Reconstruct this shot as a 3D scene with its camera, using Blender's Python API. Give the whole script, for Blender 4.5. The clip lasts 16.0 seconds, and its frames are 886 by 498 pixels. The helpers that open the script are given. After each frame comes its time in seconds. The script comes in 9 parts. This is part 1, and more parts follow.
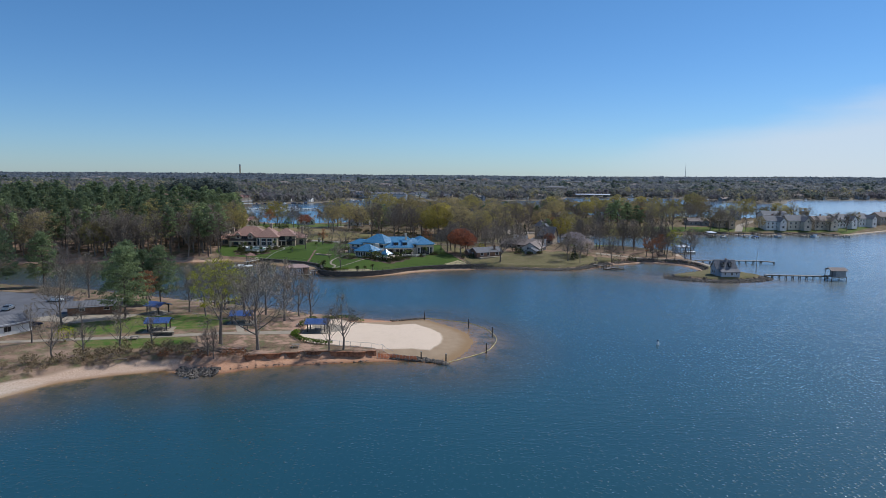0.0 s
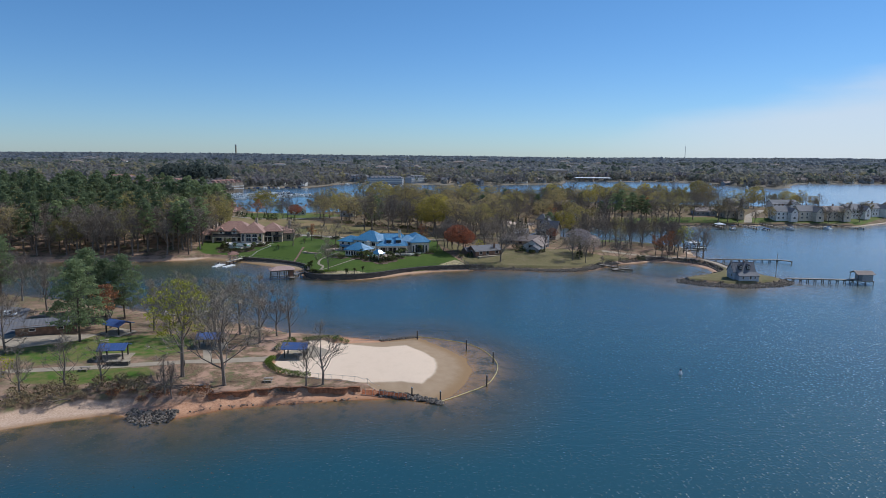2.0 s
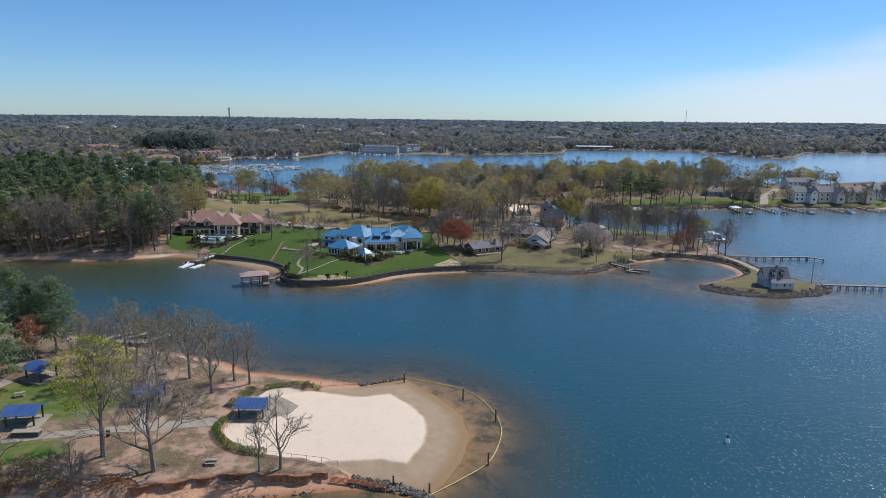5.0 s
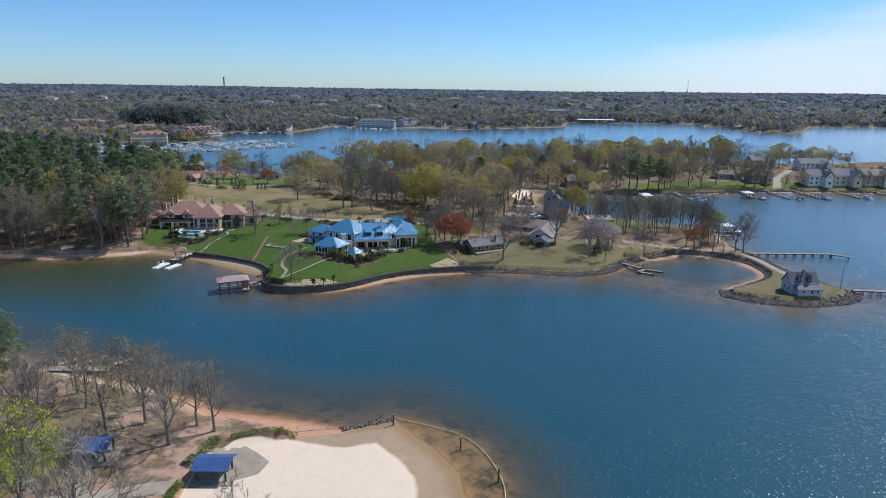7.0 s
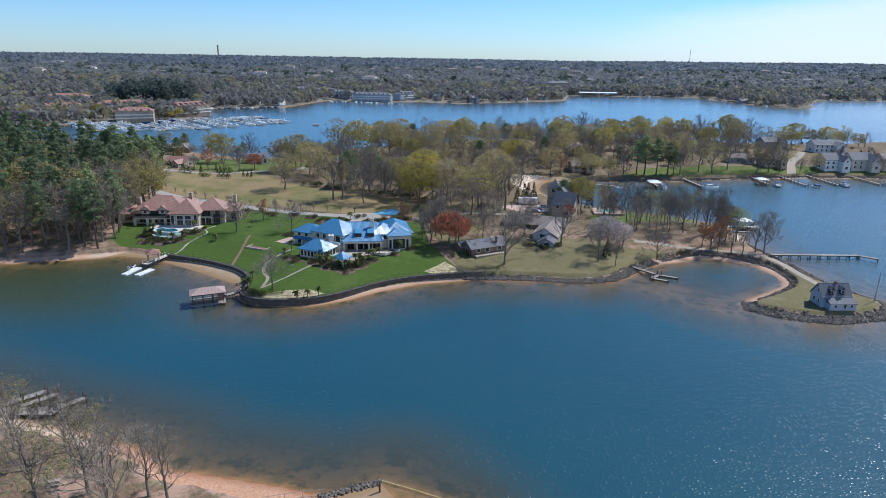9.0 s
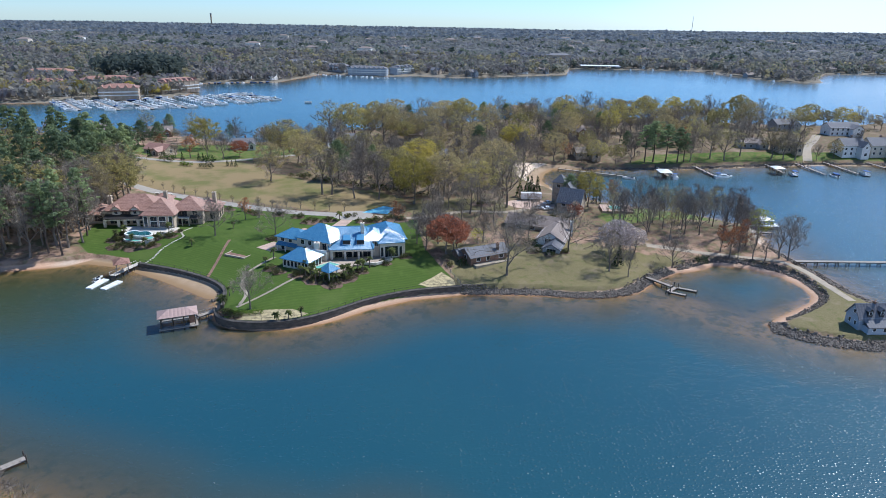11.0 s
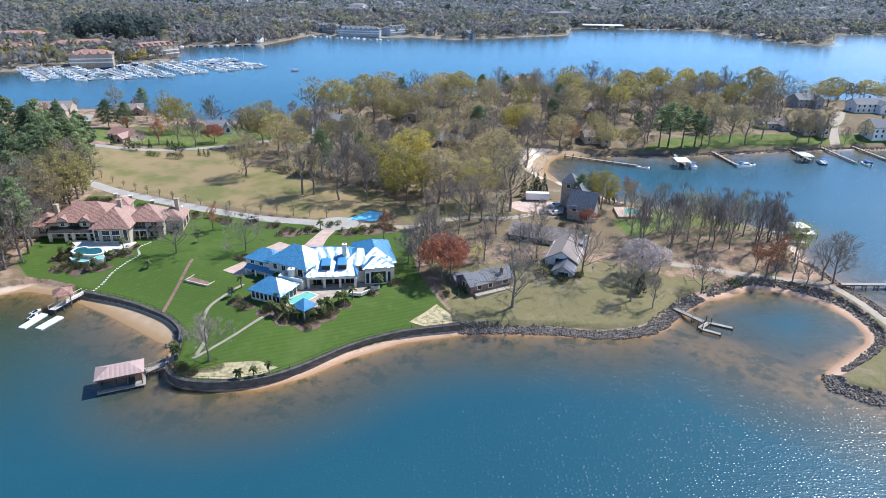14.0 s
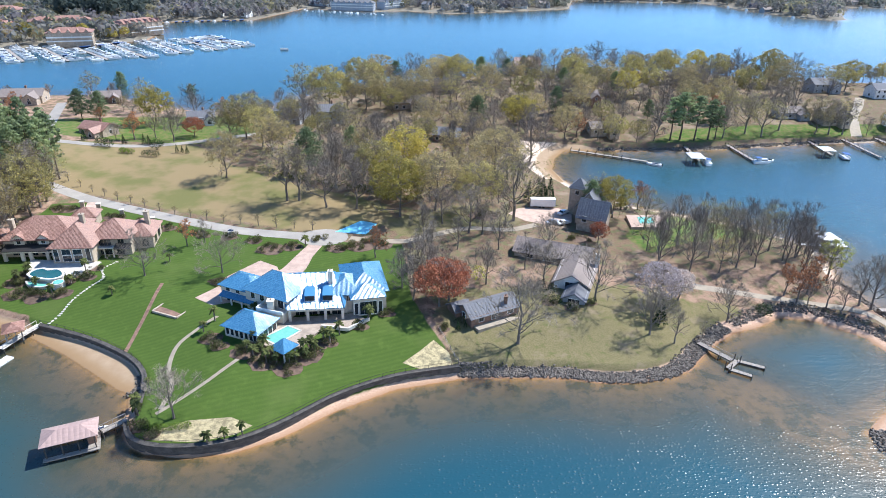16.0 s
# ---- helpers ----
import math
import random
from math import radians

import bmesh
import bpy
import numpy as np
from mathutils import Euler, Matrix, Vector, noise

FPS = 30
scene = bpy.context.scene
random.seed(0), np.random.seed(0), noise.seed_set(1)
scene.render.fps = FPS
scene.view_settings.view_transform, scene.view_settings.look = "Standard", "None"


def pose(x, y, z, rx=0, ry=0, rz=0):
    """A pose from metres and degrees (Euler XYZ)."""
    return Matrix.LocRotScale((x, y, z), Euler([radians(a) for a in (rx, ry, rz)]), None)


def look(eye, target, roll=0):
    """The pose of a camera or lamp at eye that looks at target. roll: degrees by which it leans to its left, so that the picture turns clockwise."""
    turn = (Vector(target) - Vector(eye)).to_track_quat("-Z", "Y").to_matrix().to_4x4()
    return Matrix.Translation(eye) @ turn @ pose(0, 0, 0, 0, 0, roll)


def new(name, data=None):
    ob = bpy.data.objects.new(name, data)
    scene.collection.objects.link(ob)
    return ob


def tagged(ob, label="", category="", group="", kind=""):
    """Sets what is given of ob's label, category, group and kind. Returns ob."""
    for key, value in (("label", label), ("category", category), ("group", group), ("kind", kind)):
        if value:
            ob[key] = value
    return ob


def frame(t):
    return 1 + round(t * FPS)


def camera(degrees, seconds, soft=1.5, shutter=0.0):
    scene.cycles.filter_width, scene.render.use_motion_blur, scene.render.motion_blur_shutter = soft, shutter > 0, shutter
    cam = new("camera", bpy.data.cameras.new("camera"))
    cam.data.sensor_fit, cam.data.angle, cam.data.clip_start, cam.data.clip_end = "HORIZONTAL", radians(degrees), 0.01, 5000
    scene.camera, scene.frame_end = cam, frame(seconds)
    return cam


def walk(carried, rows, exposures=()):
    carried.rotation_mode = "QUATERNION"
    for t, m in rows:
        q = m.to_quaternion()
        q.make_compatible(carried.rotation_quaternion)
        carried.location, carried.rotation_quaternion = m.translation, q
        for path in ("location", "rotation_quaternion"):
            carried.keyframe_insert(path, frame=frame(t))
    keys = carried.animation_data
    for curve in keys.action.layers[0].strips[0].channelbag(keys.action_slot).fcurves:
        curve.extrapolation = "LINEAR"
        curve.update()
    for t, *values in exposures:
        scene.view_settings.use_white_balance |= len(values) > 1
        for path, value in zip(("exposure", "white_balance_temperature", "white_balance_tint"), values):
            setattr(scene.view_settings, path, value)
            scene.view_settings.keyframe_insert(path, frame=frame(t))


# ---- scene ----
cam = camera(69.5, 16.0, soft=0.72)
PATH = [
    (0.0, (-1.11, -138.262, 41.313), (-0.915, -38.912, 29.936), 0.41),
    (0.5, (-0.946, -133.166, 42.725), (-0.655, -33.907, 30.576), 0.44),
    (1.0, (-0.776, -128.07, 44.15), (-0.392, -28.909, 31.23), 0.46),
    (1.5, (-0.601, -122.972, 45.588), (-0.127, -23.915, 31.897), 0.48),
    (2.0, (-0.421, -117.872, 47.037), (0.139, -18.924, 32.575), 0.51),
    (2.5, (-0.238, -112.767, 48.495), (0.407, -13.936, 33.263), 0.53),
    (3.0, (-0.052, -107.658, 49.961), (0.676, -8.95, 33.954), 0.55),
    (3.5, (0.136, -102.543, 51.433), (0.946, -3.969, 34.626), 0.58),
    (4.0, (0.327, -97.421, 52.91), (1.216, 0.975, 35.096), 0.6),
    (4.5, (0.518, -92.291, 54.391), (1.485, 5.895, 35.452), 0.62),
    (5.0, (0.71, -87.151, 55.872), (1.755, 10.808, 35.801), 0.64),
    (5.5, (0.901, -82.001, 57.354), (2.024, 15.718, 36.15), 0.67),
    (6.0, (1.092, -76.84, 58.835), (2.292, 20.627, 36.5), 0.69),
    (6.5, (1.28, -71.666, 60.312), (2.559, 25.534, 36.849), 0.71),
    (7.0, (1.467, -66.478, 61.785), (2.825, 30.443, 37.196), 0.74),
    (7.5, (1.651, -61.275, 63.252), (3.088, 35.353, 37.541), 0.76),
    (8.0, (1.831, -56.056, 64.711), (3.35, 40.266, 37.881), 0.78),
    (8.5, (2.006, -50.82, 66.161), (3.609, 45.183, 38.218), 0.81),
    (9.0, (2.177, -45.566, 67.6), (3.865, 50.108, 38.553), 0.83),
    (9.5, (2.342, -40.292, 69.026), (4.117, 55.04, 38.884), 0.85),
    (10.0, (2.501, -34.999, 70.439), (4.367, 59.982, 39.211), 0.87),
    (10.5, (2.653, -29.683, 71.837), (4.612, 64.935, 39.532), 0.9),
    (11.0, (2.797, -24.345, 73.217), (4.853, 69.9, 39.845), 0.92),
    (11.5, (2.933, -18.983, 74.579), (5.09, 74.878, 40.148), 0.94),
    (12.0, (3.06, -13.596, 75.921), (5.321, 79.871, 40.441), 0.97),
    (12.5, (3.177, -8.184, 77.241), (5.547, 84.88, 40.722), 0.99),
    (13.0, (3.284, -2.744, 78.538), (5.767, 89.906, 40.989), 1.01),
    (13.5, (3.38, 2.724, 79.81), (5.981, 94.95, 41.241), 1.04),
    (14.0, (3.464, 8.222, 81.056), (6.188, 100.015, 41.476), 1.06),
    (14.5, (3.536, 13.75, 82.274), (6.388, 105.101, 41.693), 1.08),
    (15.0, (3.595, 19.309, 83.462), (6.58, 110.209, 41.89), 1.1),
    (15.5, (3.641, 24.901, 84.62), (6.765, 115.342, 42.066), 1.13),
    (16.0, (3.672, 30.527, 85.745), (6.94, 120.499, 42.22), 1.15),
]
walk(cam, [(t, look(e, g, r)) for t, e, g, r in PATH], [(0.0,-0.25,5920,10),(3.5,-0.14,5960,10),(5.0,-0.03,6000,10),(8.0,0.11,5750,10),(9.0,0.21,5720,10),(12.5,0.61,5680,10),(14.5,0.88,5780,10),(16.0,0.97,5830,10)])

# ---- light: clear spring noon, sun ahead on the far side ----
SUN_AZ, SUN_EL = radians(57), radians(52)      # azimuth from +y towards +x
sun_way = Vector((math.sin(SUN_AZ) * math.cos(SUN_EL), math.cos(SUN_AZ) * math.cos(SUN_EL), math.sin(SUN_EL)))
sun = new("sun", bpy.data.lights.new("sun", "SUN"))
sun.data.energy, sun.data.angle, sun.data.color = 4.2, radians(0.53), (1.0, 0.95, 0.87)
sun.matrix_world = look(sun_way * 100, (0, 0, 0))

world = bpy.data.worlds.new("sky")
scene.world = world
world.use_nodes = True
wn, wl = world.node_tree.nodes, world.node_tree.links
wn.clear()
w_out, w_bg, w_sky = wn.new("ShaderNodeOutputWorld"), wn.new("ShaderNodeBackground"), wn.new("ShaderNodeTexSky")
w_sky.sky_type, w_sky.sun_disc = "NISHITA", False
w_sky.sun_elevation, w_sky.sun_rotation = SUN_EL, SUN_AZ
w_sky.air_density, w_sky.dust_density, w_sky.ozone_density, w_sky.altitude = 1.0, 0.15, 4.0, 200
w_bg.inputs["Strength"].default_value = 0.096
# a thin sheet of high white cloud, low over the far right of the lake
w_geo = wn.new("ShaderNodeTexCoord")
w_sep = wn.new("ShaderNodeSeparateXYZ")
wl.new(w_geo.outputs["Generated"], w_sep.inputs[0])


def w_math(op, a, b=None, c=None):
    n = wn.new("ShaderNodeMath")
    n.operation = op
    for i, v in enumerate((a, b, c)):
        if v is None:
            continue
        if isinstance(v, (int, float)):
            n.inputs[i].default_value = v
        else:
            wl.new(v, n.inputs[i])
    return n.outputs[0]


w_az = w_math("ARCTAN2", w_sep.outputs[0], w_sep.outputs[1])
w_map = wn.new("ShaderNodeMapping")
w_map.inputs["Scale"].default_value = (1.5, 1.5, 7.0)
wl.new(w_geo.outputs["Generated"], w_map.inputs[0])
w_noise = wn.new("ShaderNodeTexNoise")
w_noise.inputs["Scale"].default_value, w_noise.inputs["Detail"].default_value = 2.2, 6
wl.new(w_map.outputs[0], w_noise.inputs["Vector"])
# top edge of the cloud rises to the right
w_top = w_math("MULTIPLY_ADD", w_az, 0.185, 0.0)
w_edge = w_math("SUBTRACT", w_math("MULTIPLY_ADD", w_noise.outputs[0], 0.09, w_top), w_math("ADD", w_sep.outputs[2], 0.05))
w_mask = wn.new("ShaderNodeMapRange")
w_mask.interpolation_type = "SMOOTHSTEP"
w_mask.inputs["From Min"].default_value, w_mask.inputs["From Max"].default_value = -0.016, 0.042
w_mask.inputs["To Max"].default_value = 0.72
wl.new(w_edge, w_mask.inputs[0])
w_side = wn.new("ShaderNodeMapRange")
w_side.interpolation_type = "SMOOTHSTEP"
w_side.inputs["From Min"].default_value, w_side.inputs["From Max"].default_value = 0.12, 0.55
wl.new(w_az, w_side.inputs[0])
w_mix = wn.new("ShaderNodeMixRGB")
wl.new(w_math("MULTIPLY", w_mask.outputs[0], w_side.outputs[0]), w_mix.inputs[0])
w_hsv = wn.new("ShaderNodeHueSaturation")
w_hsv.inputs["Saturation"].default_value = 1.12
wl.new(w_sky.outputs[0], w_hsv.inputs["Color"])
w_tint = wn.new("ShaderNodeMixRGB")
w_tint.blend_type = "MULTIPLY"
w_tint.inputs[0].default_value = 1.0
w_low = wn.new("ShaderNodeMapRange")
w_low.inputs["From Min"].default_value, w_low.inputs["From Max"].default_value = 0.0, 0.3
wl.new(w_sep.outputs[2], w_low.inputs[0])
w_air = wn.new("ShaderNodeMixRGB")
w_air.inputs[1].default_value, w_air.inputs[2].default_value = (0.76, 0.955, 1.24, 1), (0.88, 1.05, 1.12, 1)
wl.new(w_low.outputs[0], w_air.inputs[0])
wl.new(w_air.outputs[0], w_tint.inputs[2])
wl.new(w_hsv.outputs[0], w_tint.inputs[1])
wl.new(w_tint.outputs[0], w_mix.inputs[1])
w_mix.inputs[2].default_value = (8.2, 8.6, 9.0, 1)
wl.new(w_mix.outputs[0], w_bg.inputs[0])
wl.new(w_bg.outputs[0], w_out.inputs[0])

# ---- materials ----
class Nodes:
    """A short way to write a node material."""
    def __init__(self, name):
        self.mat = bpy.data.materials.new(name)
        self.mat.use_nodes = True
        self.t = self.mat.node_tree
        self.t.nodes.clear()
        self.out = self.n("ShaderNodeOutputMaterial")

    def n(self, kind, **inputs):
        node = self.t.nodes.new(kind)
        for k, v in inputs.items():
            self.put(node, k.replace("_", " "), v)
        return node

    def put(self, node, key, v):
        s = node.inputs[int(key)] if key.isdigit() else node.inputs[key]
        if isinstance(v, bpy.types.NodeSocket):
            self.t.links.new(v, s)
        elif isinstance(v, tuple) and len(v) == 3 and s.type == "RGBA":
            s.default_value = (*v, 1)
        else:
            s.default_value = v

    def pos(self):
        return self.n("ShaderNodeNewGeometry").outputs["Position"]

    def obj(self):
        return self.n("ShaderNodeTexCoord").outputs["Object"]

    def scaled(self, vec, s):
        m = self.n("ShaderNodeMapping")
        m.inputs["Scale"].default_value = s
        self.t.links.new(vec, m.inputs["Vector"])
        return m.outputs[0]

    def noise(self, vec, scale, detail=4.0, rough=0.55):
        return self.n("ShaderNodeTexNoise", Vector=vec, Scale=scale, Detail=detail, Roughness=rough).outputs[0]

    def math(self, op, a, b=0.0, c=0.0):
        m = self.n("ShaderNodeMath")
        m.operation = op
        for i, v in enumerate((a, b, c)):
            self.put(m, str(i), v)
        return m.outputs[0]

    def ramp(self, fac, lo, hi, a=0.0, b=1.0):
        m = self.n("ShaderNodeMapRange")
        m.interpolation_type = "SMOOTHSTEP"
        for k, v in (("0", fac), ("1", lo), ("2", hi), ("3", a), ("4", b)):
            self.put(m, k, v)
        return m.outputs[0]

    def mix(self, fac, a, b, how="MIX"):
        m = self.n("ShaderNodeMixRGB")
        m.blend_type = how
        for k, v in (("0", fac), ("1", a), ("2", b)):
            self.put(m, k, v)
        return m.outputs[0]

    def attr(self, name):
        a = self.n("ShaderNodeAttribute")
        a.attribute_name = name
        return a.outputs["Fac"]

    def bump(self, height, strength, distance):
        return self.n("ShaderNodeBump", Height=height, Strength=strength, Distance=distance).outputs[0]

    def done(self, color, rough=0.7, metal=0.0, normal=None, spec=0.4, **more):
        b = self.n("ShaderNodeBsdfPrincipled", Base_Color=color, Roughness=rough, Metallic=metal)
        b.inputs["Specular IOR Level"].default_value = spec
        for k, v in more.items():
            self.put(b, k.replace("_", " "), v)
        if normal is not None:
            self.t.links.new(normal, b.inputs["Normal"])
        self.t.links.new(b.outputs[0], self.out.inputs[0])
        return self.mat


def plain(name, color, rough=0.7, vary=0.25, scale=3.0, metal=0.0, bump=0.0, grain=30.0, spec=0.4, stretch=(1, 1, 1)):
    """A painted, cast or weathered surface: stains at one scale and grain at another."""
    k = Nodes(name)
    p = k.scaled(k.obj(), stretch)
    big, fine = k.noise(p, scale, 3), k.noise(p, grain, 3)
    f = k.math("ADD", k.math("MULTIPLY", big, 0.65), k.math("MULTIPLY", fine, 0.35))
    dark = tuple(c * (1 - vary) for c in color)
    light = tuple(min(1.0, c * (1 + vary)) for c in color)
    col = k.mix(k.ramp(f, 0.36, 0.64), dark, light)
    rnd = k.n("ShaderNodeObjectInfo").outputs["Random"]
    col = k.mix(1.0, col, k.mix(rnd, (0.92,) * 3, (1.06,) * 3), "MULTIPLY")
    nm = k.bump(fine, 0.5, bump) if bump else None
    return k.done(col, k.ramp(big, 0.3, 0.7, rough * 0.85, min(1.0, rough * 1.1)), metal, nm, spec)


def leaf(name, a, b, c, trans=0.25, stands=None):
    """Foliage or twigs: three tints that differ by clump and by tree."""
    k = Nodes(name)
    isl = k.n("ShaderNodeNewGeometry").outputs["Random Per Island"]
    rnd = k.n("ShaderNodeObjectInfo").outputs["Random"]
    col = k.mix(k.ramp(k.math("ADD", k.math("MULTIPLY", isl, 0.6), k.math("MULTIPLY", rnd, 0.4)), 0.15, 0.85), a, b)
    col = k.mix(k.math("MULTIPLY", k.noise(k.obj(), 0.35, 2), 0.5), col, c)
    clump = k.attr("clump")
    col = k.mix(1.0, col, k.mix(clump, (0.76, 0.78, 0.82), (1.24, 1.22, 1.15)), "MULTIPLY")
    tone = k.math("ADD", k.math("MULTIPLY", k.noise(k.pos(), 0.075, 2), 0.75), k.math("MULTIPLY", rnd, 0.5))
    col = k.mix(1.0, col, k.mix(k.ramp(tone, 0.25, 0.95), (0.78, 0.80, 0.84), (1.30, 1.28, 1.15)), "MULTIPLY")
    if stands:
        # whole stands of wood differ: grey, brown, budding green
        s1, s2 = k.noise(k.pos(), stands[0], 3, 0.6), k.noise(k.scaled(k.pos(), (1.3, 1.1, 1)), stands[0] * 1.6, 3, 0.6)
        col = k.mix(k.ramp(s1, 0.50, 0.62, 0, 0.8), col, stands[1])
        col = k.mix(k.ramp(s2, 0.52, 0.64, 0, 0.8), col, stands[2])
    d = k.n("ShaderNodeBsdfDiffuse", Color=col)
    t = k.n("ShaderNodeBsdfTranslucent", Color=col)
    m = k.n("ShaderNodeMixShader", Fac=trans)
    k.t.links.new(d.outputs[0], m.inputs[1])
    k.t.links.new(t.outputs[0], m.inputs[2])
    k.t.links.new(m.outputs[0], k.out.inputs[0])
    return k.mat


def tiles(name, a, b, rough=0.4, row=0.4, spec=0.5, ribs=0.42, lift=0.09, ribbed=0.6):
    """A roof of tiles: courses down the slope and ribs along it, each a little different."""
    k = Nodes(name)
    uv = k.n("ShaderNodeUVMap").outputs[0]
    sx = k.n("ShaderNodeSeparateXYZ")
    k.t.links.new(uv, sx.inputs[0])
    u, v = k.math("DIVIDE", sx.outputs[0], ribs), k.math("DIVIDE", sx.outputs[1], row)
    cell = k.n("ShaderNodeCombineXYZ")
    k.t.links.new(k.math("FLOOR", u), cell.inputs[0])
    k.t.links.new(k.math("FLOOR", v), cell.inputs[1])
    wn_ = k.n("ShaderNodeTexWhiteNoise")
    k.t.links.new(cell.outputs[0], wn_.inputs[0])
    col = k.mix(k.math("ADD", k.math("MULTIPLY", wn_.outputs[0], 0.6), k.math("MULTIPLY", k.noise(k.obj(), 0.5, 3), 0.4)), a, b)
    rib = k.math("ABSOLUTE", k.math("SINE", k.math("MULTIPLY", u, math.pi)))
    lip = k.math("FRACT", v)
    h = k.math("ADD", k.math("MULTIPLY", rib, ribbed), k.math("MULTIPLY", lip, 0.3))
    return k.done(col, k.ramp(wn_.outputs[0], 0, 1, rough * 0.8, rough * 1.25), 0.0, k.bump(h, 0.8, lift), spec)


M = {}
M["white_paint"] = plain("white_paint", (0.74, 0.73, 0.70), 0.55, 0.10, 0.8)
M["cream_wall"] = plain("cream_stucco", (0.62, 0.55, 0.45), 0.8, 0.12, 0.7, bump=0.01)
M["warm_wall"] = plain("warm_tan_stucco", (0.44, 0.36, 0.27), 0.8, 0.14, 0.7, bump=0.01)
M["tan_wall"] = plain("tan_stone_wall", (0.42, 0.34, 0.26), 0.85, 0.25, 1.2, bump=0.02, grain=8)
M["grey_wall"] = plain("grey_siding", (0.33, 0.34, 0.35), 0.7, 0.15, 0.8, stretch=(1, 1, 6))
M["pale_siding"] = plain("pale_blue_grey_siding", (0.37, 0.41, 0.46), 0.65, 0.10, 0.9, stretch=(0.6, 0.6, 8))
M["brick"] = plain("brown_brick", (0.22, 0.13, 0.09), 0.85, 0.3, 1.0, grain=14)
M["trim"] = plain("trim_white", (0.76, 0.75, 0.72), 0.5, 0.06, 1.5)
M["dark_trim"] = plain("dark_trim", (0.035, 0.032, 0.03), 0.5, 0.2, 2.0)
M["paving"] = plain("tan_paving", (0.36, 0.29, 0.225), 0.85, 0.22, 0.8, grain=10)
M["stone_cap"] = plain("pale_stone", (0.55, 0.50, 0.43), 0.8, 0.15, 1.0, bump=0.01)
M["wood_dock"] = plain("weathered_dock_wood", (0.30, 0.26, 0.22), 0.85, 0.3, 1.2, grain=9, stretch=(1, 8, 1))
M["dark_wood"] = plain("dark_wet_piling", (0.075, 0.062, 0.05), 0.8, 0.3, 1.5)
M["white_float"] = plain("white_float_plastic", (0.78, 0.78, 0.76), 0.4, 0.06, 1.0)
M["hull"] = plain("white_gelcoat", (0.80, 0.80, 0.78), 0.2, 0.04, 1.0, spec=0.5)
M["dark_gel"] = plain("dark_blue_gelcoat", (0.02, 0.03, 0.06), 0.2, 0.1, 1.0)
M["canvas_blue"] = plain("blue_canvas", (0.03, 0.09, 0.26), 0.85, 0.15, 2.0)
M["steel"] = plain("galvanised_steel", (0.45, 0.46, 0.47), 0.4, 0.15, 3.0, metal=0.8)
M["black_metal"] = plain("black_metal", (0.02, 0.02, 0.022), 0.45, 0.2, 3.0)
M["concrete"] = plain("concrete", (0.33, 0.275, 0.205), 0.9, 0.14, 0.5, bump=0.005, grain=12)
M["asphalt"] = plain("old_asphalt", (0.13, 0.13, 0.14), 0.9, 0.2, 0.25, grain=20)
M["drive"] = plain("pale_asphalt_drive", (0.31, 0.28, 0.24), 0.9, 0.12, 0.25, grain=10)
M["paver"] = plain("pink_brick_pavers", (0.46, 0.33, 0.26), 0.85, 0.16, 0.6, grain=9)
M["wall_block"] = plain("dark_stained_retaining_wall", (0.085, 0.075, 0.065), 0.9, 0.4, 0.6, bump=0.03, grain=4, stretch=(1, 1, 2.5))
M["tile_red"] = tiles("terracotta_tile", (0.17, 0.075, 0.05), (0.42, 0.25, 0.19), 0.55, 0.42, 0.4, 0.34, 0.10, 0.0)
M["tile_blue"] = tiles("glazed_blue_tile", (0.045, 0.165, 0.30), (0.105, 0.275, 0.43), 0.21, 0.40, 1.0, ribs=0.30, lift=0.06, ribbed=0.0)
M["shingle_grey"] = tiles("grey_shingle", (0.12, 0.12, 0.13), (0.20, 0.20, 0.21), 0.8, 0.25, 0.35, 0.9)
M["shingle_brown"] = tiles("brown_shingle", (0.20, 0.16, 0.14), (0.30, 0.25, 0.22), 0.85, 0.25, 0.3, 0.9)
M["shingle_pink"] = tiles("faded_red_shingle", (0.34, 0.235, 0.205), (0.44, 0.31, 0.275), 0.8, 0.25, 0.3, 0.9)
M["metal_blue"] = plain("blue_standing_seam_metal", (0.07, 0.125, 0.30), 0.38, 0.10, 0.5, metal=0.1, spec=0.5)
M["metal_white"] = plain("white_roof_metal", (0.70, 0.71, 0.72), 0.4, 0.06, 0.5, spec=0.5)
M["bark"] = plain("grey_brown_bark", (0.18, 0.15, 0.125), 0.95, 0.35, 0.8, bump=0.03, grain=6, stretch=(3, 3, 0.5))
M["bark_pine"] = plain("pine_bark", (0.10, 0.075, 0.06), 0.95, 0.35, 0.8, bump=0.03, grain=6, stretch=(3, 3, 0.6))
M["twig"] = leaf("bare_twigs", (0.20, 0.168, 0.145), (0.285, 0.243, 0.21), (0.235, 0.197, 0.165), 0.0)
M["bud"] = leaf("yellow_green_buds", (0.315, 0.28, 0.12), (0.405, 0.36, 0.15), (0.345, 0.28, 0.155), 0.5)
M["bud_fresh"] = leaf("fresh_yellow_leaves", (0.27, 0.29, 0.03), (0.40, 0.40, 0.05), (0.26, 0.25, 0.05))
M["bud_yellow"] = leaf("bright_yellow_spring_leaves", (0.36, 0.305, 0.08), (0.45, 0.385, 0.105), (0.38, 0.295, 0.11), 0.5)
M["bud_olive"] = leaf("olive_brown_buds", (0.31, 0.26, 0.14), (0.40, 0.335, 0.175), (0.35, 0.27, 0.175), 0.5)
M["red_leaf"] = leaf("red_maple_buds", (0.27, 0.085, 0.055), (0.36, 0.135, 0.085), (0.29, 0.17, 0.12))
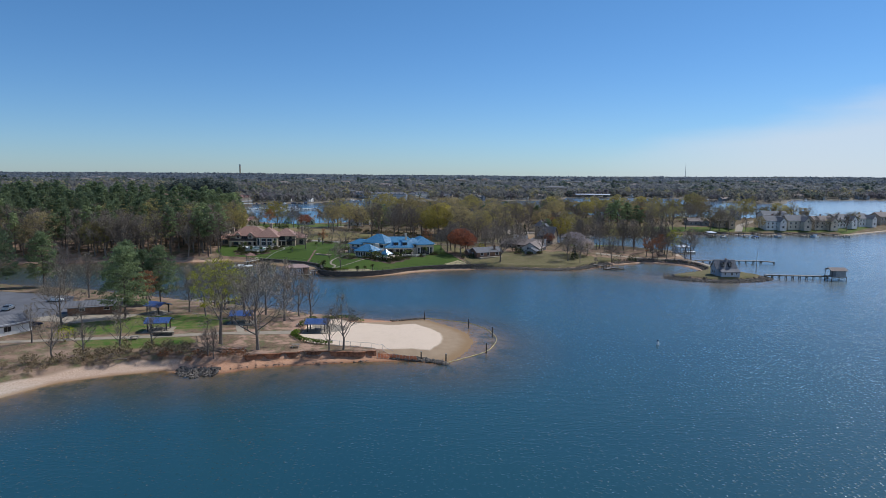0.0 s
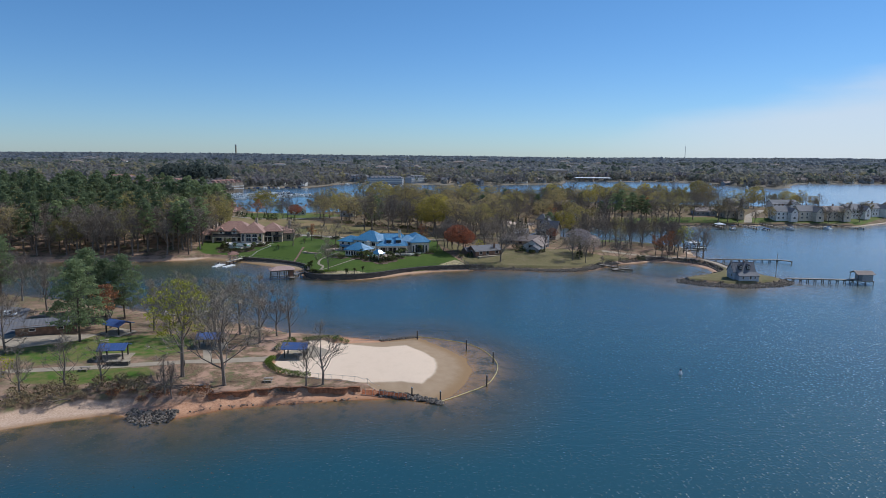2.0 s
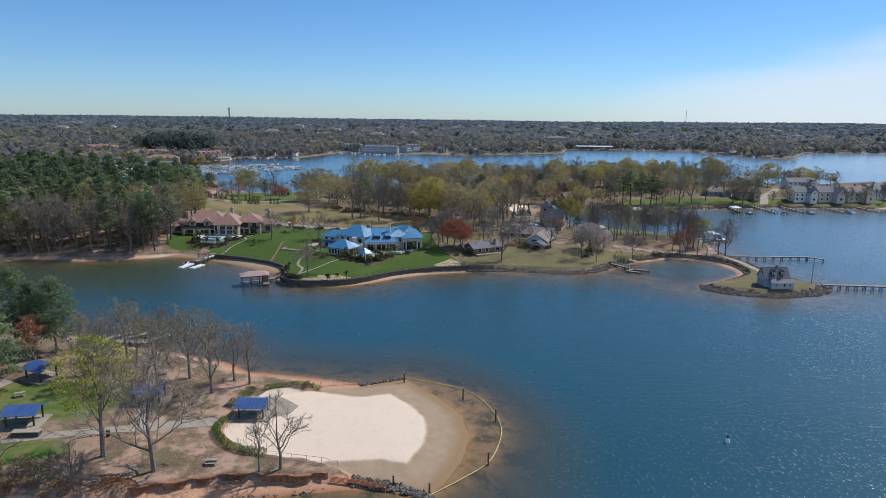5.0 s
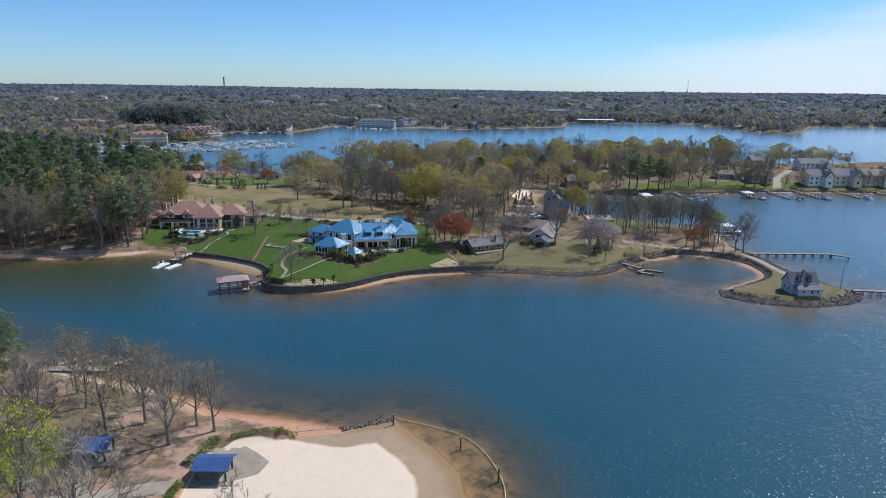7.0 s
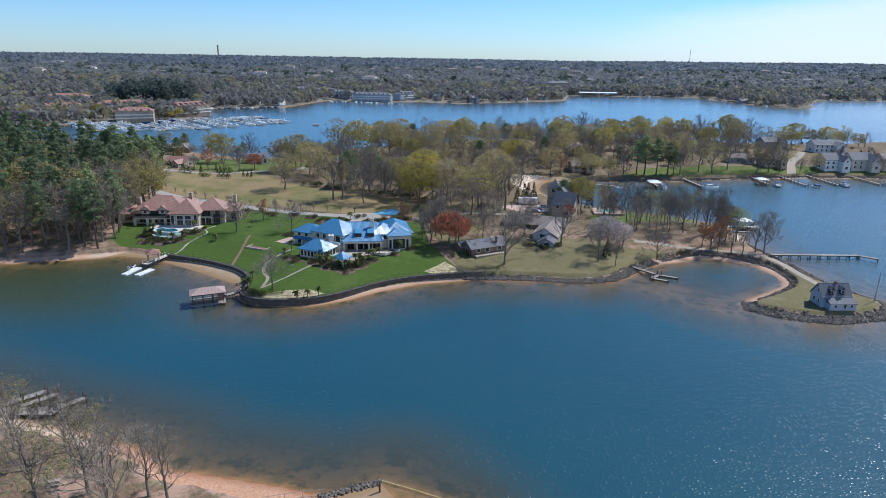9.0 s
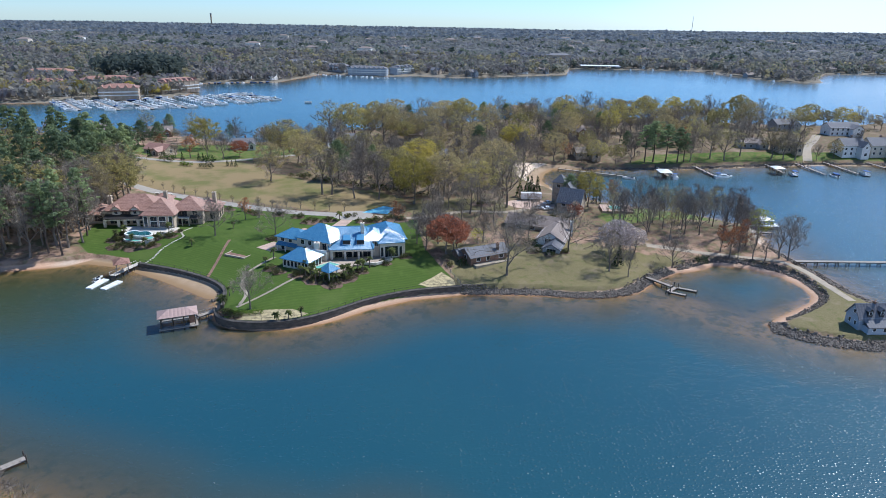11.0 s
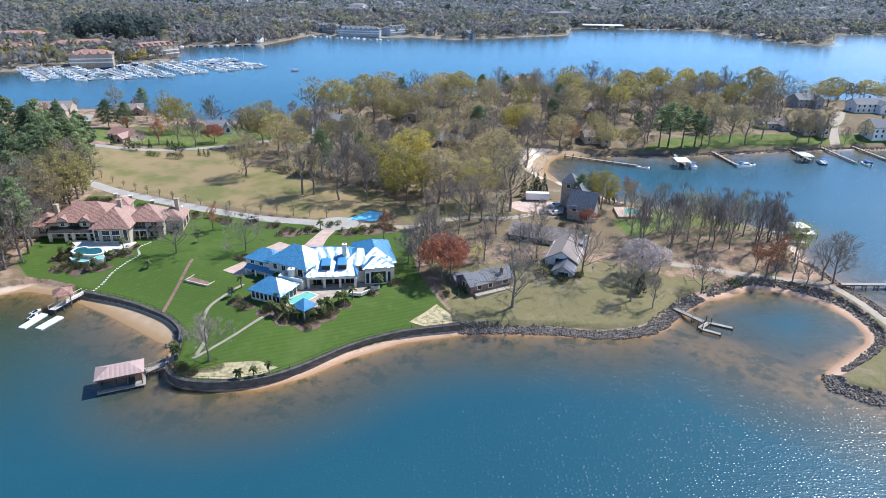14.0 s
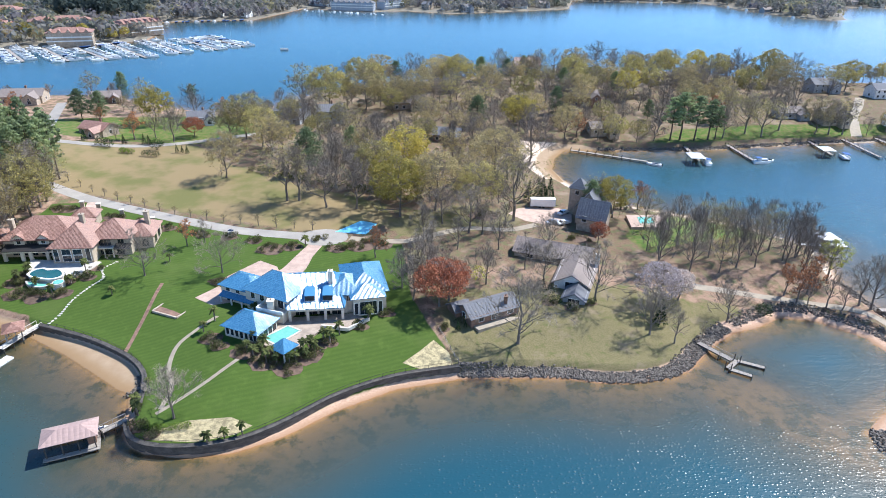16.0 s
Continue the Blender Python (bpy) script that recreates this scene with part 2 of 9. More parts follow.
M["orange_leaf"] = leaf("orange_leaves", (0.36, 0.15, 0.07), (0.45, 0.21, 0.11), (0.33, 0.19, 0.12))
M["blossom"] = leaf("white_pink_blossom", (0.56, 0.47, 0.45), (0.70, 0.62, 0.60), (0.42, 0.34, 0.32))
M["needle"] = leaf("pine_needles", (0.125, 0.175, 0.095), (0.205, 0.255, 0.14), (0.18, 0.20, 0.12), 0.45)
# lighter copy of the needles: brightness of sunlit crowns put into the colour
M["needle_sunlit"] = leaf("sunlit_tall_pine_needles", (0.18, 0.235, 0.125), (0.27, 0.325, 0.175), (0.23, 0.255, 0.15), 0.5)
M["cedar"] = leaf("dark_evergreen", (0.018, 0.038, 0.018), (0.035, 0.06, 0.025), (0.03, 0.035, 0.02), 0.1)
M["hedge"] = leaf("clipped_hedge_leaves", (0.085, 0.135, 0.025), (0.14, 0.20, 0.035), (0.10, 0.14, 0.03))
M["frond"] = leaf("palm_fronds", (0.05, 0.075, 0.025), (0.11, 0.13, 0.045), (0.13, 0.11, 0.06))
M["shrub"] = leaf("brown_green_shrub", (0.06, 0.08, 0.032), (0.12, 0.125, 0.055), (0.12, 0.09, 0.055))
M["brush"] = leaf("dry_brush", (0.17, 0.125, 0.085), (0.25, 0.19, 0.12), (0.14, 0.13, 0.07), 0.05)
M["rust_brush"] = leaf("rusty_brush", (0.26, 0.10, 0.05), (0.30, 0.15, 0.08), (0.20, 0.12, 0.08), 0.05)
# far woods: base colours greyed and blued to stand in for air haze
M["far_wood"] = leaf("hazed_far_bare_woods", (0.205, 0.20, 0.205), (0.25, 0.24, 0.235), (0.215, 0.205, 0.18), 0.5, (0.012, (0.225, 0.225, 0.165), (0.205, 0.185, 0.205)))
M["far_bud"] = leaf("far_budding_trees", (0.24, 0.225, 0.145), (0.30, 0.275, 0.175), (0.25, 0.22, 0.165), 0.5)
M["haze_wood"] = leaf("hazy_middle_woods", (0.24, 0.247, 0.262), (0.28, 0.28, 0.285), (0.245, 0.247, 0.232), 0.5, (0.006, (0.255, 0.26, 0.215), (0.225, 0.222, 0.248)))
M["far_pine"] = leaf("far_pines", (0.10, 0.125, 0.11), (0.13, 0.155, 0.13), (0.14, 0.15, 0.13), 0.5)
M["ridge_wood"] = leaf("hazed_ridge_woods", (0.25, 0.275, 0.31), (0.27, 0.29, 0.32), (0.24, 0.258, 0.268), 0.5, (0.003, (0.22, 0.225, 0.20), (0.18, 0.195, 0.215)))
M["orange_net"] = plain("orange_safety_net", (0.62, 0.17, 0.06), 0.8, 0.15, 2.0)
M["rope_buoy"] = plain("yellow_float_line", (0.62, 0.52, 0.22), 0.6, 0.12, 2.0)


def glass_mat():
    k = Nodes("window_glass")
    n = k.noise(k.obj(), 0.8, 2)
    return k.done(k.mix(n, (0.012, 0.016, 0.02), (0.035, 0.042, 0.05)), 0.06, 0.0, k.bump(n, 0.15, 0.02), 0.6)


M["glass"] = glass_mat()


def pool_mat(name, a, b):
    k = Nodes(name)
    n = k.noise(k.pos(), 1.2, 3)
    return k.done(k.mix(n, a, b), 0.06, 0.0, k.bump(k.noise(k.pos(), 3.0, 2), 0.2, 0.05), 0.5)


M["pool"] = pool_mat("pool_water", (0.12, 0.40, 0.33), (0.22, 0.52, 0.43))
M["pool_dark"] = pool_mat("dark_pool_water", (0.012, 0.075, 0.095), (0.03, 0.13, 0.15))
M["pool_bright"] = pool_mat("blue_pool_cover", (0.10, 0.50, 0.72), (0.36, 0.72, 0.80))
M["mulch"] = plain("brown_bark_mulch", (0.13, 0.085, 0.06), 0.95, 0.35, 0.8, bump=0.03, grain=9)
M["straw"] = plain("straw", (0.35, 0.29, 0.16), 0.95, 0.42, 0.9, bump=0.03, grain=4)


def rock_mat():
    k = Nodes("grey_riprap_stone")
    isl = k.n("ShaderNodeNewGeometry").outputs["Random Per Island"]
    col = k.mix(isl, (0.075, 0.062, 0.05), (0.235, 0.2, 0.165))
    n = k.noise(k.pos(), 5.0, 4)
    return k.done(k.mix(1.0, col, k.mix(n, (0.6,) * 3, (1.3,) * 3), "MULTIPLY"), 0.9, 0.0, k.bump(n, 0.6, 0.05), 0.3)


M["rock"] = rock_mat()

# ---- the land: one sheet of ground with the lake bed in it ----
MAIN_SOUTH = [(-420, 130), (-260, 140), (-187, 150), (-155, 157), (-137, 155), (-125, 158), (-112, 162), (-105, 165), (-95, 162.5),
              (-87.6, 158.5), (-77, 152), (-66, 144), (-60, 139.5), (-56.8, 138), (-55, 132), (-53.8, 126.8), (-51, 122.8), (-46.6, 120.6),
              (-39.3, 119.6), (-30.6, 121), (-23, 124.8), (-13, 132.8), (-2, 139.2), (12, 142.8), (22.8, 143.2), (35, 142.8), (42, 141.4),
              (48, 141), (57.5, 142.6), (63.7, 145.6), (68, 150), (74, 156), (80.6, 161), (88, 163.5), (95.5, 168), (104, 166.3),
              (112.4, 158.6), (114.2, 150), (113.5, 144), (110.7, 139.7), (103, 134)]
MAIN_EAST = [(96.3, 129.5), (91.3, 125.4), (91, 121), (94.1, 118.5), (98.5, 115), (104, 113), (111, 111.5), (120, 113), (128, 115.5),
             (134.6, 120.8), (135.5, 125.2), (132, 131.8), (127.4, 146), (126.6, 158.9), (125.2, 168), (124, 176), (123, 187), (129, 209),
             (121, 218), (109, 229), (94, 236.6), (80, 244), (66, 258), (60, 272), (58, 285), (62, 300), (69, 312), (84.5, 311),
             (116, 312), (141, 315), (180, 323), (232, 331), (296, 329), (360, 372), (430, 395), (480, 440), (440, 500), (380, 505)]
MAIN_NORTH = [(320, 478), (259, 485), (193, 512), (110, 520), (56, 494), (-14, 458), (-61, 428), (-76, 393), (-117, 376), (-150, 395),
              (-189, 414), (-237, 404), (-420, 400)]
MAIN = MAIN_SOUTH + MAIN_EAST + MAIN_NORTH
# top of the banks: behind the retaining walls and the stone revetment
UP_SOUTH = [(-420, 134), (-260, 144), (-187, 154), (-155, 161), (-137, 159), (-125, 162), (-112, 166), (-104, 169), (-95, 166),
            (-86.7, 161.3), (-74, 156.3), (-64.6, 151), (-59.3, 147), (-55.3, 142), (-53.2, 135.5), (-52.4, 131), (-53.2, 127),
            (-50.7, 123.4), (-46.3, 121.1), (-39.1, 120.6), (-30.4, 122.4), (-23, 127), (-13.2, 135.4), (-1.9, 141.4), (12, 144.8),
            (22.8, 146.4), (35, 146.2), (42, 145), (48, 144.5), (56, 146), (61.5, 149), (65.5, 153.5), (71.5, 159), (78, 164.5),
            (86, 168), (95, 172.5), (106, 171), (116.5, 162), (118, 151), (117, 143), (113, 137)]
UP_EAST = [(105, 131), (98.5, 127), (94.5, 124.5), (94.5, 121.5), (97, 120), (100, 118.2), (105, 116.6), (111, 115), (119.5, 116.4), (126.5, 119), (131, 122.4),
           (131.6, 125), (128.2, 131), (123.6, 145), (122.8, 158), (121.5, 167), (120.5, 176), (119.5, 187), (125, 208), (117.5, 215.5),
           (106, 226), (91, 233), (77, 240.5), (62, 255.5), (56, 270), (53, 284), (52, 300), (60, 318), (84, 316), (116, 317), (141, 320),
           (180, 328), (232, 336), (293, 334), (357, 378), (425, 401), (470, 442), (436, 494), (378, 500)]
UPLAND = UP_SOUTH + UP_EAST + [(318, 473), (257, 480), (192, 507), (111, 515), (58, 489), (-12, 453), (-57, 425), (-72, 389), (-117, 371),
                               (-150, 390), (-189, 409), (-237, 399), (-420, 395)]
PARK = [(-420, -190), (-200, -140), (-130, -80), (-100, -42), (-82.4, -24.3), (-77.3, -15.5), (-68.6, -10.6), (-59.5, -7.3), (-52, -10.8),
        (-46.1, -8.2), (-40.2, -4.6), (-30.9, -2.2), (-18.8, 0.2), (-8.8, 1.4), (-0.5, -1.2), (2.4, 3), (5.5, 10), (7.2, 18), (6, 27), (2, 34),
        (-2, 39), (-5.8, 44), (-9, 42.6), (-14.8, 40.8), (-22.5, 43.2), (-33, 45.6), (-40.7, 47.2), (-48, 53), (-62, 58.5), (-76, 63),
        (-92, 70), (-120, 82), (-170, 96), (-420, 100)]
PARK_UP = [(-420, -170), (-200, -125), (-130, -62), (-100, -32), (-84, -17), (-76, -8), (-68, -3.6), (-59, -2.5), (-52, -4), (-44.4, -1.1), (-36.8, 0.9),
           (-29.7, 2.9), (-20.8, 2.4), (-15.9, 3.5), (-12, 4.2), (-20, 8), (-28, 9.4), (-34, 11.8), (-37.2, 17), (-38, 24), (-35, 31), (-27, 35.5), (-23, 37),
           (-33, 41), (-41, 42.5), (-48, 48), (-62, 54), (-76, 59), (-92, 66), (-120, 78), (-170, 92), (-420, 96)]
FAR = [(-5200, 470), (-700, 500), (-420, 545), (-334, 568), (-280, 600), (-244, 630), (-250, 690), (-283, 768), (-230, 790), (-188, 804),
       (-172, 870), (-155, 945), (-76, 912), (-18, 934), (41, 907), (120, 950), (180, 982), (212, 1000), (249, 1148), (335, 1140),
       (464, 1140), (478, 1060), (482, 1027), (515, 920), (545, 900), (565, 908), (600, 980), (684, 1108), (775, 1102), (843, 1115),
       (1500, 1150), (5200, 1500), (5200, 5200), (-5200, 5200)]
SHOAL = [(60, 141), (68, 130), (80, 118), (90, 110), (93, 122), (90, 130), (82, 141), (74, 150), (68, 148)]
LAGOON = [(67, 148), (74, 157), (88, 165), (104, 168), (116, 160), (116, 146), (112, 138), (100, 132), (90, 126), (84, 136), (76, 146)]
LAWN = [(-88, 160), (-74, 155), (-64, 149), (-58, 145), (-54, 139), (-52, 131), (-50, 122), (-39, 120), (-30, 122), (-13, 135), (10, 144), (9, 152),
        (5, 160), (1, 172), (-1, 190), (-2, 201), (-28, 203), (-52, 208), (-70, 215), (-88, 223), (-108, 232), (-118, 230), (-117, 205),
        (-115, 190), (-114, 178), (-107, 170.5), (-100, 169), (-92, 166)]
DRY = [(11, 144), (48, 143), (62, 148), (70, 157), (86, 167), (84, 172), (74, 172), (64, 174), (50, 178), (38, 176), (26, 176), (14, 176), (8, 190), (0, 200), (0, 185), (8, 166)]
DRY_MID = [(-2, 206), (14, 208), (34, 216), (40, 226), (20, 232), (0, 226), (-8, 214)]
ISLE = [(93, 122), (111, 113.6), (130, 120), (131, 126), (126, 140), (123, 156), (119, 152), (114, 138), (102, 129)]
MEADOW = [(-156, 292), (-124, 296), (-92, 297), (-74, 274), (-52, 256), (-25, 240), (-10, 232), (-4, 218), (-14, 211), (-34, 210), (-80, 227), (-124, 245)]
SHADE_LAWN = [(70, 196), (84, 204), (104, 210), (116, 212), (108, 222), (90, 230), (74, 222), (66, 208)]
BAY_LAWN = [(108, 319), (132, 321), (180, 330), (240, 338), (300, 335), (350, 380), (330, 392), (290, 352), (236, 352), (176, 346), (130, 336)]
ROAD_LAWN = [(-170, 300), (-90, 300), (-60, 330), (-100, 352), (-150, 345), (-185, 330)]
PARK_LAWN = [(-98, 18), (-84, 12), (-70, 18), (-60, 20), (-57, 30), (-66, 36), (-80, 34), (-92, 34)]
PARK_LAWN_LOW = [(-84, 2), (-68, 3), (-58, 8), (-62, 12), (-74, 10), (-86, 8)]
BEACH = [(-37, 22.6), (-36.6, 17), (-33, 12.6), (-28, 10.4), (-19, 8), (-11, 4.4), (-5, 1.8), (0, -1), (5, 4), (9.5, 9), (12.2, 16), (13, 22), (12.2, 28), (10, 34), (6.6, 38.6), (0.7, 41.8), (-5.6, 44.6), (-10, 42), (-15, 38.6), (-23, 36.2), (-32, 34.4), (-36.6, 29)]
BAY_SAND = [(60, 268), (58, 284), (69, 311), (84, 311), (110, 311.5), (110, 314), (84, 315), (62, 320), (46, 318), (44, 300), (46, 284), (51, 268)]
COVE_SAND = [(-112, 161), (-104, 169), (-95, 166), (-86.7, 161.3), (-74, 156), (-64.6, 150.6), (-59.3, 146.6), (-55.8, 142), (-54, 136), (-56, 132), (-60, 138), (-70, 143), (-90, 155)]


def sd(poly, X, Y):
    """Signed distance to a closed outline, positive inside."""
    P = np.array(poly, float)
    Q = np.roll(P, -1, 0)
    best, inside = np.full(X.shape, 1e18), np.zeros(X.shape, bool)
    for (ax, ay), (bx, by) in zip(P, Q):
        ex, ey = bx - ax, by - ay
        s = np.clip(((X - ax) * ex + (Y - ay) * ey) / (ex * ex + ey * ey), 0, 1)
        best = np.minimum(best, (X - ax - s * ex) ** 2 + (Y - ay - s * ey) ** 2)
        if ey:
            inside ^= ((ay > Y) != (by > Y)) & (X < ax + (Y - ay) / ey * ex)
    d = np.sqrt(best)
    return np.where(inside, d, -d)


def ease(v, a, b):
    s = np.clip((v - a) / (b - a), 0, 1)
    return s * s * (3 - 2 * s)


def swell(X, Y, size, seed=0.0):
    """A soft pseudo-random wave field from -1 to 1."""
    a, b = X / size + seed, Y / size - seed * 0.7
    return (np.sin(a * 1.3 + 1.7 * np.sin(b * 0.9)) + np.sin(b * 1.7 + 1.3 * np.sin(a * 1.1 + 2)) + np.sin((a + b) * 0.8 + 0.5)) / 3


def height(X, Y):
    X, Y = np.asarray(X, float), np.asarray(Y, float)
    dm, dp, df = sd(MAIN, X, Y), sd(PARK, X, Y), sd(FAR, X, Y)
    up, pu = sd(UPLAND, X, Y), sd(PARK_UP, X, Y)
    d = np.maximum(np.maximum(dm, dp), df)
    o = np.maximum(-d, 0)
    bed = -np.where(o < 1, 0.4 * o, np.where(o < 11, 0.4 + 0.085 * (o - 1), 1.25 + 0.2 * (o - 11)))
    bed = np.maximum(bed, -7 + 0.4 * swell(X, Y, 20))
    bed = np.maximum(bed, np.where(sd(SHOAL, X, Y) > -16, -0.52 - 0.02 * np.minimum(sd(SHOAL, X, Y), 8) * 0 - 0.15 * np.maximum(0, 3 - sd(SHOAL, X, Y)) + 0.12 * swell(X, Y, 6), -9))
    bed = np.maximum(bed, np.where(sd(BEACH, X, Y) > -9, -0.22 - 0.16 * np.maximum(0, -sd(BEACH, X, Y)), -9))
    bed = np.minimum(bed, np.where(sd(LAGOON, X, Y) > 5, -0.9 - 0.22 * (sd(LAGOON, X, Y) - 5), 9))
    main = np.minimum(0.10 * dm, 0.7)
    hill = 1.75 + 2.4 * ease(up, 1, 22) + 0.6 * ease(up, 20, 55) + 1.0 * ease(up, 50, 110) + 4.0 * ease(up, 10, 90) * ease(X, -105, -160) * ease(Y, 360, 300) + 0.25 * swell(X, Y, 30) * ease(up, 4, 20)
    # the low spit and causeway round the lagoon
    low = ease(X, 88, 97) * ease(Y, 182, 172)
    hill = hill * (1 - low) + (1.5 + 0.25 * ease(up, 1, 6)) * low
    main = main + (hill - main) * ease(up, -0.15, 0.85)
    park = np.minimum(0.085 * dp, 0.75) + 0.35 * ease(dp, 6, 20)
    knoll = 1.75 + 0.9 * ease(pu, 2, 20) + 0.12 * swell(X, Y, 9)
    park = park + (knoll - park) * ease(pu, -0.2, 0.5)
    far = 1.2 + np.minimum(0.035 * df, 9) + 22 * ease(Y, 1500, 4300) + 5 * swell(X, Y, 260) * ease(df, 50, 600) + 6 * swell(X, Y, 900, 2.0) * ease(Y, 2000, 4000)
    far = np.where(df > 0, np.minimum(0.12 * df, far), -9)
    z = np.where(dm > 0, main, np.where(dp > 0, park, np.where(df > 0, far, bed)))
    return z




def steps(*spans):
    """Grid lines: (from, to, first spacing, last spacing) one after another."""
    out = []
    for a, b, s0, s1 in spans:
        n = max(1, int(round((b - a) / (0.5 * (s0 + s1)))))
        u = np.linspace(0, 1, n + 1)
        g = u + (s0 - s1) / (s0 + s1) * (u - u * u) if s0 != s1 else u
        out += list(a + (b - a) * g)[:-1]
    return np.array(out + [spans[-1][1]])


GX = steps((-5000, -1200, 240, 90), (-1200, -420, 60, 14), (-420, -170, 12, 3), (-170, -110, 2.4, 1.2), (-110, 140, 0.9, 0.9), (140, 240, 1.2, 4),
           (240, 900, 5, 16), (900, 5000, 30, 240))
GY = steps((-900, -180, 120, 12), (-180, -40, 10, 2), (-40, 50, 0.9, 0.9), (50, 112, 1.5, 1.5), (112, 172, 0.8, 0.8), (172, 260, 1.2, 1.8), (260, 340, 1.8, 2.6),
           (340, 560, 3, 7), (560, 1200, 7, 12), (1200, 4850, 20, 90))


def sheet(name, xs, ys, zfun):
    X, Y = np.meshgrid(xs, ys)
    Z = zfun(X, Y)
    me = bpy.data.meshes.new(name)
    nx, ny = len(xs), len(ys)
    i = (np.arange(ny - 1)[:, None] * nx + np.arange(nx - 1)[None, :]).ravel()
    quads = np.stack([i, i + 1, i + nx + 1, i + nx], 1)
    me.from_pydata(np.stack([X, Y, Z], -1).reshape(-1, 3), [], quads)
    me.polygons.foreach_set("use_smooth", np.ones(len(quads), bool))
    ob = new(name, me)
    return ob, X.ravel(), Y.ravel(), Z.ravel()


def carry(me, name, values):
    a = me.attributes.new(name, "FLOAT", "POINT")
    a.data.foreach_set("value", np.asarray(values, np.float32))


land, LX, LY, LZ = sheet("ground", GX, GY, height)
tagged(land, "lake shore ground of lawns, sand, leaf litter and clay", "ground", kind="structure")


LAND = LZ.reshape(len(GY), len(GX))


def ground(x, y):
    """Height of the ground sheet at one place."""
    i = min(max(int(np.searchsorted(GX, x)) - 1, 0), len(GX) - 2)
    j = min(max(int(np.searchsorted(GY, y)) - 1, 0), len(GY) - 2)
    u, v = (x - GX[i]) / (GX[i + 1] - GX[i]), (y - GY[j]) / (GY[j + 1] - GY[j])
    a = LAND[j, i] * (1 - u) + LAND[j, i + 1] * u
    return float(a * (1 - v) + (LAND[j + 1, i] * (1 - u) + LAND[j + 1, i + 1] * u) * v)


def union(polys):
    return np.maximum.reduce([sd(p, LX, LY) for p in polys])


carry(land.data, "lawn", np.clip(union([LAWN]), -30, 30))
carry(land.data, "dry", np.clip(union([DRY, DRY_MID, ISLE]), -30, 30))
carry(land.data, "meadow", np.clip(union([MEADOW]), -30, 30))
carry(land.data, "green", np.clip(union([SHADE_LAWN, BAY_LAWN, ROAD_LAWN, PARK_LAWN, PARK_LAWN_LOW]), -30, 30))
carry(land.data, "beach", np.clip(union([BEACH, BAY_SAND, COVE_SAND]), -30, 30))
carry(land.data, "shore", np.clip(np.maximum(sd(MAIN, LX, LY), np.maximum(sd(PARK, LX, LY), sd(FAR, LX, LY))), -60, 60))
carry(land.data, "rim", np.clip(np.maximum(sd(UPLAND, LX, LY) + 3.4 * ease(LY, 255, 285), sd(PARK_UP, LX, LY)), -30, 30))
carry(land.data, "clay", ease(LX, -62, -48) * ease(LY, 70, 60) * ease(LX, 15, 2) + 0.6 * ease(LY, 100, 110) * ease(LY, 200, 180) * ease(LX, -112, -106) + 0.45 * ease(LX, -44, -62) * ease(LY, 76, 66) * ease(LY, -30, -10) + 0.75 * ease(LX, -108, -118) * ease(LY, 100, 120))


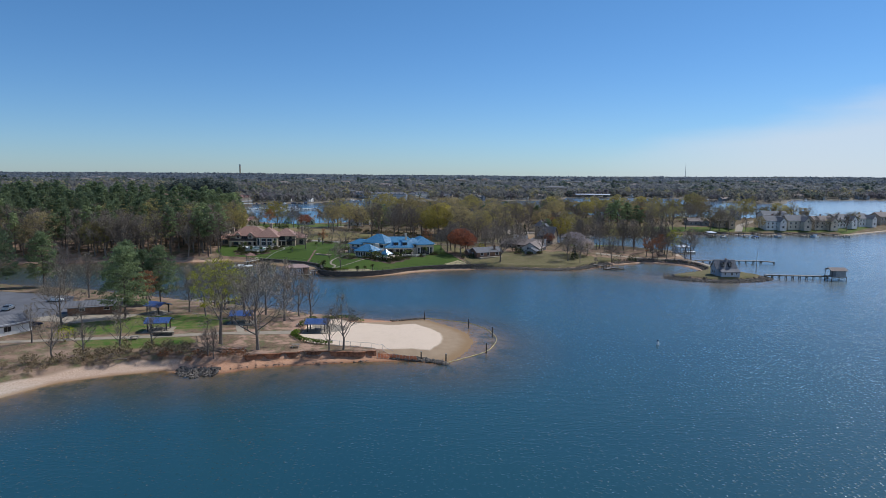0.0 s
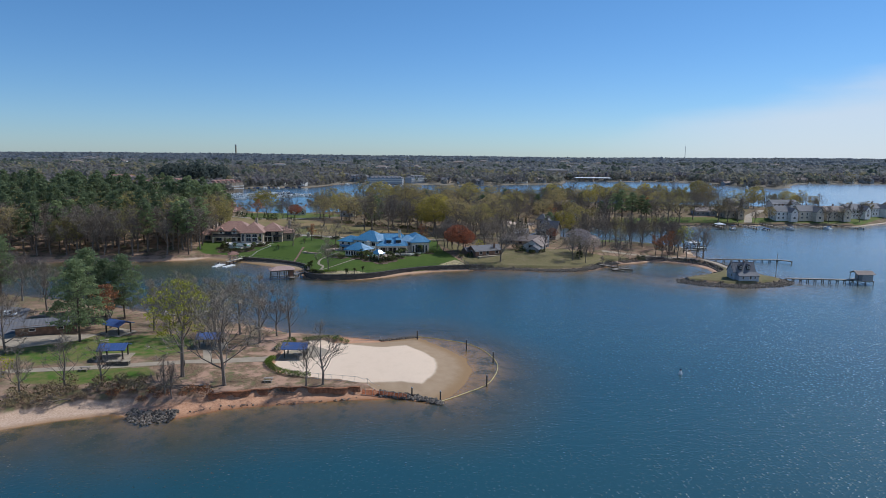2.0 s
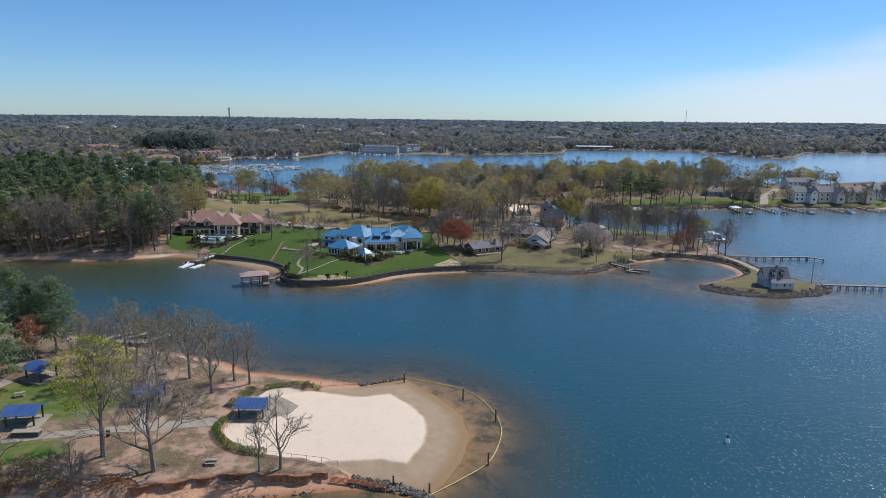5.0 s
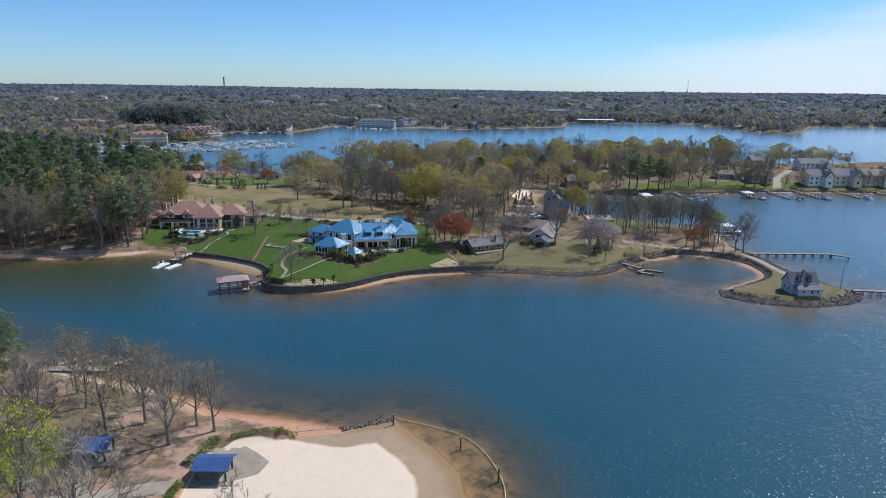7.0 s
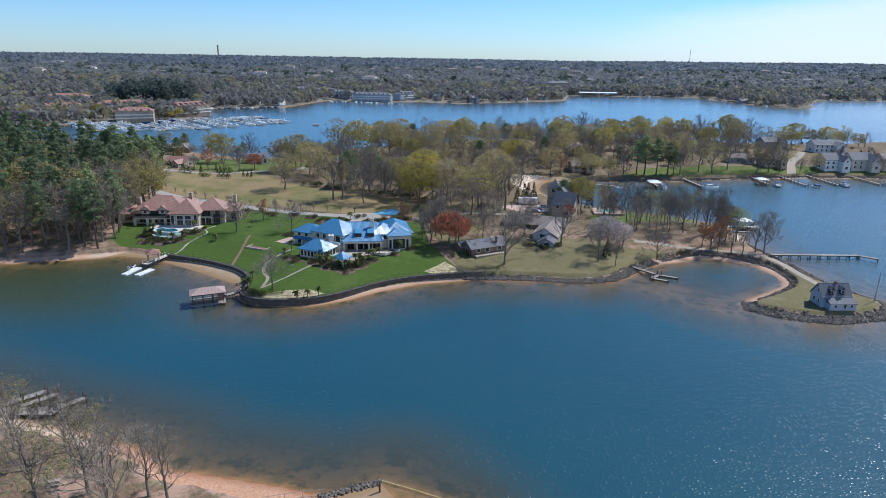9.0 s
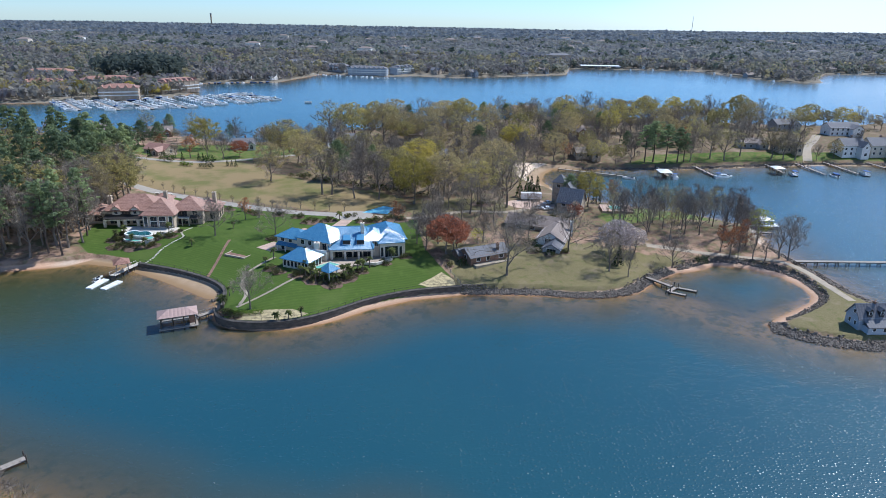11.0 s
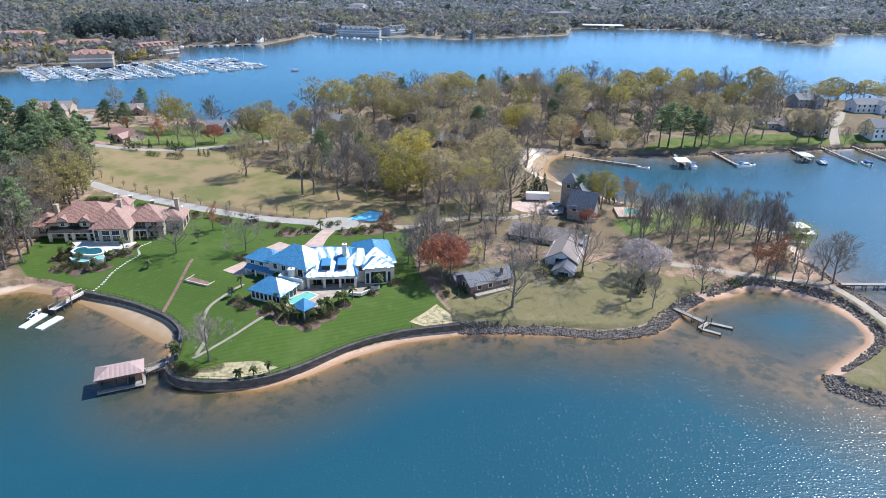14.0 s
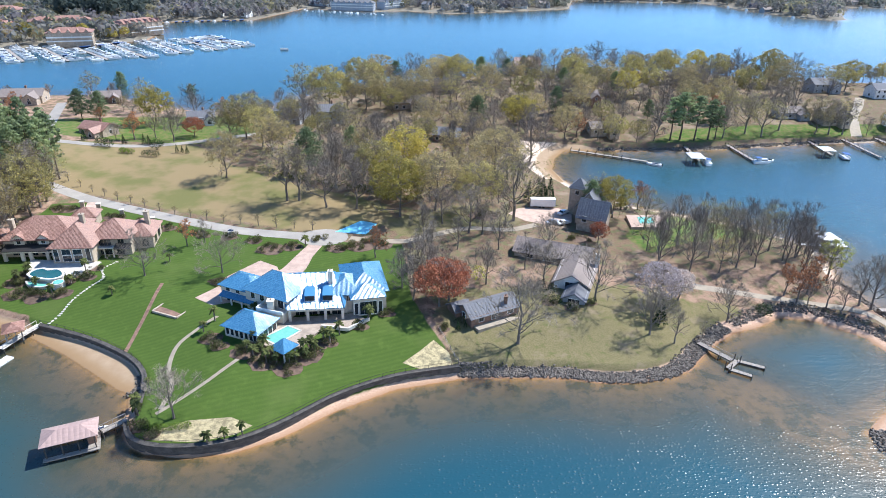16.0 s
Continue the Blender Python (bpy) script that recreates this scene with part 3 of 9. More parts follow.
def ground_mat():
    k = Nodes("ground")
    p = k.pos()
    n1, n2, n3 = k.noise(p, 0.06, 4), k.noise(p, 0.45, 5, 0.6), k.noise(p, 3.0, 4, 0.65)
    n4 = k.noise(p, 14.0, 3, 0.7)
    jag = k.math("MULTIPLY", k.math("SUBTRACT", n2, 0.5), 5.0)
    fine = k.math("MULTIPLY", k.math("SUBTRACT", n3, 0.5), 1.6)

    def mask(name, soft=0.3, wob=1.0, off=0.0):
        v = k.math("ADD", k.math("ADD", k.attr(name), off), k.math("MULTIPLY", k.math("ADD", jag, fine), wob))
        return k.ramp(v, -soft, soft)

    litter = k.mix(k.ramp(n3, 0.3, 0.7), (0.105, 0.068, 0.045), (0.245, 0.165, 0.105))
    litter = k.mix(k.ramp(n2, 0.44, 0.64), litter, (0.14, 0.135, 0.065))
    litter = k.mix(k.ramp(k.noise(p, 0.11, 5, 0.65), 0.52, 0.66, 0, 0.8), litter, (0.27, 0.20, 0.14))
    dry = k.mix(k.ramp(n3, 0.3, 0.7), (0.135, 0.118, 0.052), (0.21, 0.175, 0.09))
    dry = k.mix(k.ramp(n2, 0.52, 0.72), dry, (0.118, 0.122, 0.042))
    dry = k.mix(k.ramp(k.noise(p, 0.16, 5, 0.65), 0.54, 0.68, 0, 0.75), dry, (0.24, 0.185, 0.12))
    meadow = k.mix(k.ramp(n1, 0.36, 0.56), (0.135, 0.135, 0.046), (0.265, 0.19, 0.102))
    meadow = k.mix(k.math("MULTIPLY", n3, 0.5), meadow, (0.2, 0.17, 0.07))
    turn = k.n("ShaderNodeMapping", Vector=p)
    turn.inputs["Rotation"].default_value = (0, 0, radians(68))
    wave = k.n("ShaderNodeTexWave", Vector=turn.outputs[0], Scale=0.24, Distortion=0.8)
    wave.inputs["Detail"].default_value = 1.0
    stripe = k.math("MULTIPLY", wave.outputs["Fac"], 0.42)
    lawn = k.mix(stripe, (0.060, 0.099, 0.016), (0.094, 0.138, 0.024))
    lawn = k.mix(k.math("MULTIPLY", k.ramp(n3, 0.35, 0.7), 0.5), lawn, (0.05, 0.088, 0.018))
    lawn = k.mix(k.math("MULTIPLY", k.ramp(n1, 0.5, 0.65), 0.5), lawn, (0.10, 0.13, 0.034))
    lawn = k.mix(k.ramp(n2, 0.5, 0.72, 0, 0.6), lawn, (0.092, 0.138, 0.026))
    lawn = k.mix(k.math("MULTIPLY", k.ramp(n4, 0.4, 0.7), 0.35), lawn, (0.045, 0.075, 0.016))
    green = k.mix(k.ramp(n2, 0.35, 0.65), (0.07, 0.13, 0.02), (0.16, 0.15, 0.055))
    litter = k.mix(k.math("MULTIPLY", k.attr("clay"), k.ramp(k.noise(p, 0.22, 5, 0.65), 0.42, 0.6)), litter, k.mix(n3, (0.34, 0.20, 0.135), (0.46, 0.31, 0.225)))
    col = litter
    col = k.mix(mask("dry", 0.8, 0.9), col, dry)
    col = k.mix(mask("meadow", 0.8, 0.5), col, meadow)
    col = k.mix(mask("green", 0.8, 0.9), col, green)
    col = k.mix(mask("lawn", 0.3, 0.12), col, lawn)
    # sand below the banks, redder where the clay bank is cut
    clay = k.attr("clay")
    pale = k.mix(k.ramp(n3, 0.3, 0.7), (0.44, 0.36, 0.275), (0.60, 0.51, 0.41))
    red = k.mix(k.ramp(n3, 0.3, 0.7), (0.40, 0.20, 0.11), (0.56, 0.34, 0.22))
    sand = k.mix(clay, pale, red)
    wet = k.ramp(k.attr("shore"), 0.2, 2.2, 1.0, 0.0)
    sand = k.mix(k.math("MULTIPLY", wet, 0.75), sand, k.mix(clay, (0.34, 0.23, 0.13), (0.30, 0.15, 0.08)))
    below = k.ramp(k.math("ADD", k.attr("rim"), k.math("MULTIPLY", fine, 0.3)), 0.25, -0.15)
    col = k.mix(below, col, sand)
    beach = k.mix(k.ramp(n4, 0.3, 0.7), (0.66, 0.51, 0.375), (0.75, 0.60, 0.455))
    beach = k.mix(k.math("MULTIPLY", k.ramp(n2, 0.5, 0.68), 0.25), beach, (0.58, 0.45, 0.32))
    damp = k.ramp(k.math("ADD", k.attr("shore"), k.math("MULTIPLY", jag, 0.22)), 8.2, 7.2)
    beach = k.mix(damp, beach, k.mix(n2, (0.27, 0.18, 0.105), (0.44, 0.33, 0.22)))
    beach = k.mix(k.math("MULTIPLY", k.ramp(k.attr("shore"), 4.0, 1.0), 0.85), beach, (0.27, 0.17, 0.085))
    col = k.mix(mask("beach", 0.15, 0.06), col, beach)
    # the bed
    bedcol = k.mix(n2, (0.43, 0.28, 0.15), (0.31, 0.21, 0.115))
    bedcol = k.mix(k.ramp(n2, 0.5, 0.62, 0.0, 0.45), bedcol, (0.16, 0.13, 0.06))
    bedcol = k.mix(k.ramp(k.noise(p, 0.13, 6, 0.7), 0.50, 0.60, 0.0, 0.8), bedcol, (0.075, 0.075, 0.03))
    col = k.mix(k.ramp(k.attr("shore"), 0.05, -0.35), col, bedcol)
    # woods far over the lake stand on a brown-green floor
    sy = k.n("ShaderNodeSeparateXYZ")
    k.t.links.new(p, sy.inputs[0])
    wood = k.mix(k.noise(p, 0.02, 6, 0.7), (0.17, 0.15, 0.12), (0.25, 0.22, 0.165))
    # distance haze put into the floor colour: blue-grey farther off
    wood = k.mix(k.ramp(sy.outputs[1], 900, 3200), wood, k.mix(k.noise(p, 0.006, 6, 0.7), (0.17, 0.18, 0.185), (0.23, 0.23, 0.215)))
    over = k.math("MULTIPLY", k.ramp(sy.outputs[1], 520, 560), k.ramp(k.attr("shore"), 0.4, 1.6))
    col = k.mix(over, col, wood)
    h = k.math("ADD", k.math("MULTIPLY", n3, 0.7), k.math("MULTIPLY", n4, 0.3))
    return k.done(col, 0.95, 0.0, k.bump(h, 0.5, 0.12), 0.15)


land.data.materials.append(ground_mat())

lake, WX, WY, WZ = sheet("lake_water", GX[::2], GY[::2], lambda X, Y: X * 0)
tagged(lake, "blue rippled lake water, brown in the shallows", "water", kind="structure")
carry(lake.data, "depth", np.clip(-height(WX, WY), -0.5, 8))


carry(lake.data, "silt", 0.85 * ease(WX + 0.3 * (WY - 150), -62, -120) * ease(WY, 92, 128) * ease(WY, 240, 200))
carry(lake.data, "exposed", (ease(-sd(LAGOON, WX, WY), -2, 5) * 0.75 + 0.25) * (0.3 + 0.7 * ease(-height(WX, WY), 0.35, 1.0)))


def water_mat():
    k = Nodes("lake_water")
    p = k.pos()
    a = k.noise(k.scaled(p, (0.30, 0.75, 1)), 1.0, 3, 0.6)
    b = k.noise(k.scaled(p, (1.3, 2.4, 1)), 1.0, 3, 0.6)
    sy = k.n("ShaderNodeSeparateXYZ")
    k.t.links.new(p, sy.inputs[0])
    lee = k.ramp(sy.outputs[1], 170, 400, 1.0, 0.22)
    calm = k.ramp(k.noise(k.scaled(p, (0.012, 0.022, 1)), 1.0, 4, 0.6), 0.38, 0.62, 0.35, 1.0)
    h = k.math("MULTIPLY", k.math("ADD", k.math("MULTIPLY", a, 0.65), k.math("MULTIPLY", b, 0.35)), calm)
    h = k.math("MULTIPLY", h, k.ramp(sy.outputs[1], 170, 400, 1.0, 0.3))
    nm0 = k.bump(h, 0.45, 0.3)
    # small steep wavelets, few and apart: they catch the sun
    vor = k.n("ShaderNodeTexVoronoi", Vector=k.scaled(p, (1.0, 1.25, 1)), Scale=1.15)
    vor.voronoi_dimensions = "2D"
    vor.inputs["Randomness"].default_value = 1.0
    tall = k.n("ShaderNodeSeparateColor")
    k.t.links.new(vor.outputs["Color"], tall.inputs[0])
    dome = k.math("MAXIMUM", k.math("SUBTRACT", 1.0, k.math("POWER", k.math("DIVIDE", vor.outputs["Distance"], k.math("MULTIPLY_ADD", tall.outputs[1], 0.26, 0.22)), 2.0)), 0.0)
    crest = k.math("MULTIPLY", k.math("MULTIPLY", k.math("POWER", dome, 2.0), k.math("POWER", tall.outputs[0], 1.4)), k.math("MULTIPLY", k.math("MULTIPLY", lee, k.attr("exposed")), k.ramp(k.noise(p, 0.16, 4, 0.65), 0.36, 0.6, 0.55, 1.0)))
    nmn = k.n("ShaderNodeBump", Height=crest, Strength=1.0, Distance=0.086, Normal=nm0)
    nm = nmn.outputs[0]
    big = k.noise(k.scaled(p, (0.02, 0.02, 1)), 1.0, 3)
    deep = k.mix(big, (0.012, 0.058, 0.088), (0.019, 0.074, 0.09))
    deep = k.mix(k.ramp(k.attr("depth"), 0.5, 4.6), (0.055, 0.068, 0.056), deep)
    deep = k.mix(k.attr("silt"), deep, (0.042, 0.052, 0.018))
    body = k.n("ShaderNodeBsdfDiffuse", Color=deep)
    clear = k.n("ShaderNodeBsdfTransparent", Color=(0.94, 0.90, 0.78))
    fac = k.math("SUBTRACT", 1.0, k.math("POWER", 2.718, k.math("MULTIPLY", k.math("MAXIMUM", k.attr("depth"), 0.0), -1.15)))
    under = k.n("ShaderNodeMixShader", Fac=fac)
    k.t.links.new(clear.outputs[0], under.inputs[1])
    k.t.links.new(body.outputs[0], under.inputs[2])
    gloss = k.n("ShaderNodeBsdfGlossy", Color=(1, 1, 1), Roughness=k.ramp(sy.outputs[1], 220, 420, 0.25, 0.18), Normal=nm)
    fres = k.n("ShaderNodeFresnel", IOR=1.33, Normal=nm)
    top = k.n("ShaderNodeMixShader", Fac=fres.outputs[0])
    k.t.links.new(under.outputs[0], top.inputs[1])
    k.t.links.new(gloss.outputs[0], top.inputs[2])
    k.t.links.new(top.outputs[0], k.out.inputs[0])
    return k.mat


lake.data.materials.append(water_mat())

# ---- kit: meshes, things, parts ----
class Geo:
    """Points, faces and roof coordinates of one mesh."""
    def __init__(self):
        self.v, self.f, self.uv, self.clump = [], [], {}, []

    def add(self, vs, fs):
        o = len(self.v)
        self.v += [tuple(p) for p in vs]
        self.f += [tuple(i + o for i in f) for f in fs]
        return self

    def box(self, x0, y0, z0, x1, y1, z1):
        return self.add([(x0, y0, z0), (x1, y0, z0), (x1, y1, z0), (x0, y1, z0), (x0, y0, z1), (x1, y0, z1), (x1, y1, z1), (x0, y1, z1)],
                        [(0, 3, 2, 1), (4, 5, 6, 7), (0, 1, 5, 4), (1, 2, 6, 5), (2, 3, 7, 6), (3, 0, 4, 7)])

    def bar(self, a, b, w, h=None):
        """A square bar from a to b."""
        a, b = Vector(a), Vector(b)
        d = (b - a).normalized()
        s = d.cross(Vector((0, 0, 1)))
        s = s.normalized() if s.length > 1e-4 else Vector((1, 0, 0))
        t = s.cross(d).normalized()
        s, t = s * w / 2, t * (h or w) / 2
        ring = lambda c: [c - s - t, c + s - t, c + s + t, c - s + t]
        return self.add(ring(a) + ring(b), [(0, 1, 2, 3), (7, 6, 5, 4), (0, 4, 5, 1), (1, 5, 6, 2), (2, 6, 7, 3), (3, 7, 4, 0)])

    def tube(self, pts, rads, n=6, cap=True):
        """A tapered tube along points."""
        o = len(self.v)
        for i, (p, r) in enumerate(zip(pts, rads)):
            p = Vector(p)
            d = Vector(pts[min(i + 1, len(pts) - 1)]) - Vector(pts[max(i - 1, 0)])
            d.normalize()
            s = d.cross(Vector((0.31, 0.95, 0.05)))
            s = s.normalized() if s.length > 1e-3 else Vector((1, 0, 0))
            t = d.cross(s)
            for j in range(n):
                a = 2 * math.pi * j / n
                self.v.append(tuple(p + s * (r * math.cos(a)) + t * (r * math.sin(a))))
        for i in range(len(pts) - 1):
            for j in range(n):
                a, b = o + i * n + j, o + i * n + (j + 1) % n
                self.f.append((a, b, b + n, a + n))
        if cap:
            e = o + (len(pts) - 1) * n
            self.f.append(tuple(range(e, e + n)))
        return self

    def disc(self, x, y, z, r, n=20, rz=1.0, thick=0.0):
        ring = [(x + r * math.cos(2 * math.pi * i / n), y + rz * r * math.sin(2 * math.pi * i / n)) for i in range(n)]
        return self.slab(ring, z - thick, z)

    def slab(self, ring, z0, z1):
        """A flat plate with the outline of ring (counter-clockwise)."""
        n = len(ring)
        vs = [(x, y, z0) for x, y in ring] + [(x, y, z1) for x, y in ring]
        return self.add(vs, [tuple(range(n, 2 * n)), tuple(range(n - 1, -1, -1))] + [(i, (i + 1) % n, n + (i + 1) % n, n + i) for i in range(n)])

    def plate(self, pts, thick=0.12):
        """A roof slope: a plane polygon with thickness, courses run along its first edge."""
        P = [Vector(p) for p in pts]
        nrm = (P[1] - P[0]).cross(P[2] - P[0]).normalized()
        if nrm.z < 0:
            P.reverse()
            nrm = -nrm
        low = sorted(range(len(P)), key=lambda i: P[i].z)[:2]
        e = (P[low[1]] - P[low[0]])
        e = (e - nrm * e.dot(nrm)).normalized() if e.length > 1e-5 else Vector((1, 0, 0))
        g = nrm.cross(e)
        o, n = len(self.v), len(P)
        self.v += [tuple(p) for p in P] + [tuple(p - nrm * thick) for p in P]
        f0 = len(self.f)
        self.f += [tuple(o + i for i in range(n)), tuple(o + n + i for i in range(n - 1, -1, -1))]
        self.f += [(o + (i + 1) % n, o + i, o + n + i, o + n + (i + 1) % n) for i in range(n)]
        for i in range(n):
            self.uv[o + i] = self.uv[o + n + i] = (P[i].dot(e), P[i].dot(g))
        return self

    def ribs(self, pts, pitch=0.3, amp=0.05, lift=0.02):
        """Rounded tile ribs up a convex roof slope, over its plate."""
        P = [Vector(p) for p in pts]
        nrm = (P[1] - P[0]).cross(P[2] - P[0]).normalized()
        nrm = -nrm if nrm.z < 0 else nrm
        low = sorted(range(len(P)), key=lambda i: P[i].z)[:2]
        e = P[low[1]] - P[low[0]]
        e = (e - nrm * e.dot(nrm)).normalized()
        g = nrm.cross(e)
        U, V, c = [p.dot(e) for p in P], [p.dot(g) for p in P], P[0].dot(nrm) + lift
        n = max(8, int((max(U) - min(U)) / pitch * 12))
        o = len(self.v)
        for i in range(n + 1):
            u = min(U) + (max(U) - min(U)) * min(max(i / n, 0.0005), 0.9995)
            cut = []
            for j in range(len(P)):
                a, b = j, (j + 1) % len(P)
                if (U[a] - u) * (U[b] - u) < 0:
                    cut.append(V[a] + (V[b] - V[a]) * (u - U[a]) / (U[b] - U[a]))
            h = c + amp * abs(math.sin(math.pi * u / pitch))
            for v in (min(cut), max(cut)):
                self.uv[len(self.v)] = (u, v)
                self.v.append(tuple(e * u + g * v + nrm * h))
        self.f += [(o + 2 * i, o + 2 * i + 2, o + 2 * i + 3, o + 2 * i + 1) for i in range(n)]
        return self

    def mesh(self, name, mat, smooth=False):
        me = bpy.data.meshes.new(name)
        me.from_pydata(self.v, [], self.f)
        if self.clump and len(self.clump) == len(self.v):
            carry(me, "clump", self.clump)
        if self.uv:
            lay = me.uv_layers.new(name="courses")
            idx = np.empty(len(me.loops), np.int32)
            me.loops.foreach_get("vertex_index", idx)
            tab = np.zeros((len(self.v), 2), np.float32)
            for i, c in self.uv.items():
                tab[i] = c
            lay.data.foreach_set("uv", tab[idx].ravel())
        if smooth:
            me.polygons.foreach_set("use_smooth", np.ones(len(me.polygons), bool))
        me.materials.append(M[mat] if isinstance(mat, str) else mat)
        return me


def thing(name, m, label, category, group="", kind=""):
    """An Empty at the base of a thing; its parts hang under it."""
    e = new(name)
    e.empty_display_size = 0.5
    e.matrix_world = m
    return tagged(e, label, category, group, kind)


def part(name, geo, mat, parent, label="", smooth=False, at=None):
    """One mesh object under a thing or a part."""
    ob = new(name, geo.mesh(name, mat, smooth))
    ob.parent = parent
    if at is not None:
        ob.matrix_basis = at
    if label:
        ob["label"] = label
    return ob


def single(name, geo, mat, m, label, category, group="", kind="", smooth=False):
    ob = new(name, geo.mesh(name, mat, smooth))
    ob.matrix_world = m
    return tagged(ob, label, category, group, kind)


def at(x, y, rz=0.0, dz=0.0, s=1.0):
    return pose(x, y, ground(x, y) + dz, 0, 0, rz) @ Matrix.Scale(s, 4)


def smooth_line(pts, step):
    """Points every step metres along a soft curve through pts."""
    P = np.array(pts, float)
    Q = np.vstack([2 * P[0] - P[1], P, 2 * P[-1] - P[-2]])
    out = []
    for i in range(1, len(Q) - 2):
        a, b, c, d = Q[i - 1], Q[i], Q[i + 1], Q[i + 2]
        n = max(1, int(np.hypot(*(c - b)[:2]) / step))
        for s in np.arange(n) / n:
            out.append(0.5 * (2 * b + (c - a) * s + (2 * a - 5 * b + 4 * c - d) * s * s + (3 * b - a - 3 * c + d) * s ** 3))
    return np.array(out + [P[-1]])


def ribbon(name, pts, width, mat, label, category, lift=0.04, step=1.0, kind="structure"):
    """A path, drive or strip that lies on the ground."""
    L = smooth_line(pts, step)
    T = np.gradient(L, axis=0)
    T /= np.linalg.norm(T, axis=1)[:, None] + 1e-9
    N = np.stack([-T[:, 1], T[:, 0]], 1)
    W = np.asarray(width if np.ndim(width) else [width] * len(pts), float)
    W = np.interp(np.linspace(0, 1, len(L)), np.linspace(0, 1, len(W)), W) / 2
    g = Geo()
    cols = [-1.0, -0.34, 0.34, 1.0]
    rows = []
    for c in cols:
        q = L + N * (W * c)[:, None]
        rows.append(np.column_stack([q, np.maximum(height(q[:, 0], q[:, 1]), 0.05) + lift]))
    n = len(L)
    allv = [tuple(p) for r in rows for p in r] + [(x, y, z - 0.3) for r in (rows[0], rows[-1]) for x, y, z in r]
    fs = [(c * n + i, c * n + i + 1, (c + 1) * n + i + 1, (c + 1) * n + i) for c in range(3) for i in range(n - 1)]
    fs = [f[::-1] for f in fs]
    fs += [(i, i + 1, 4 * n + i + 1, 4 * n + i) for i in range(n - 1)] + [(3 * n + i, 5 * n + i, 5 * n + i + 1, 3 * n + i + 1) for i in range(n - 1)]
    g.add(allv, fs)
    return single(name, g, mat, Matrix(), label, category, kind=kind)


def patch(name, ring, mat, label, category, lift=0.05, kind="structure", res=1.2):
    """A paved area on the ground with the outline of ring."""
    xs, ys = [p[0] for p in ring], [p[1] for p in ring]
    bm = bmesh.new()
    f = bm.faces.new([bm.verts.new((x, y, 0)) for x, y in ring])
    for axis, lo, hi in ((0, min(xs), max(xs)), (1, min(ys), max(ys))):
        for c in np.arange(lo + res, hi, res):
            n = [0, 0, 0]
            n[axis] = 1
            co = [0, 0, 0]
            co[axis] = c
            bmesh.ops.bisect_plane(bm, geom=bm.verts[:] + bm.edges[:] + bm.faces[:], plane_co=co, plane_no=n)
    bmesh.ops.recalc_face_normals(bm, faces=bm.faces[:])
    z = height(np.array([v.co.x for v in bm.verts]), np.array([v.co.y for v in bm.verts]))
    for v, h in zip(bm.verts, z):
        v.co.z = h + lift
    if bm.faces[:] and sum(f.normal.z for f in bm.faces) < 0:
        bmesh.ops.reverse_faces(bm, faces=bm.faces[:])
    edge = bmesh.ops.extrude_edge_only(bm, edges=[e for e in bm.edges if e.is_boundary])
    for v in edge["geom"]:
        if isinstance(v, bmesh.types.BMVert):
            v.co.z -= 0.35
    me = bpy.data.meshes.new(name)
    bm.to_mesh(me)
    bm.free()
    me.materials.append(M[mat])
    return tagged(new(name, me), label, category, kind=kind)

# ---- banks: retaining walls and stone revetments ----
def wall_run(name, pts, top, thick, mat, label, cap=None):
    """A wall along a curve, with a coping as a part."""
    L = smooth_line(pts, 0.8)
    T = np.gradient(L, axis=0)
    T /= np.linalg.norm(T, axis=1)[:, None]
    N = np.stack([-T[:, 1], T[:, 0]], 1)
    e = thing(name, Matrix(), label, "wall", kind="structure")

    def strip(off0, off1, z0, z1):
        g, n = Geo(), len(L)
        a, b = L + N * off0, L + N * off1
        vs = [(*p, z0) for p in a] + [(*p, z1) for p in a] + [(*p, z1) for p in b] + [(*p, z0) for p in b]
        fs = []
        for i in range(n - 1):
            fs += [(i, i + 1, n + i + 1, n + i), (n + i, n + i + 1, 2 * n + i + 1, 2 * n + i), (2 * n + i, 2 * n + i + 1, 3 * n + i + 1, 3 * n + i)]
        fs += [(0, n, 2 * n, 3 * n), (n - 1, 4 * n - 1, 3 * n - 1, 2 * n - 1)]
        return g.add(vs, fs)
    part("wall_body", strip(0, thick, -0.7, top), mat, e)
    part("coping", strip(-0.06, thick + 0.08, top, top + 0.12), cap or mat, e)
    return L


cove_wall = wall_run("retaining_wall", [(-87.2, 161.4), (-74, 156.2), (-64.6, 150.9), (-59.3, 146.9), (-55.4, 142), (-53.4, 135.5), (-52.6, 131)], 1.85, 0.9, "wall_block",
                     "dark stained curved retaining wall round the sandy cove")
point_wall = wall_run("retaining_wall", [(-53.2, 127.2), (-50.8, 123.3), (-46.3, 121.0), (-39.1, 120.5), (-30.4, 122.3), (-23, 126.9), (-13.2, 135.3), (-1.9, 141.3), (12, 144.7)], 1.95, 0.9,
                      "wall_block", "dark stained lakeside retaining wall under the lawn")


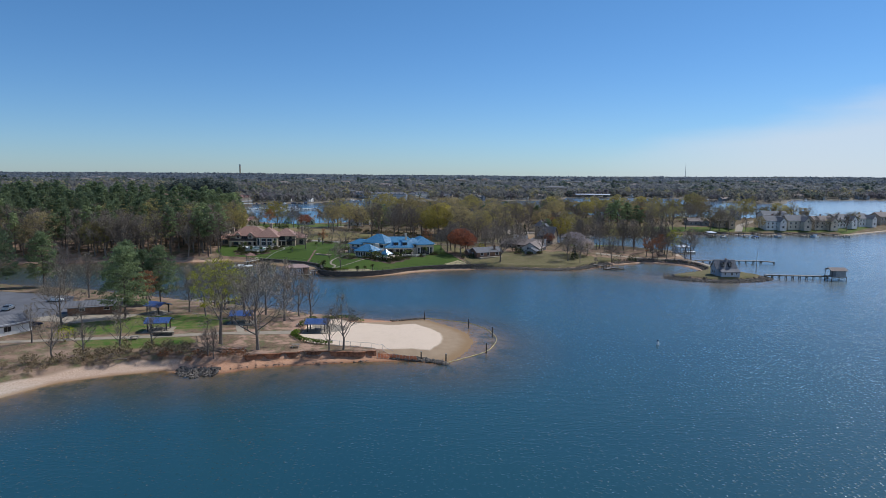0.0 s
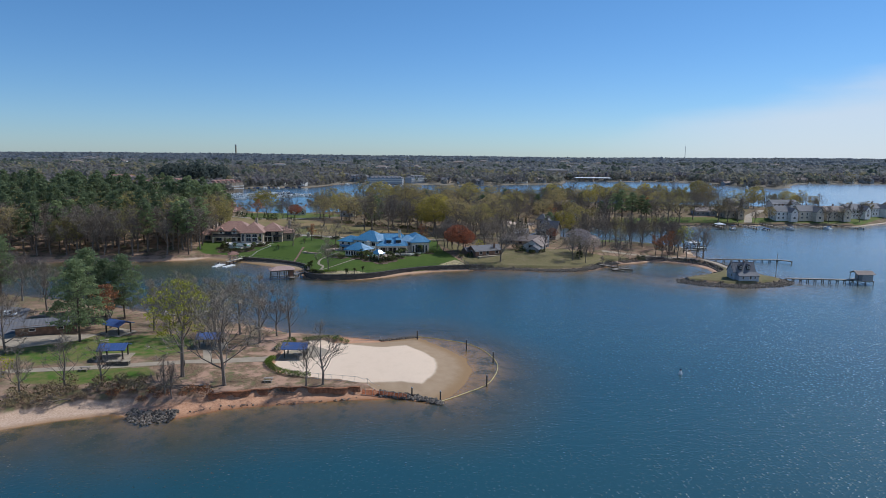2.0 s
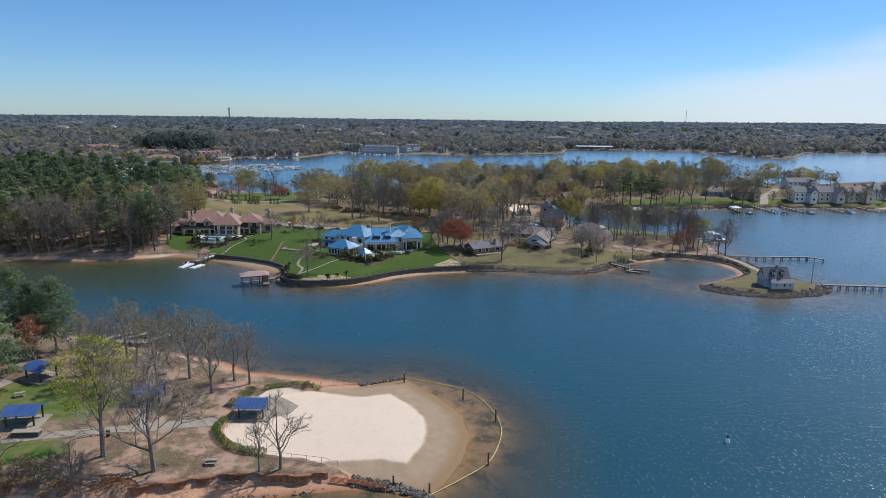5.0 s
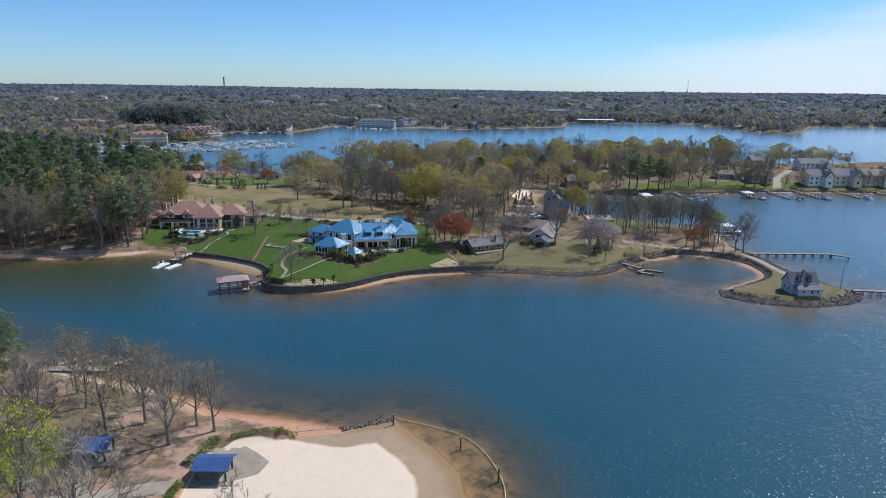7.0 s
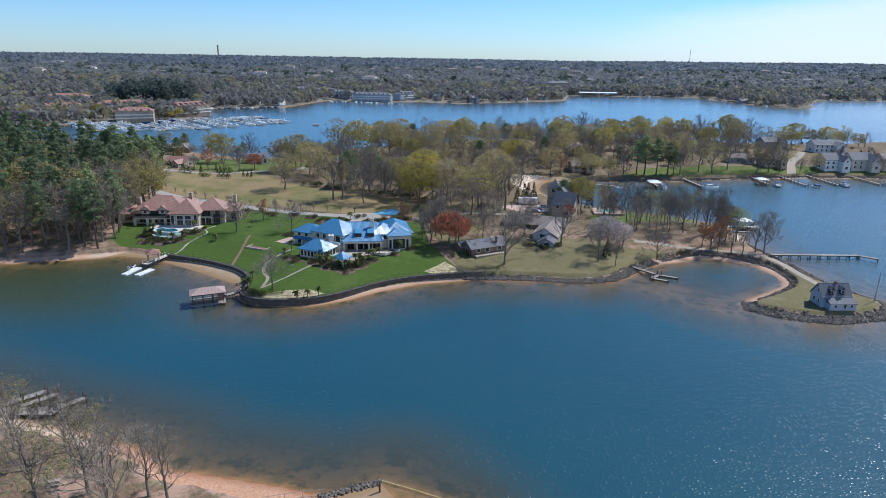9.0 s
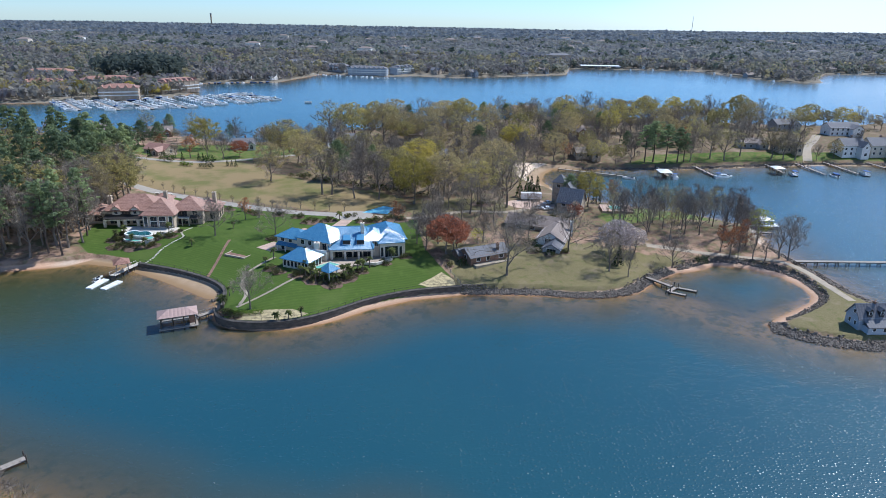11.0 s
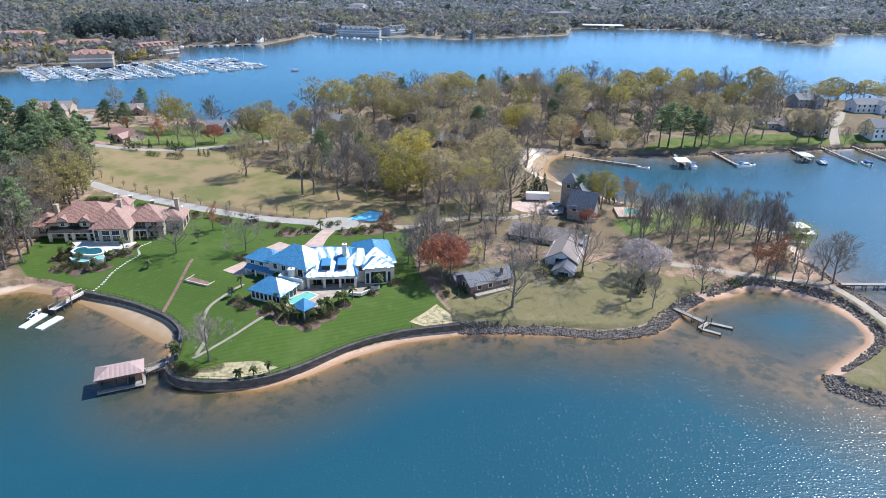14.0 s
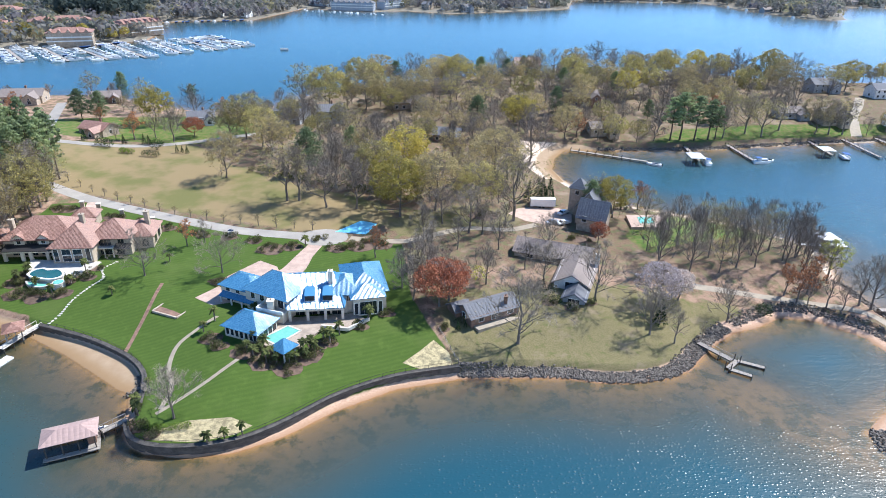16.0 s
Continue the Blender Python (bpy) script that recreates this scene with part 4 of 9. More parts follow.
def rail_fence(name, L, z, label, gap=2.4, h=1.05, mat="black_metal", rails=(0.25, 0.98), off=0.45, post=0.06):
    e = thing(name, Matrix(), label, "fence")
    for hh in rails:
        g = Geo()
        for a, b in zip(L[:-1], L[1:]):
            g.bar((*a, z(a) + hh), (*b, z(b) + hh), 0.045)
        part("rail", g, mat, e)
    acc, g0 = gap, Geo().box(-post / 2, -post / 2, -0.2, post / 2, post / 2, h)
    me = g0.mesh("post", mat)
    for a, b in zip(L[:-1], L[1:]):
        acc += float(np.hypot(*(b - a)))
        if acc >= gap:
            acc = 0
            o = new("post", me)
            o.parent = e
            o.matrix_basis = Matrix.Translation((*a, z(a)))
    return e


shift = lambda L, d: L + np.stack([-np.gradient(L, axis=0)[:, 1], np.gradient(L, axis=0)[:, 0]], 1) / np.linalg.norm(np.gradient(L, axis=0), axis=1)[:, None] * d
rail_fence("garden_fence", shift(point_wall, 0.7), lambda p: 2.0, "thin black metal fence on the retaining wall")
rail_fence("garden_fence", shift(cove_wall, 0.7), lambda p: 1.95, "thin black metal fence on the cove wall")
rail_fence("garden_fence", smooth_line([(11.8, 146.5), (9.8, 152), (7.6, 158)], 1.0), lambda p: ground(p[0], p[1]), "rustic split-rail fence between two lawns", 2.2, 1.2, "wood_dock", (0.4, 0.9), 0, 0.14)


def stones(name, outer, inner, n, size, label, seed, zlift=0.1):
    """Rough stones tipped between two lines on a bank, too many to count."""
    rng = np.random.RandomState(seed)
    A, B = smooth_line(outer, 0.5), smooth_line(inner, 0.5)
    u, w = rng.rand(n), rng.rand(n)
    a = np.stack([np.interp(u, np.linspace(0, 1, len(A)), A[:, i]) for i in (0, 1)], 1)
    b = np.stack([np.interp(u, np.linspace(0, 1, len(B)), B[:, i]) for i in (0, 1)], 1)
    P = a + (b - a) * w[:, None] + rng.uniform(-0.3, 0.3, (n, 2))
    f = (1 + 5 ** 0.5) / 2
    ico = np.array([(-1, f, 0), (1, f, 0), (-1, -f, 0), (1, -f, 0), (0, -1, f), (0, 1, f), (0, -1, -f), (0, 1, -f), (f, 0, -1), (f, 0, 1), (-f, 0, -1), (-f, 0, 1)]) / 1.9
    fac = np.array([(0, 11, 5), (0, 5, 1), (0, 1, 7), (0, 7, 10), (0, 10, 11), (1, 5, 9), (5, 11, 4), (11, 10, 2), (10, 7, 6), (7, 1, 8), (3, 9, 4), (3, 4, 2), (3, 2, 6),
                    (3, 6, 8), (3, 8, 9), (4, 9, 5), (2, 4, 11), (6, 2, 10), (8, 6, 7), (9, 8, 1)])
    S = rng.uniform(size[0], size[1], (n, 1, 3)) * 0.5
    V = ico[None] * (1 + rng.uniform(-0.25, 0.25, (n, 12, 1))) * S
    t = rng.uniform(0, 6.28, n)
    c, s = np.cos(t)[:, None], np.sin(t)[:, None]
    x, y = V[:, :, 0] * c - V[:, :, 1] * s, V[:, :, 0] * s + V[:, :, 1] * c
    z = np.maximum(height(P[:, 0], P[:, 1]), -0.15) + zlift + rng.uniform(-0.1, 0.15, n)
    V = np.stack([x + P[:, :1], y + P[:, 1:], V[:, :, 2] * 0.8 + z[:, None]], -1)
    me = bpy.data.meshes.new(name)
    me.from_pydata(V.reshape(-1, 3), [], (fac[None] + (np.arange(n) * 12)[:, None, None]).reshape(-1, 3))
    me.materials.append(M["rock"])
    return tagged(new(name, me), label, "riprap", kind="stuff")


stones("riprap", [(12, 143.4), (22.8, 143.6), (35, 143.2), (42, 141.8), (48, 141.3), (57.3, 142.9), (63.2, 145.8), (67.5, 150.3), (73.5, 156.5), (80.2, 161.7)],
       [(12, 146.3), (22.8, 146.5), (35, 146.2), (42, 144.9), (48, 144.5), (56.2, 146), (61.3, 149.2), (65.4, 153.6), (71.4, 159.2), (78, 164.8)], 4200, (0.3, 0.75), "grey broken stone revetment along the lawn's shore", 41)
stones("riprap", [(82, 163.2), (88, 166.5), (95.5, 170.4), (105, 168.6), (114, 160.6), (116.4, 151), (115.5, 144), (112, 138.6), (104, 132.6), (97.5, 128)],
       [(80, 166), (87, 169), (95, 173), (106.4, 171.4), (117, 162.5), (118.6, 151.5), (117.4, 143), (113.6, 137), (105.4, 130.6), (98.6, 126.6)], 1700, (0.3, 0.7), "grey stone bank behind the sand of the lagoon", 42)
stones("riprap", [(92.3, 126.4), (90.8, 121), (94, 118), (98.5, 114.6), (104, 112.6), (111, 111.1), (120, 112.6), (128, 115), (134.8, 120.6), (135.6, 125.2), (132.2, 131.8)],
       [(95.4, 125.4), (95, 121.7), (97.4, 120.2), (100.3, 118.4), (105.2, 116.8), (111, 115.2), (119.5, 116.6), (126.4, 119.2), (130.8, 122.6), (131.4, 125), (128, 131)], 2800, (0.35, 0.85),
       "dark broken stone revetment round the island point", 43)
stones("riprap", [(132, 132), (127.6, 146), (126.8, 159), (125.4, 168), (124.2, 176), (123.2, 187)], [(129, 131), (124.6, 145.4), (123.6, 158.6), (122.4, 167.6), (121.2, 176), (120, 187)], 1100, (0.4, 0.9),
       "stone edging on the bay side of the causeway", 44)
stones("riprap", [(-13, 2.2), (-8, 1.5), (-4, 0.2), (0.2, -1.6)], [(-12, 4.4), (-7, 3.2), (-3, 1.6), (0.6, -0.4)], 520, (0.3, 0.75), "grey stones at the foot of the swimming beach", 45)
stones("riprap", [(-15.5, 41), (-11, 42.8), (-6, 45)], [(-15, 39.4), (-10.4, 41.6), (-5.6, 43.6)], 260, (0.3, 0.7), "grey stones at the back corner of the beach", 46)
stones("riprap", [(-56, -9.6), (-52, -11.6), (-48, -9.8)], [(-57, -5.6), (-52.5, -6.4), (-48, -5.8)], 380, (0.3, 0.85), "dark boulders spilled on the park shore", 47)
stones("riprap", [(-57.6, 137.6), (-56, 140.4), (-57.4, 143.4)], [(-54.4, 136.6), (-54.2, 139.8), (-56.2, 143.4)], 160, (0.3, 0.7), "small stones at the corner of the cove", 48)
stones("shore_stones", [(-47, -7.6), (-38, -3.6), (-26, -1.6), (-16, 0.6)], [(-46, -5.4), (-37.6, -2.2), (-26, -0.4), (-16, 1.6)], 90, (0.15, 0.5), "loose stones along the clay shore", 49, 0.0)
stones("riprap", [(84, 311.4), (116, 312.6), (141, 315.6), (180, 323.6), (232, 331.6), (292, 329.8)], [(84, 315), (116, 315.8), (141, 319), (180, 327), (232, 335), (292, 333.6)], 1600, (0.5, 1.1),
       "stone edging along the far bay shore", 50)

# ---- roads, drives and paths ----
ribbon("driveway", [(-160, 262), (-128.7, 245.5), (-108.3, 235), (-87.7, 225.4), (-70.6, 217.8), (-52.9, 210.8), (-38.6, 207.6), (-28.1, 206)], 4.6, "drive", "pale asphalt drive along the meadow", "driveway")
patch("turning_circle", [(-26 + 7.5 * math.cos(a * 0.3927), 205.5 + 5.6 * math.sin(a * 0.3927)) for a in range(16)], "drive", "pale asphalt turning circle at the gate", "driveway", 0.07)
ribbon("gravel_track", [(-18, 205), (-9, 203.2), (0, 203.5), (7, 207.5), (18.3, 212.4), (30.6, 211.8), (40, 216)], 2.8, "concrete", "narrow pale gravel lane between lawns", "lane")
ribbon("paver_drive", [(-27.5, 200.5), (-29.5, 193.5), (-31, 186), (-33.5, 180)], [4.2, 4.6, 6, 7], "paver", "pink brick entrance drive behind the blue house", "driveway", 0.06)
patch("forecourt", [(-48.5, 181), (-40, 177), (-33, 180), (-36, 187), (-41.4, 190.5)], "paver", "pink brick forecourt", "driveway", 0.08)
patch("side_court", [(-53, 170.5), (-47.8, 167), (-43, 168.5), (-46, 174), (-48.8, 176.4)], "paver", "pink brick side court with a low border", "driveway", 0.08)
ribbon("paver_drive", [(-106, 232.5), (-104, 226), (-102, 219), (-100, 211)], [4, 4, 5, 8], "paver", "pink brick drive to the red-roofed house", "driveway", 0.06)
ribbon("garden_path", [(-47.9, 129.6), (-45.6, 132.2), (-40.5, 138), (-35.5, 145)], 0.95, "concrete", "pale gravel garden path across the lawn", "path")
ribbon("garden_path", [(-47.5, 131.0), (-47.6, 137.8), (-50.6, 144.5), (-51.2, 151.8), (-48.4, 157), (-45, 162)], 0.95, "concrete", "pale curved gravel path", "path")
ribbon("mown_track", [(-62.4, 149.7), (-62.8, 158), (-63.0, 166), (-63.8, 178)], 0.9, "brick", "worn brown track across the lawn", "path", 0.02)
ribbon("causeway_track", [(76, 178.5), (91, 176.5), (105.6, 172.6), (117, 168), (120.4, 160), (120.8, 148), (121, 137)], 2.4, "concrete", "pale dirt track along the causeway", "path", 0.03)
ribbon("park_path", [(-116, 4), (-98, 6), (-84, 8.6), (-71.6, 11.2), (-63.5, 13.2), (-56.6, 14.7), (-49.6, 16.4), (-43.7, 18.8), (-37.5, 20.2)], [2.2] * 7 + [3, 3.6], "concrete", "pale concrete footpath through the park", "path")
ribbon("park_path", [(-50.5, 16.2), (-52, 20), (-53.5, 24)], 1.8, "concrete", "short branch of the concrete footpath", "path", 0.05)
patch("beach_apron", [(-36.4, 20.5), (-31.8, 21.5), (-26.5, 24.5), (-25.6, 28), (-28.6, 31), (-31, 33), (-35.4, 31), (-36.8, 26)], "concrete", "pale grey concrete apron round the beach shelter", "pavement", 0.05)
patch("car_park", [(-190, 40), (-128, 24), (-112, 28), (-104, 36), (-118, 62), (-150, 70), (-190, 76)], "asphalt", "grey asphalt car park beside the park", "car park", 0.05, res=2.4)
patch("forecourt", [(-112, 28), (-96, 24), (-86, 30), (-84, 36), (-94, 34), (-104, 36)], "concrete", "pale concrete apron by the restrooms", "pavement", 0.06)
ribbon("street", [(-170, 292), (-150, 290.5), (-125, 292), (-97.9, 301.5), (-70, 318)], 4.4, "drive", "pale neighbourhood street behind the meadow", "street")
ribbon("street", [(-156, 291), (-165, 318), (-178, 349), (-188, 376)], 5.0, "drive", "pale side street towards the lake", "street")
patch("gravel_court", [(37, 219), (44, 216), (52, 219), (54, 229), (46, 233), (36, 230), (32, 225)], "paver", "pinkish gravel parking court", "driveway", 0.06)
ribbon("bay_drive", [(217, 330), (222, 340), (234, 363), (251, 386), (266, 408)], 5, "concrete", "pale drive down to the bay houses", "driveway")
# stepping stones to the red-roofed house
steps_e = thing("stepping_stones", Matrix(), "curving row of pale flat stepping stones in the lawn", "path")
stone_me = Geo().slab([(0.42 * math.cos(a) * (1 + 0.12 * math.sin(3 * a)), 0.3 * math.sin(a)) for a in np.linspace(0, 6.283, 9)[:-1]], -0.1, 0.05).mesh("stone", "stone_cap")
for i, (x, y) in enumerate(smooth_line([(-85.4, 161.5), (-84.4, 165.6), (-83.9, 171.6), (-81.8, 176.6), (-80.1, 180.7), (-82.4, 185.6), (-80.5, 190)], 0.85)):
    o = new("stone", stone_me)
    o.parent = steps_e
    o.matrix_basis = pose(x, y, ground(x, y) + 0.02, 0, 0, 40 * i % 180)
patch("straw_patch", [(-46, 122.6), (-38, 122.0), (-31, 124), (-28.5, 126.4), (-33, 128.4), (-41, 127.4), (-45.4, 125.4)], "straw", "pale straw mulch in the wall garden", "straw", 0.03)
patch("straw_patch", [(-0.5, 146.2), (4, 143.8), (10.6, 145.2), (9.8, 150), (6.4, 154), (3.4, 150.4)], "straw", "pale straw over newly seeded lawn", "straw", 0.03)
bed = thing("raised_bed", Matrix(), "stone-edged raised bed of bare soil in the lawn", "planter")
ring = [(-61.5, 165), (-54.7, 161.9), (-52.1, 166.6), (-59.4, 169.9)]
part("soil", Geo().slab(ring, 2.2, 3.75), "brick", bed)
for a, b in zip(ring, ring[1:] + ring[:1]):
    part("kerb", Geo().bar((*a, 3.5), (*b, 3.5), 0.4, 0.8), "tan_wall", bed)


# ---- buildings ----
def roof_hip(w, d, z, rise, o=0.6):
    """The four slopes of a hipped roof round the origin."""
    a, b = w / 2 + o, d / 2 + o
    r = max(0.0, (a - b) if a > b else 0.0)
    s = max(0.0, (b - a) if b > a else 0.0)
    P = [(-a, -b, z), (a, -b, z), (a, b, z), (-a, b, z)]
    R = [(-r, -s, z + rise), (r, s, z + rise)]
    if a >= b:
        return [[P[0], P[1], R[1], R[0]], [P[2], P[3], R[0], R[1]], [P[3], P[0], R[0]], [P[1], P[2], R[1]]]
    return [[P[1], P[2], R[1], R[0]], [P[3], P[0], R[0], R[1]], [P[0], P[1], R[0]], [P[2], P[3], R[1]]]


def roof_gable(w, d, z, rise, o=0.5):
    a, b = w / 2 + o, d / 2 + o
    k = rise * b / (d / 2)
    z0 = z - (k - rise)
    return [[(-a, -b, z0), (a, -b, z0), (a, 0, z + rise), (-a, 0, z + rise)], [(a, b, z0), (-a, b, z0), (-a, 0, z + rise), (a, 0, z + rise)]]


def window(parent, m, w, h, trim_mat="trim", bars=1):
    """A window that stands a little proud of its wall: frame and panes."""
    e = part("window", Geo().box(-w / 2 - 0.1, -0.07, -h / 2 - 0.1, w / 2 + 0.1, 0.02, -h / 2).box(-w / 2 - 0.1, -0.07, h / 2, w / 2 + 0.1, 0.02, h / 2 + 0.1)
             .box(-w / 2 - 0.1, -0.07, -h / 2, -w / 2, 0.02, h / 2).box(w / 2, -0.07, -h / 2, w / 2 + 0.1, 0.02, h / 2), trim_mat, parent, at=m)
    n = bars + 1
    for i in range(n):
        x0, x1 = -w / 2 + w * i / n, -w / 2 + w * (i + 1) / n
        part("pane", Geo().box(x0 + (0.03 if i else 0), -0.035, -h / 2, x1 - (0.03 if i < n - 1 else 0), 0.01, h / 2), "glass", e)
    return e


def block(e, x, y, w, d, rz, z0, z1, roof, rise, wall, tile, o=0.6, wins=(), trim_mat="trim", gable_rz=0):
    """One wing of a house: walls, a roof of several slopes and windows. wins: side, along, centre height, width, height, bars."""
    m = pose(x, y, 0, 0, 0, rz)
    g = Geo().box(-w / 2, -d / 2, z0 - 1.2, w / 2, d / 2, z1)
    if roof == "gable":
        g.add([(-w / 2, -d / 2, z1), (-w / 2, d / 2, z1), (-w / 2, 0, z1 + rise - 0.15), (w / 2, -d / 2, z1), (w / 2, d / 2, z1), (w / 2, 0, z1 + rise - 0.15)], [(0, 2, 1), (3, 4, 5)])
    part("wall", g, wall, e, at=m)
    slopes = roof_hip(w, d, z1 - 0.05, rise, o) if roof == "hip" else roof_gable(w, d, z1 - 0.05, rise, o)
    for s in slopes:
        g = Geo().plate(s, 0.22)
        part("roof", g.ribs(s, 0.34 if tile == "tile_red" else 0.3) if tile in ("tile_red", "tile_blue") and y < 260 else g, tile, e, at=m)
    ends = {"s": (0, -d / 2, 0), "n": (0, d / 2, 180), "w": (-w / 2, 0, -90), "e": (w / 2, 0, 90)}
    for side, u, z, ww, hh, bars in wins:
        cx, cy, r = ends[side]
        window(e, m @ pose(cx, cy, 0, 0, 0, r) @ Matrix.Translation((u, -0.01, z)), ww, hh, trim_mat, bars)
    return m


def chimney(e, x, y, z0, z1, s=0.9, mat="tan_wall"):
    c = part("chimney", Geo().box(x - s / 2, y - s / 2, z0, x + s / 2, y + s / 2, z1).box(x - s / 2 - 0.12, y - s / 2 - 0.12, z1, x + s / 2 + 0.12, y + s / 2 + 0.12, z1 + 0.22), mat, e)
    part("flue", Geo().tube([(x, y, z1 + 0.2), (x, y, z1 + 0.6)], [0.16, 0.14], 8), "brick", c)


# the blue-roofed villa
g0 = 3.9
villa = thing("villa", Matrix(), "large cream stucco villa with glazed blue tile roofs", "house")
# left block, turned towards the cove
block(villa, -31.0, 167.4, 12.5, 10, -28, g0, 9.6, "hip", 3.9, "cream_wall", "tile_blue", 0.7,
      [("s", -4, 8.2, 1.2, 1.5, 1), ("s", -1.2, 8.2, 1.2, 1.5, 1), ("s", 1.8, 8.2, 1.2, 1.5, 1), ("s", 4.4, 8.0, 1.6, 2.0, 1), ("s", -3, 5.2, 1.8, 2.2, 1), ("w", 0, 8, 1.4, 1.6, 1), ("w", 2.5, 5.2, 1.4, 1.8, 1)])
# the middle, with a long front slope over the loggia
mm = pose(-21.6, 166.6, 0, 0, 0, 5)
part("wall", Geo().box(-6.2, -3.6, 2.6, 7, 5.6, 8.6), "cream_wall", villa, at=mm)
part("roof", Geo().plate([(-6.8, -7.2, 7.7), (6.6, -7.2, 7.7), (4.2, 3.0, 11.9), (-8.4, 3.0, 11.9)], 0.25).ribs([(-6.8, -7.2, 7.7), (6.6, -7.2, 7.7), (4.2, 3.0, 11.9), (-8.4, 3.0, 11.9)]), "tile_blue", villa, at=mm)
part("roof", Geo().plate([(8, 8.6, 8.6), (-6.8, 8.6, 8.6), (-8.4, 3.0, 11.9), (4.2, 3.0, 11.9)], 0.25).ribs([(8, 8.6, 8.6), (-6.8, 8.6, 8.6), (-8.4, 3.0, 11.9), (4.2, 3.0, 11.9)]), "tile_blue", villa, at=mm)
part("roof", Geo().plate([(6.6, -7.2, 7.7), (8, 8.6, 8.6), (4.2, 3.0, 11.9)], 0.25).ribs([(6.6, -7.2, 7.7), (8, 8.6, 8.6), (4.2, 3.0, 11.9)]), "tile_blue", villa, at=mm)
part("soffit", Geo().box(-6.6, -7.0, 7.35, 6.4, -3.5, 7.6), "trim", villa, at=mm)
part("beam", Geo().box(-6.5, -6.9, 6.9, 6.3, -6.5, 7.35), "cream_wall", villa, at=mm)
for cx in (-6.2, -2.1, 2.0, 6.0):
    part("column", Geo().box(cx - 0.32, -7.0, 3.2, cx + 0.32, -6.4, 6.95).box(cx - 0.42, -7.1, 3.2, cx + 0.42, -6.3, 4.2), "stone_cap", villa, at=mm)
for wx in (-4.4, -1.4, 1.6, 4.6):
    window(villa, mm @ Matrix.Translation((wx, -3.62, 5.3)), 2.3, 2.6, "dark_trim", 1)
for dx in (-1.6, 2.6):
    dz = lambda y: 7.7 + (y + 7.2) * 4.2 / 10.2
    dm = mm @ Matrix.Translation((dx, 0, 0))
    dormer = part("dormer", Geo().add([(-1.2, -5.0, dz(-5.0) - 0.2), (1.2, -5.0, dz(-5.0) - 0.2), (1.2, -5.0, 10.0), (-1.2, -5.0, 10.0), (-1.2, -1.2, 10.55), (1.2, -1.2, 10.55)],
                                      [(0, 1, 2, 3), (3, 2, 5, 4), (0, 3, 4), (1, 5, 2)]), "tile_blue", villa, at=dm)
    part("sill", Geo().box(-1.3, -5.25, dz(-5.0) - 0.12, 1.3, -4.95, dz(-5.0) + 0.08), "trim", dormer)
    part("window_glass", Geo().box(-1.08, -5.06, dz(-5.0) + 0.1, 1.08, -5.01, 9.9), "dark_trim", dormer)
# middle right and the east wing with its bay
block(villa, -15.2, 168.8, 8, 10, 6, g0, 9.2, "hip", 2.4, "cream_wall", "tile_blue", 0.5, [("s", -1.4, 8.0, 1.1, 1.4, 1), ("s", 0.8, 8.0, 1.1, 1.4, 1), ("s", -1, 5.2, 1.5, 2.2, 1)])
block(villa, -11.2, 172.6, 9.4, 15, 12, g0, 9.1, "hip", 2.9, "cream_wall", "tile_blue", 0.7, [("e", -4, 5.6, 1.6, 2.2, 1), ("e", 0, 5.6, 1.6, 2.2, 1), ("e", 4, 5.6, 1.6, 2.2, 1)])
block(villa, -9.8, 166.0, 7.2, 6.4, 12, g0, 9.0, "hip", 1.9, "cream_wall", "tile_blue", 0.7, [("s", 0, 6.0, 4.0, 3.4, 3), ("s", -2.9, 6.0, 0.8, 3.0, 0), ("s", 2.9, 6.0, 0.8, 3.0, 0), ("e", 0, 6, 2.2, 3.0, 1)])
# low west wing with a porch
block(villa, -40.2, 171.2, 9.6, 7, -26, g0, 8.4, "hip", 2.3, "cream_wall", "tile_blue", 0.6, [("s", -2.6, 7.5, 1.2, 1.0, 1), ("s", 0.4, 7.5, 1.2, 1.0, 1), ("s", -2.4, 5.0, 1.8, 1.8, 1), ("w", 0, 5.4, 1.6, 1.8, 1)])
pm = pose(-41.0, 167.5, 0, 0, 0, -26)
part("porch_roof", Geo().plate([(-5.2, -1.6, 6.2), (5.2, -1.6, 6.2), (5.2, 1.4, 7.2), (-5.2, 1.4, 7.2)], 0.2), "tile_blue", villa, at=pm)
for cx in (-4.8, -1.6, 1.6, 4.8):
    part("porch_post", Geo().box(cx - 0.15, -1.4, 3, cx + 0.15, -1.1, 6.2), "trim", villa, at=pm)
# balcony over the court
bm_ = pose(-31.4, 160.6, 0, 0, 0, -20)
part("balcony", Geo().box(-3.4, -1.6, 6.5, 3.6, 2.4, 6.9), "stone_cap", villa, at=bm_)
part("parapet", Geo().box(-3.4, -1.7, 6.9, 3.6, -1.45, 7.7).box(-3.5, -1.6, 6.9, -3.25, 2.4, 7.7), "trim", villa, at=bm_)
part("garden_wall", Geo().box(-3.2, -1.3, 3, 3.4, 2.2, 6.5), "cream_wall", villa, at=bm_)
chimney(villa, -18.4, 167.0, 10, 13.7, 1.0, "cream_wall")
chimney(villa, -31.6, 160.3, 4, 9.4, 1.5, "cream_wall")
for a, b in (((-30.2, 168.9, 11.95), (-17.7, 170.0, 11.95)), ((-27.9, 158.8, 7.9), (-30.2, 168.9, 11.95)), ((-14.4, 160.0, 7.9), (-17.7, 170.0, 11.95))):
    part("ridge_cap", Geo().bar(a, b, 0.3, 0.16), "tile_blue", villa)

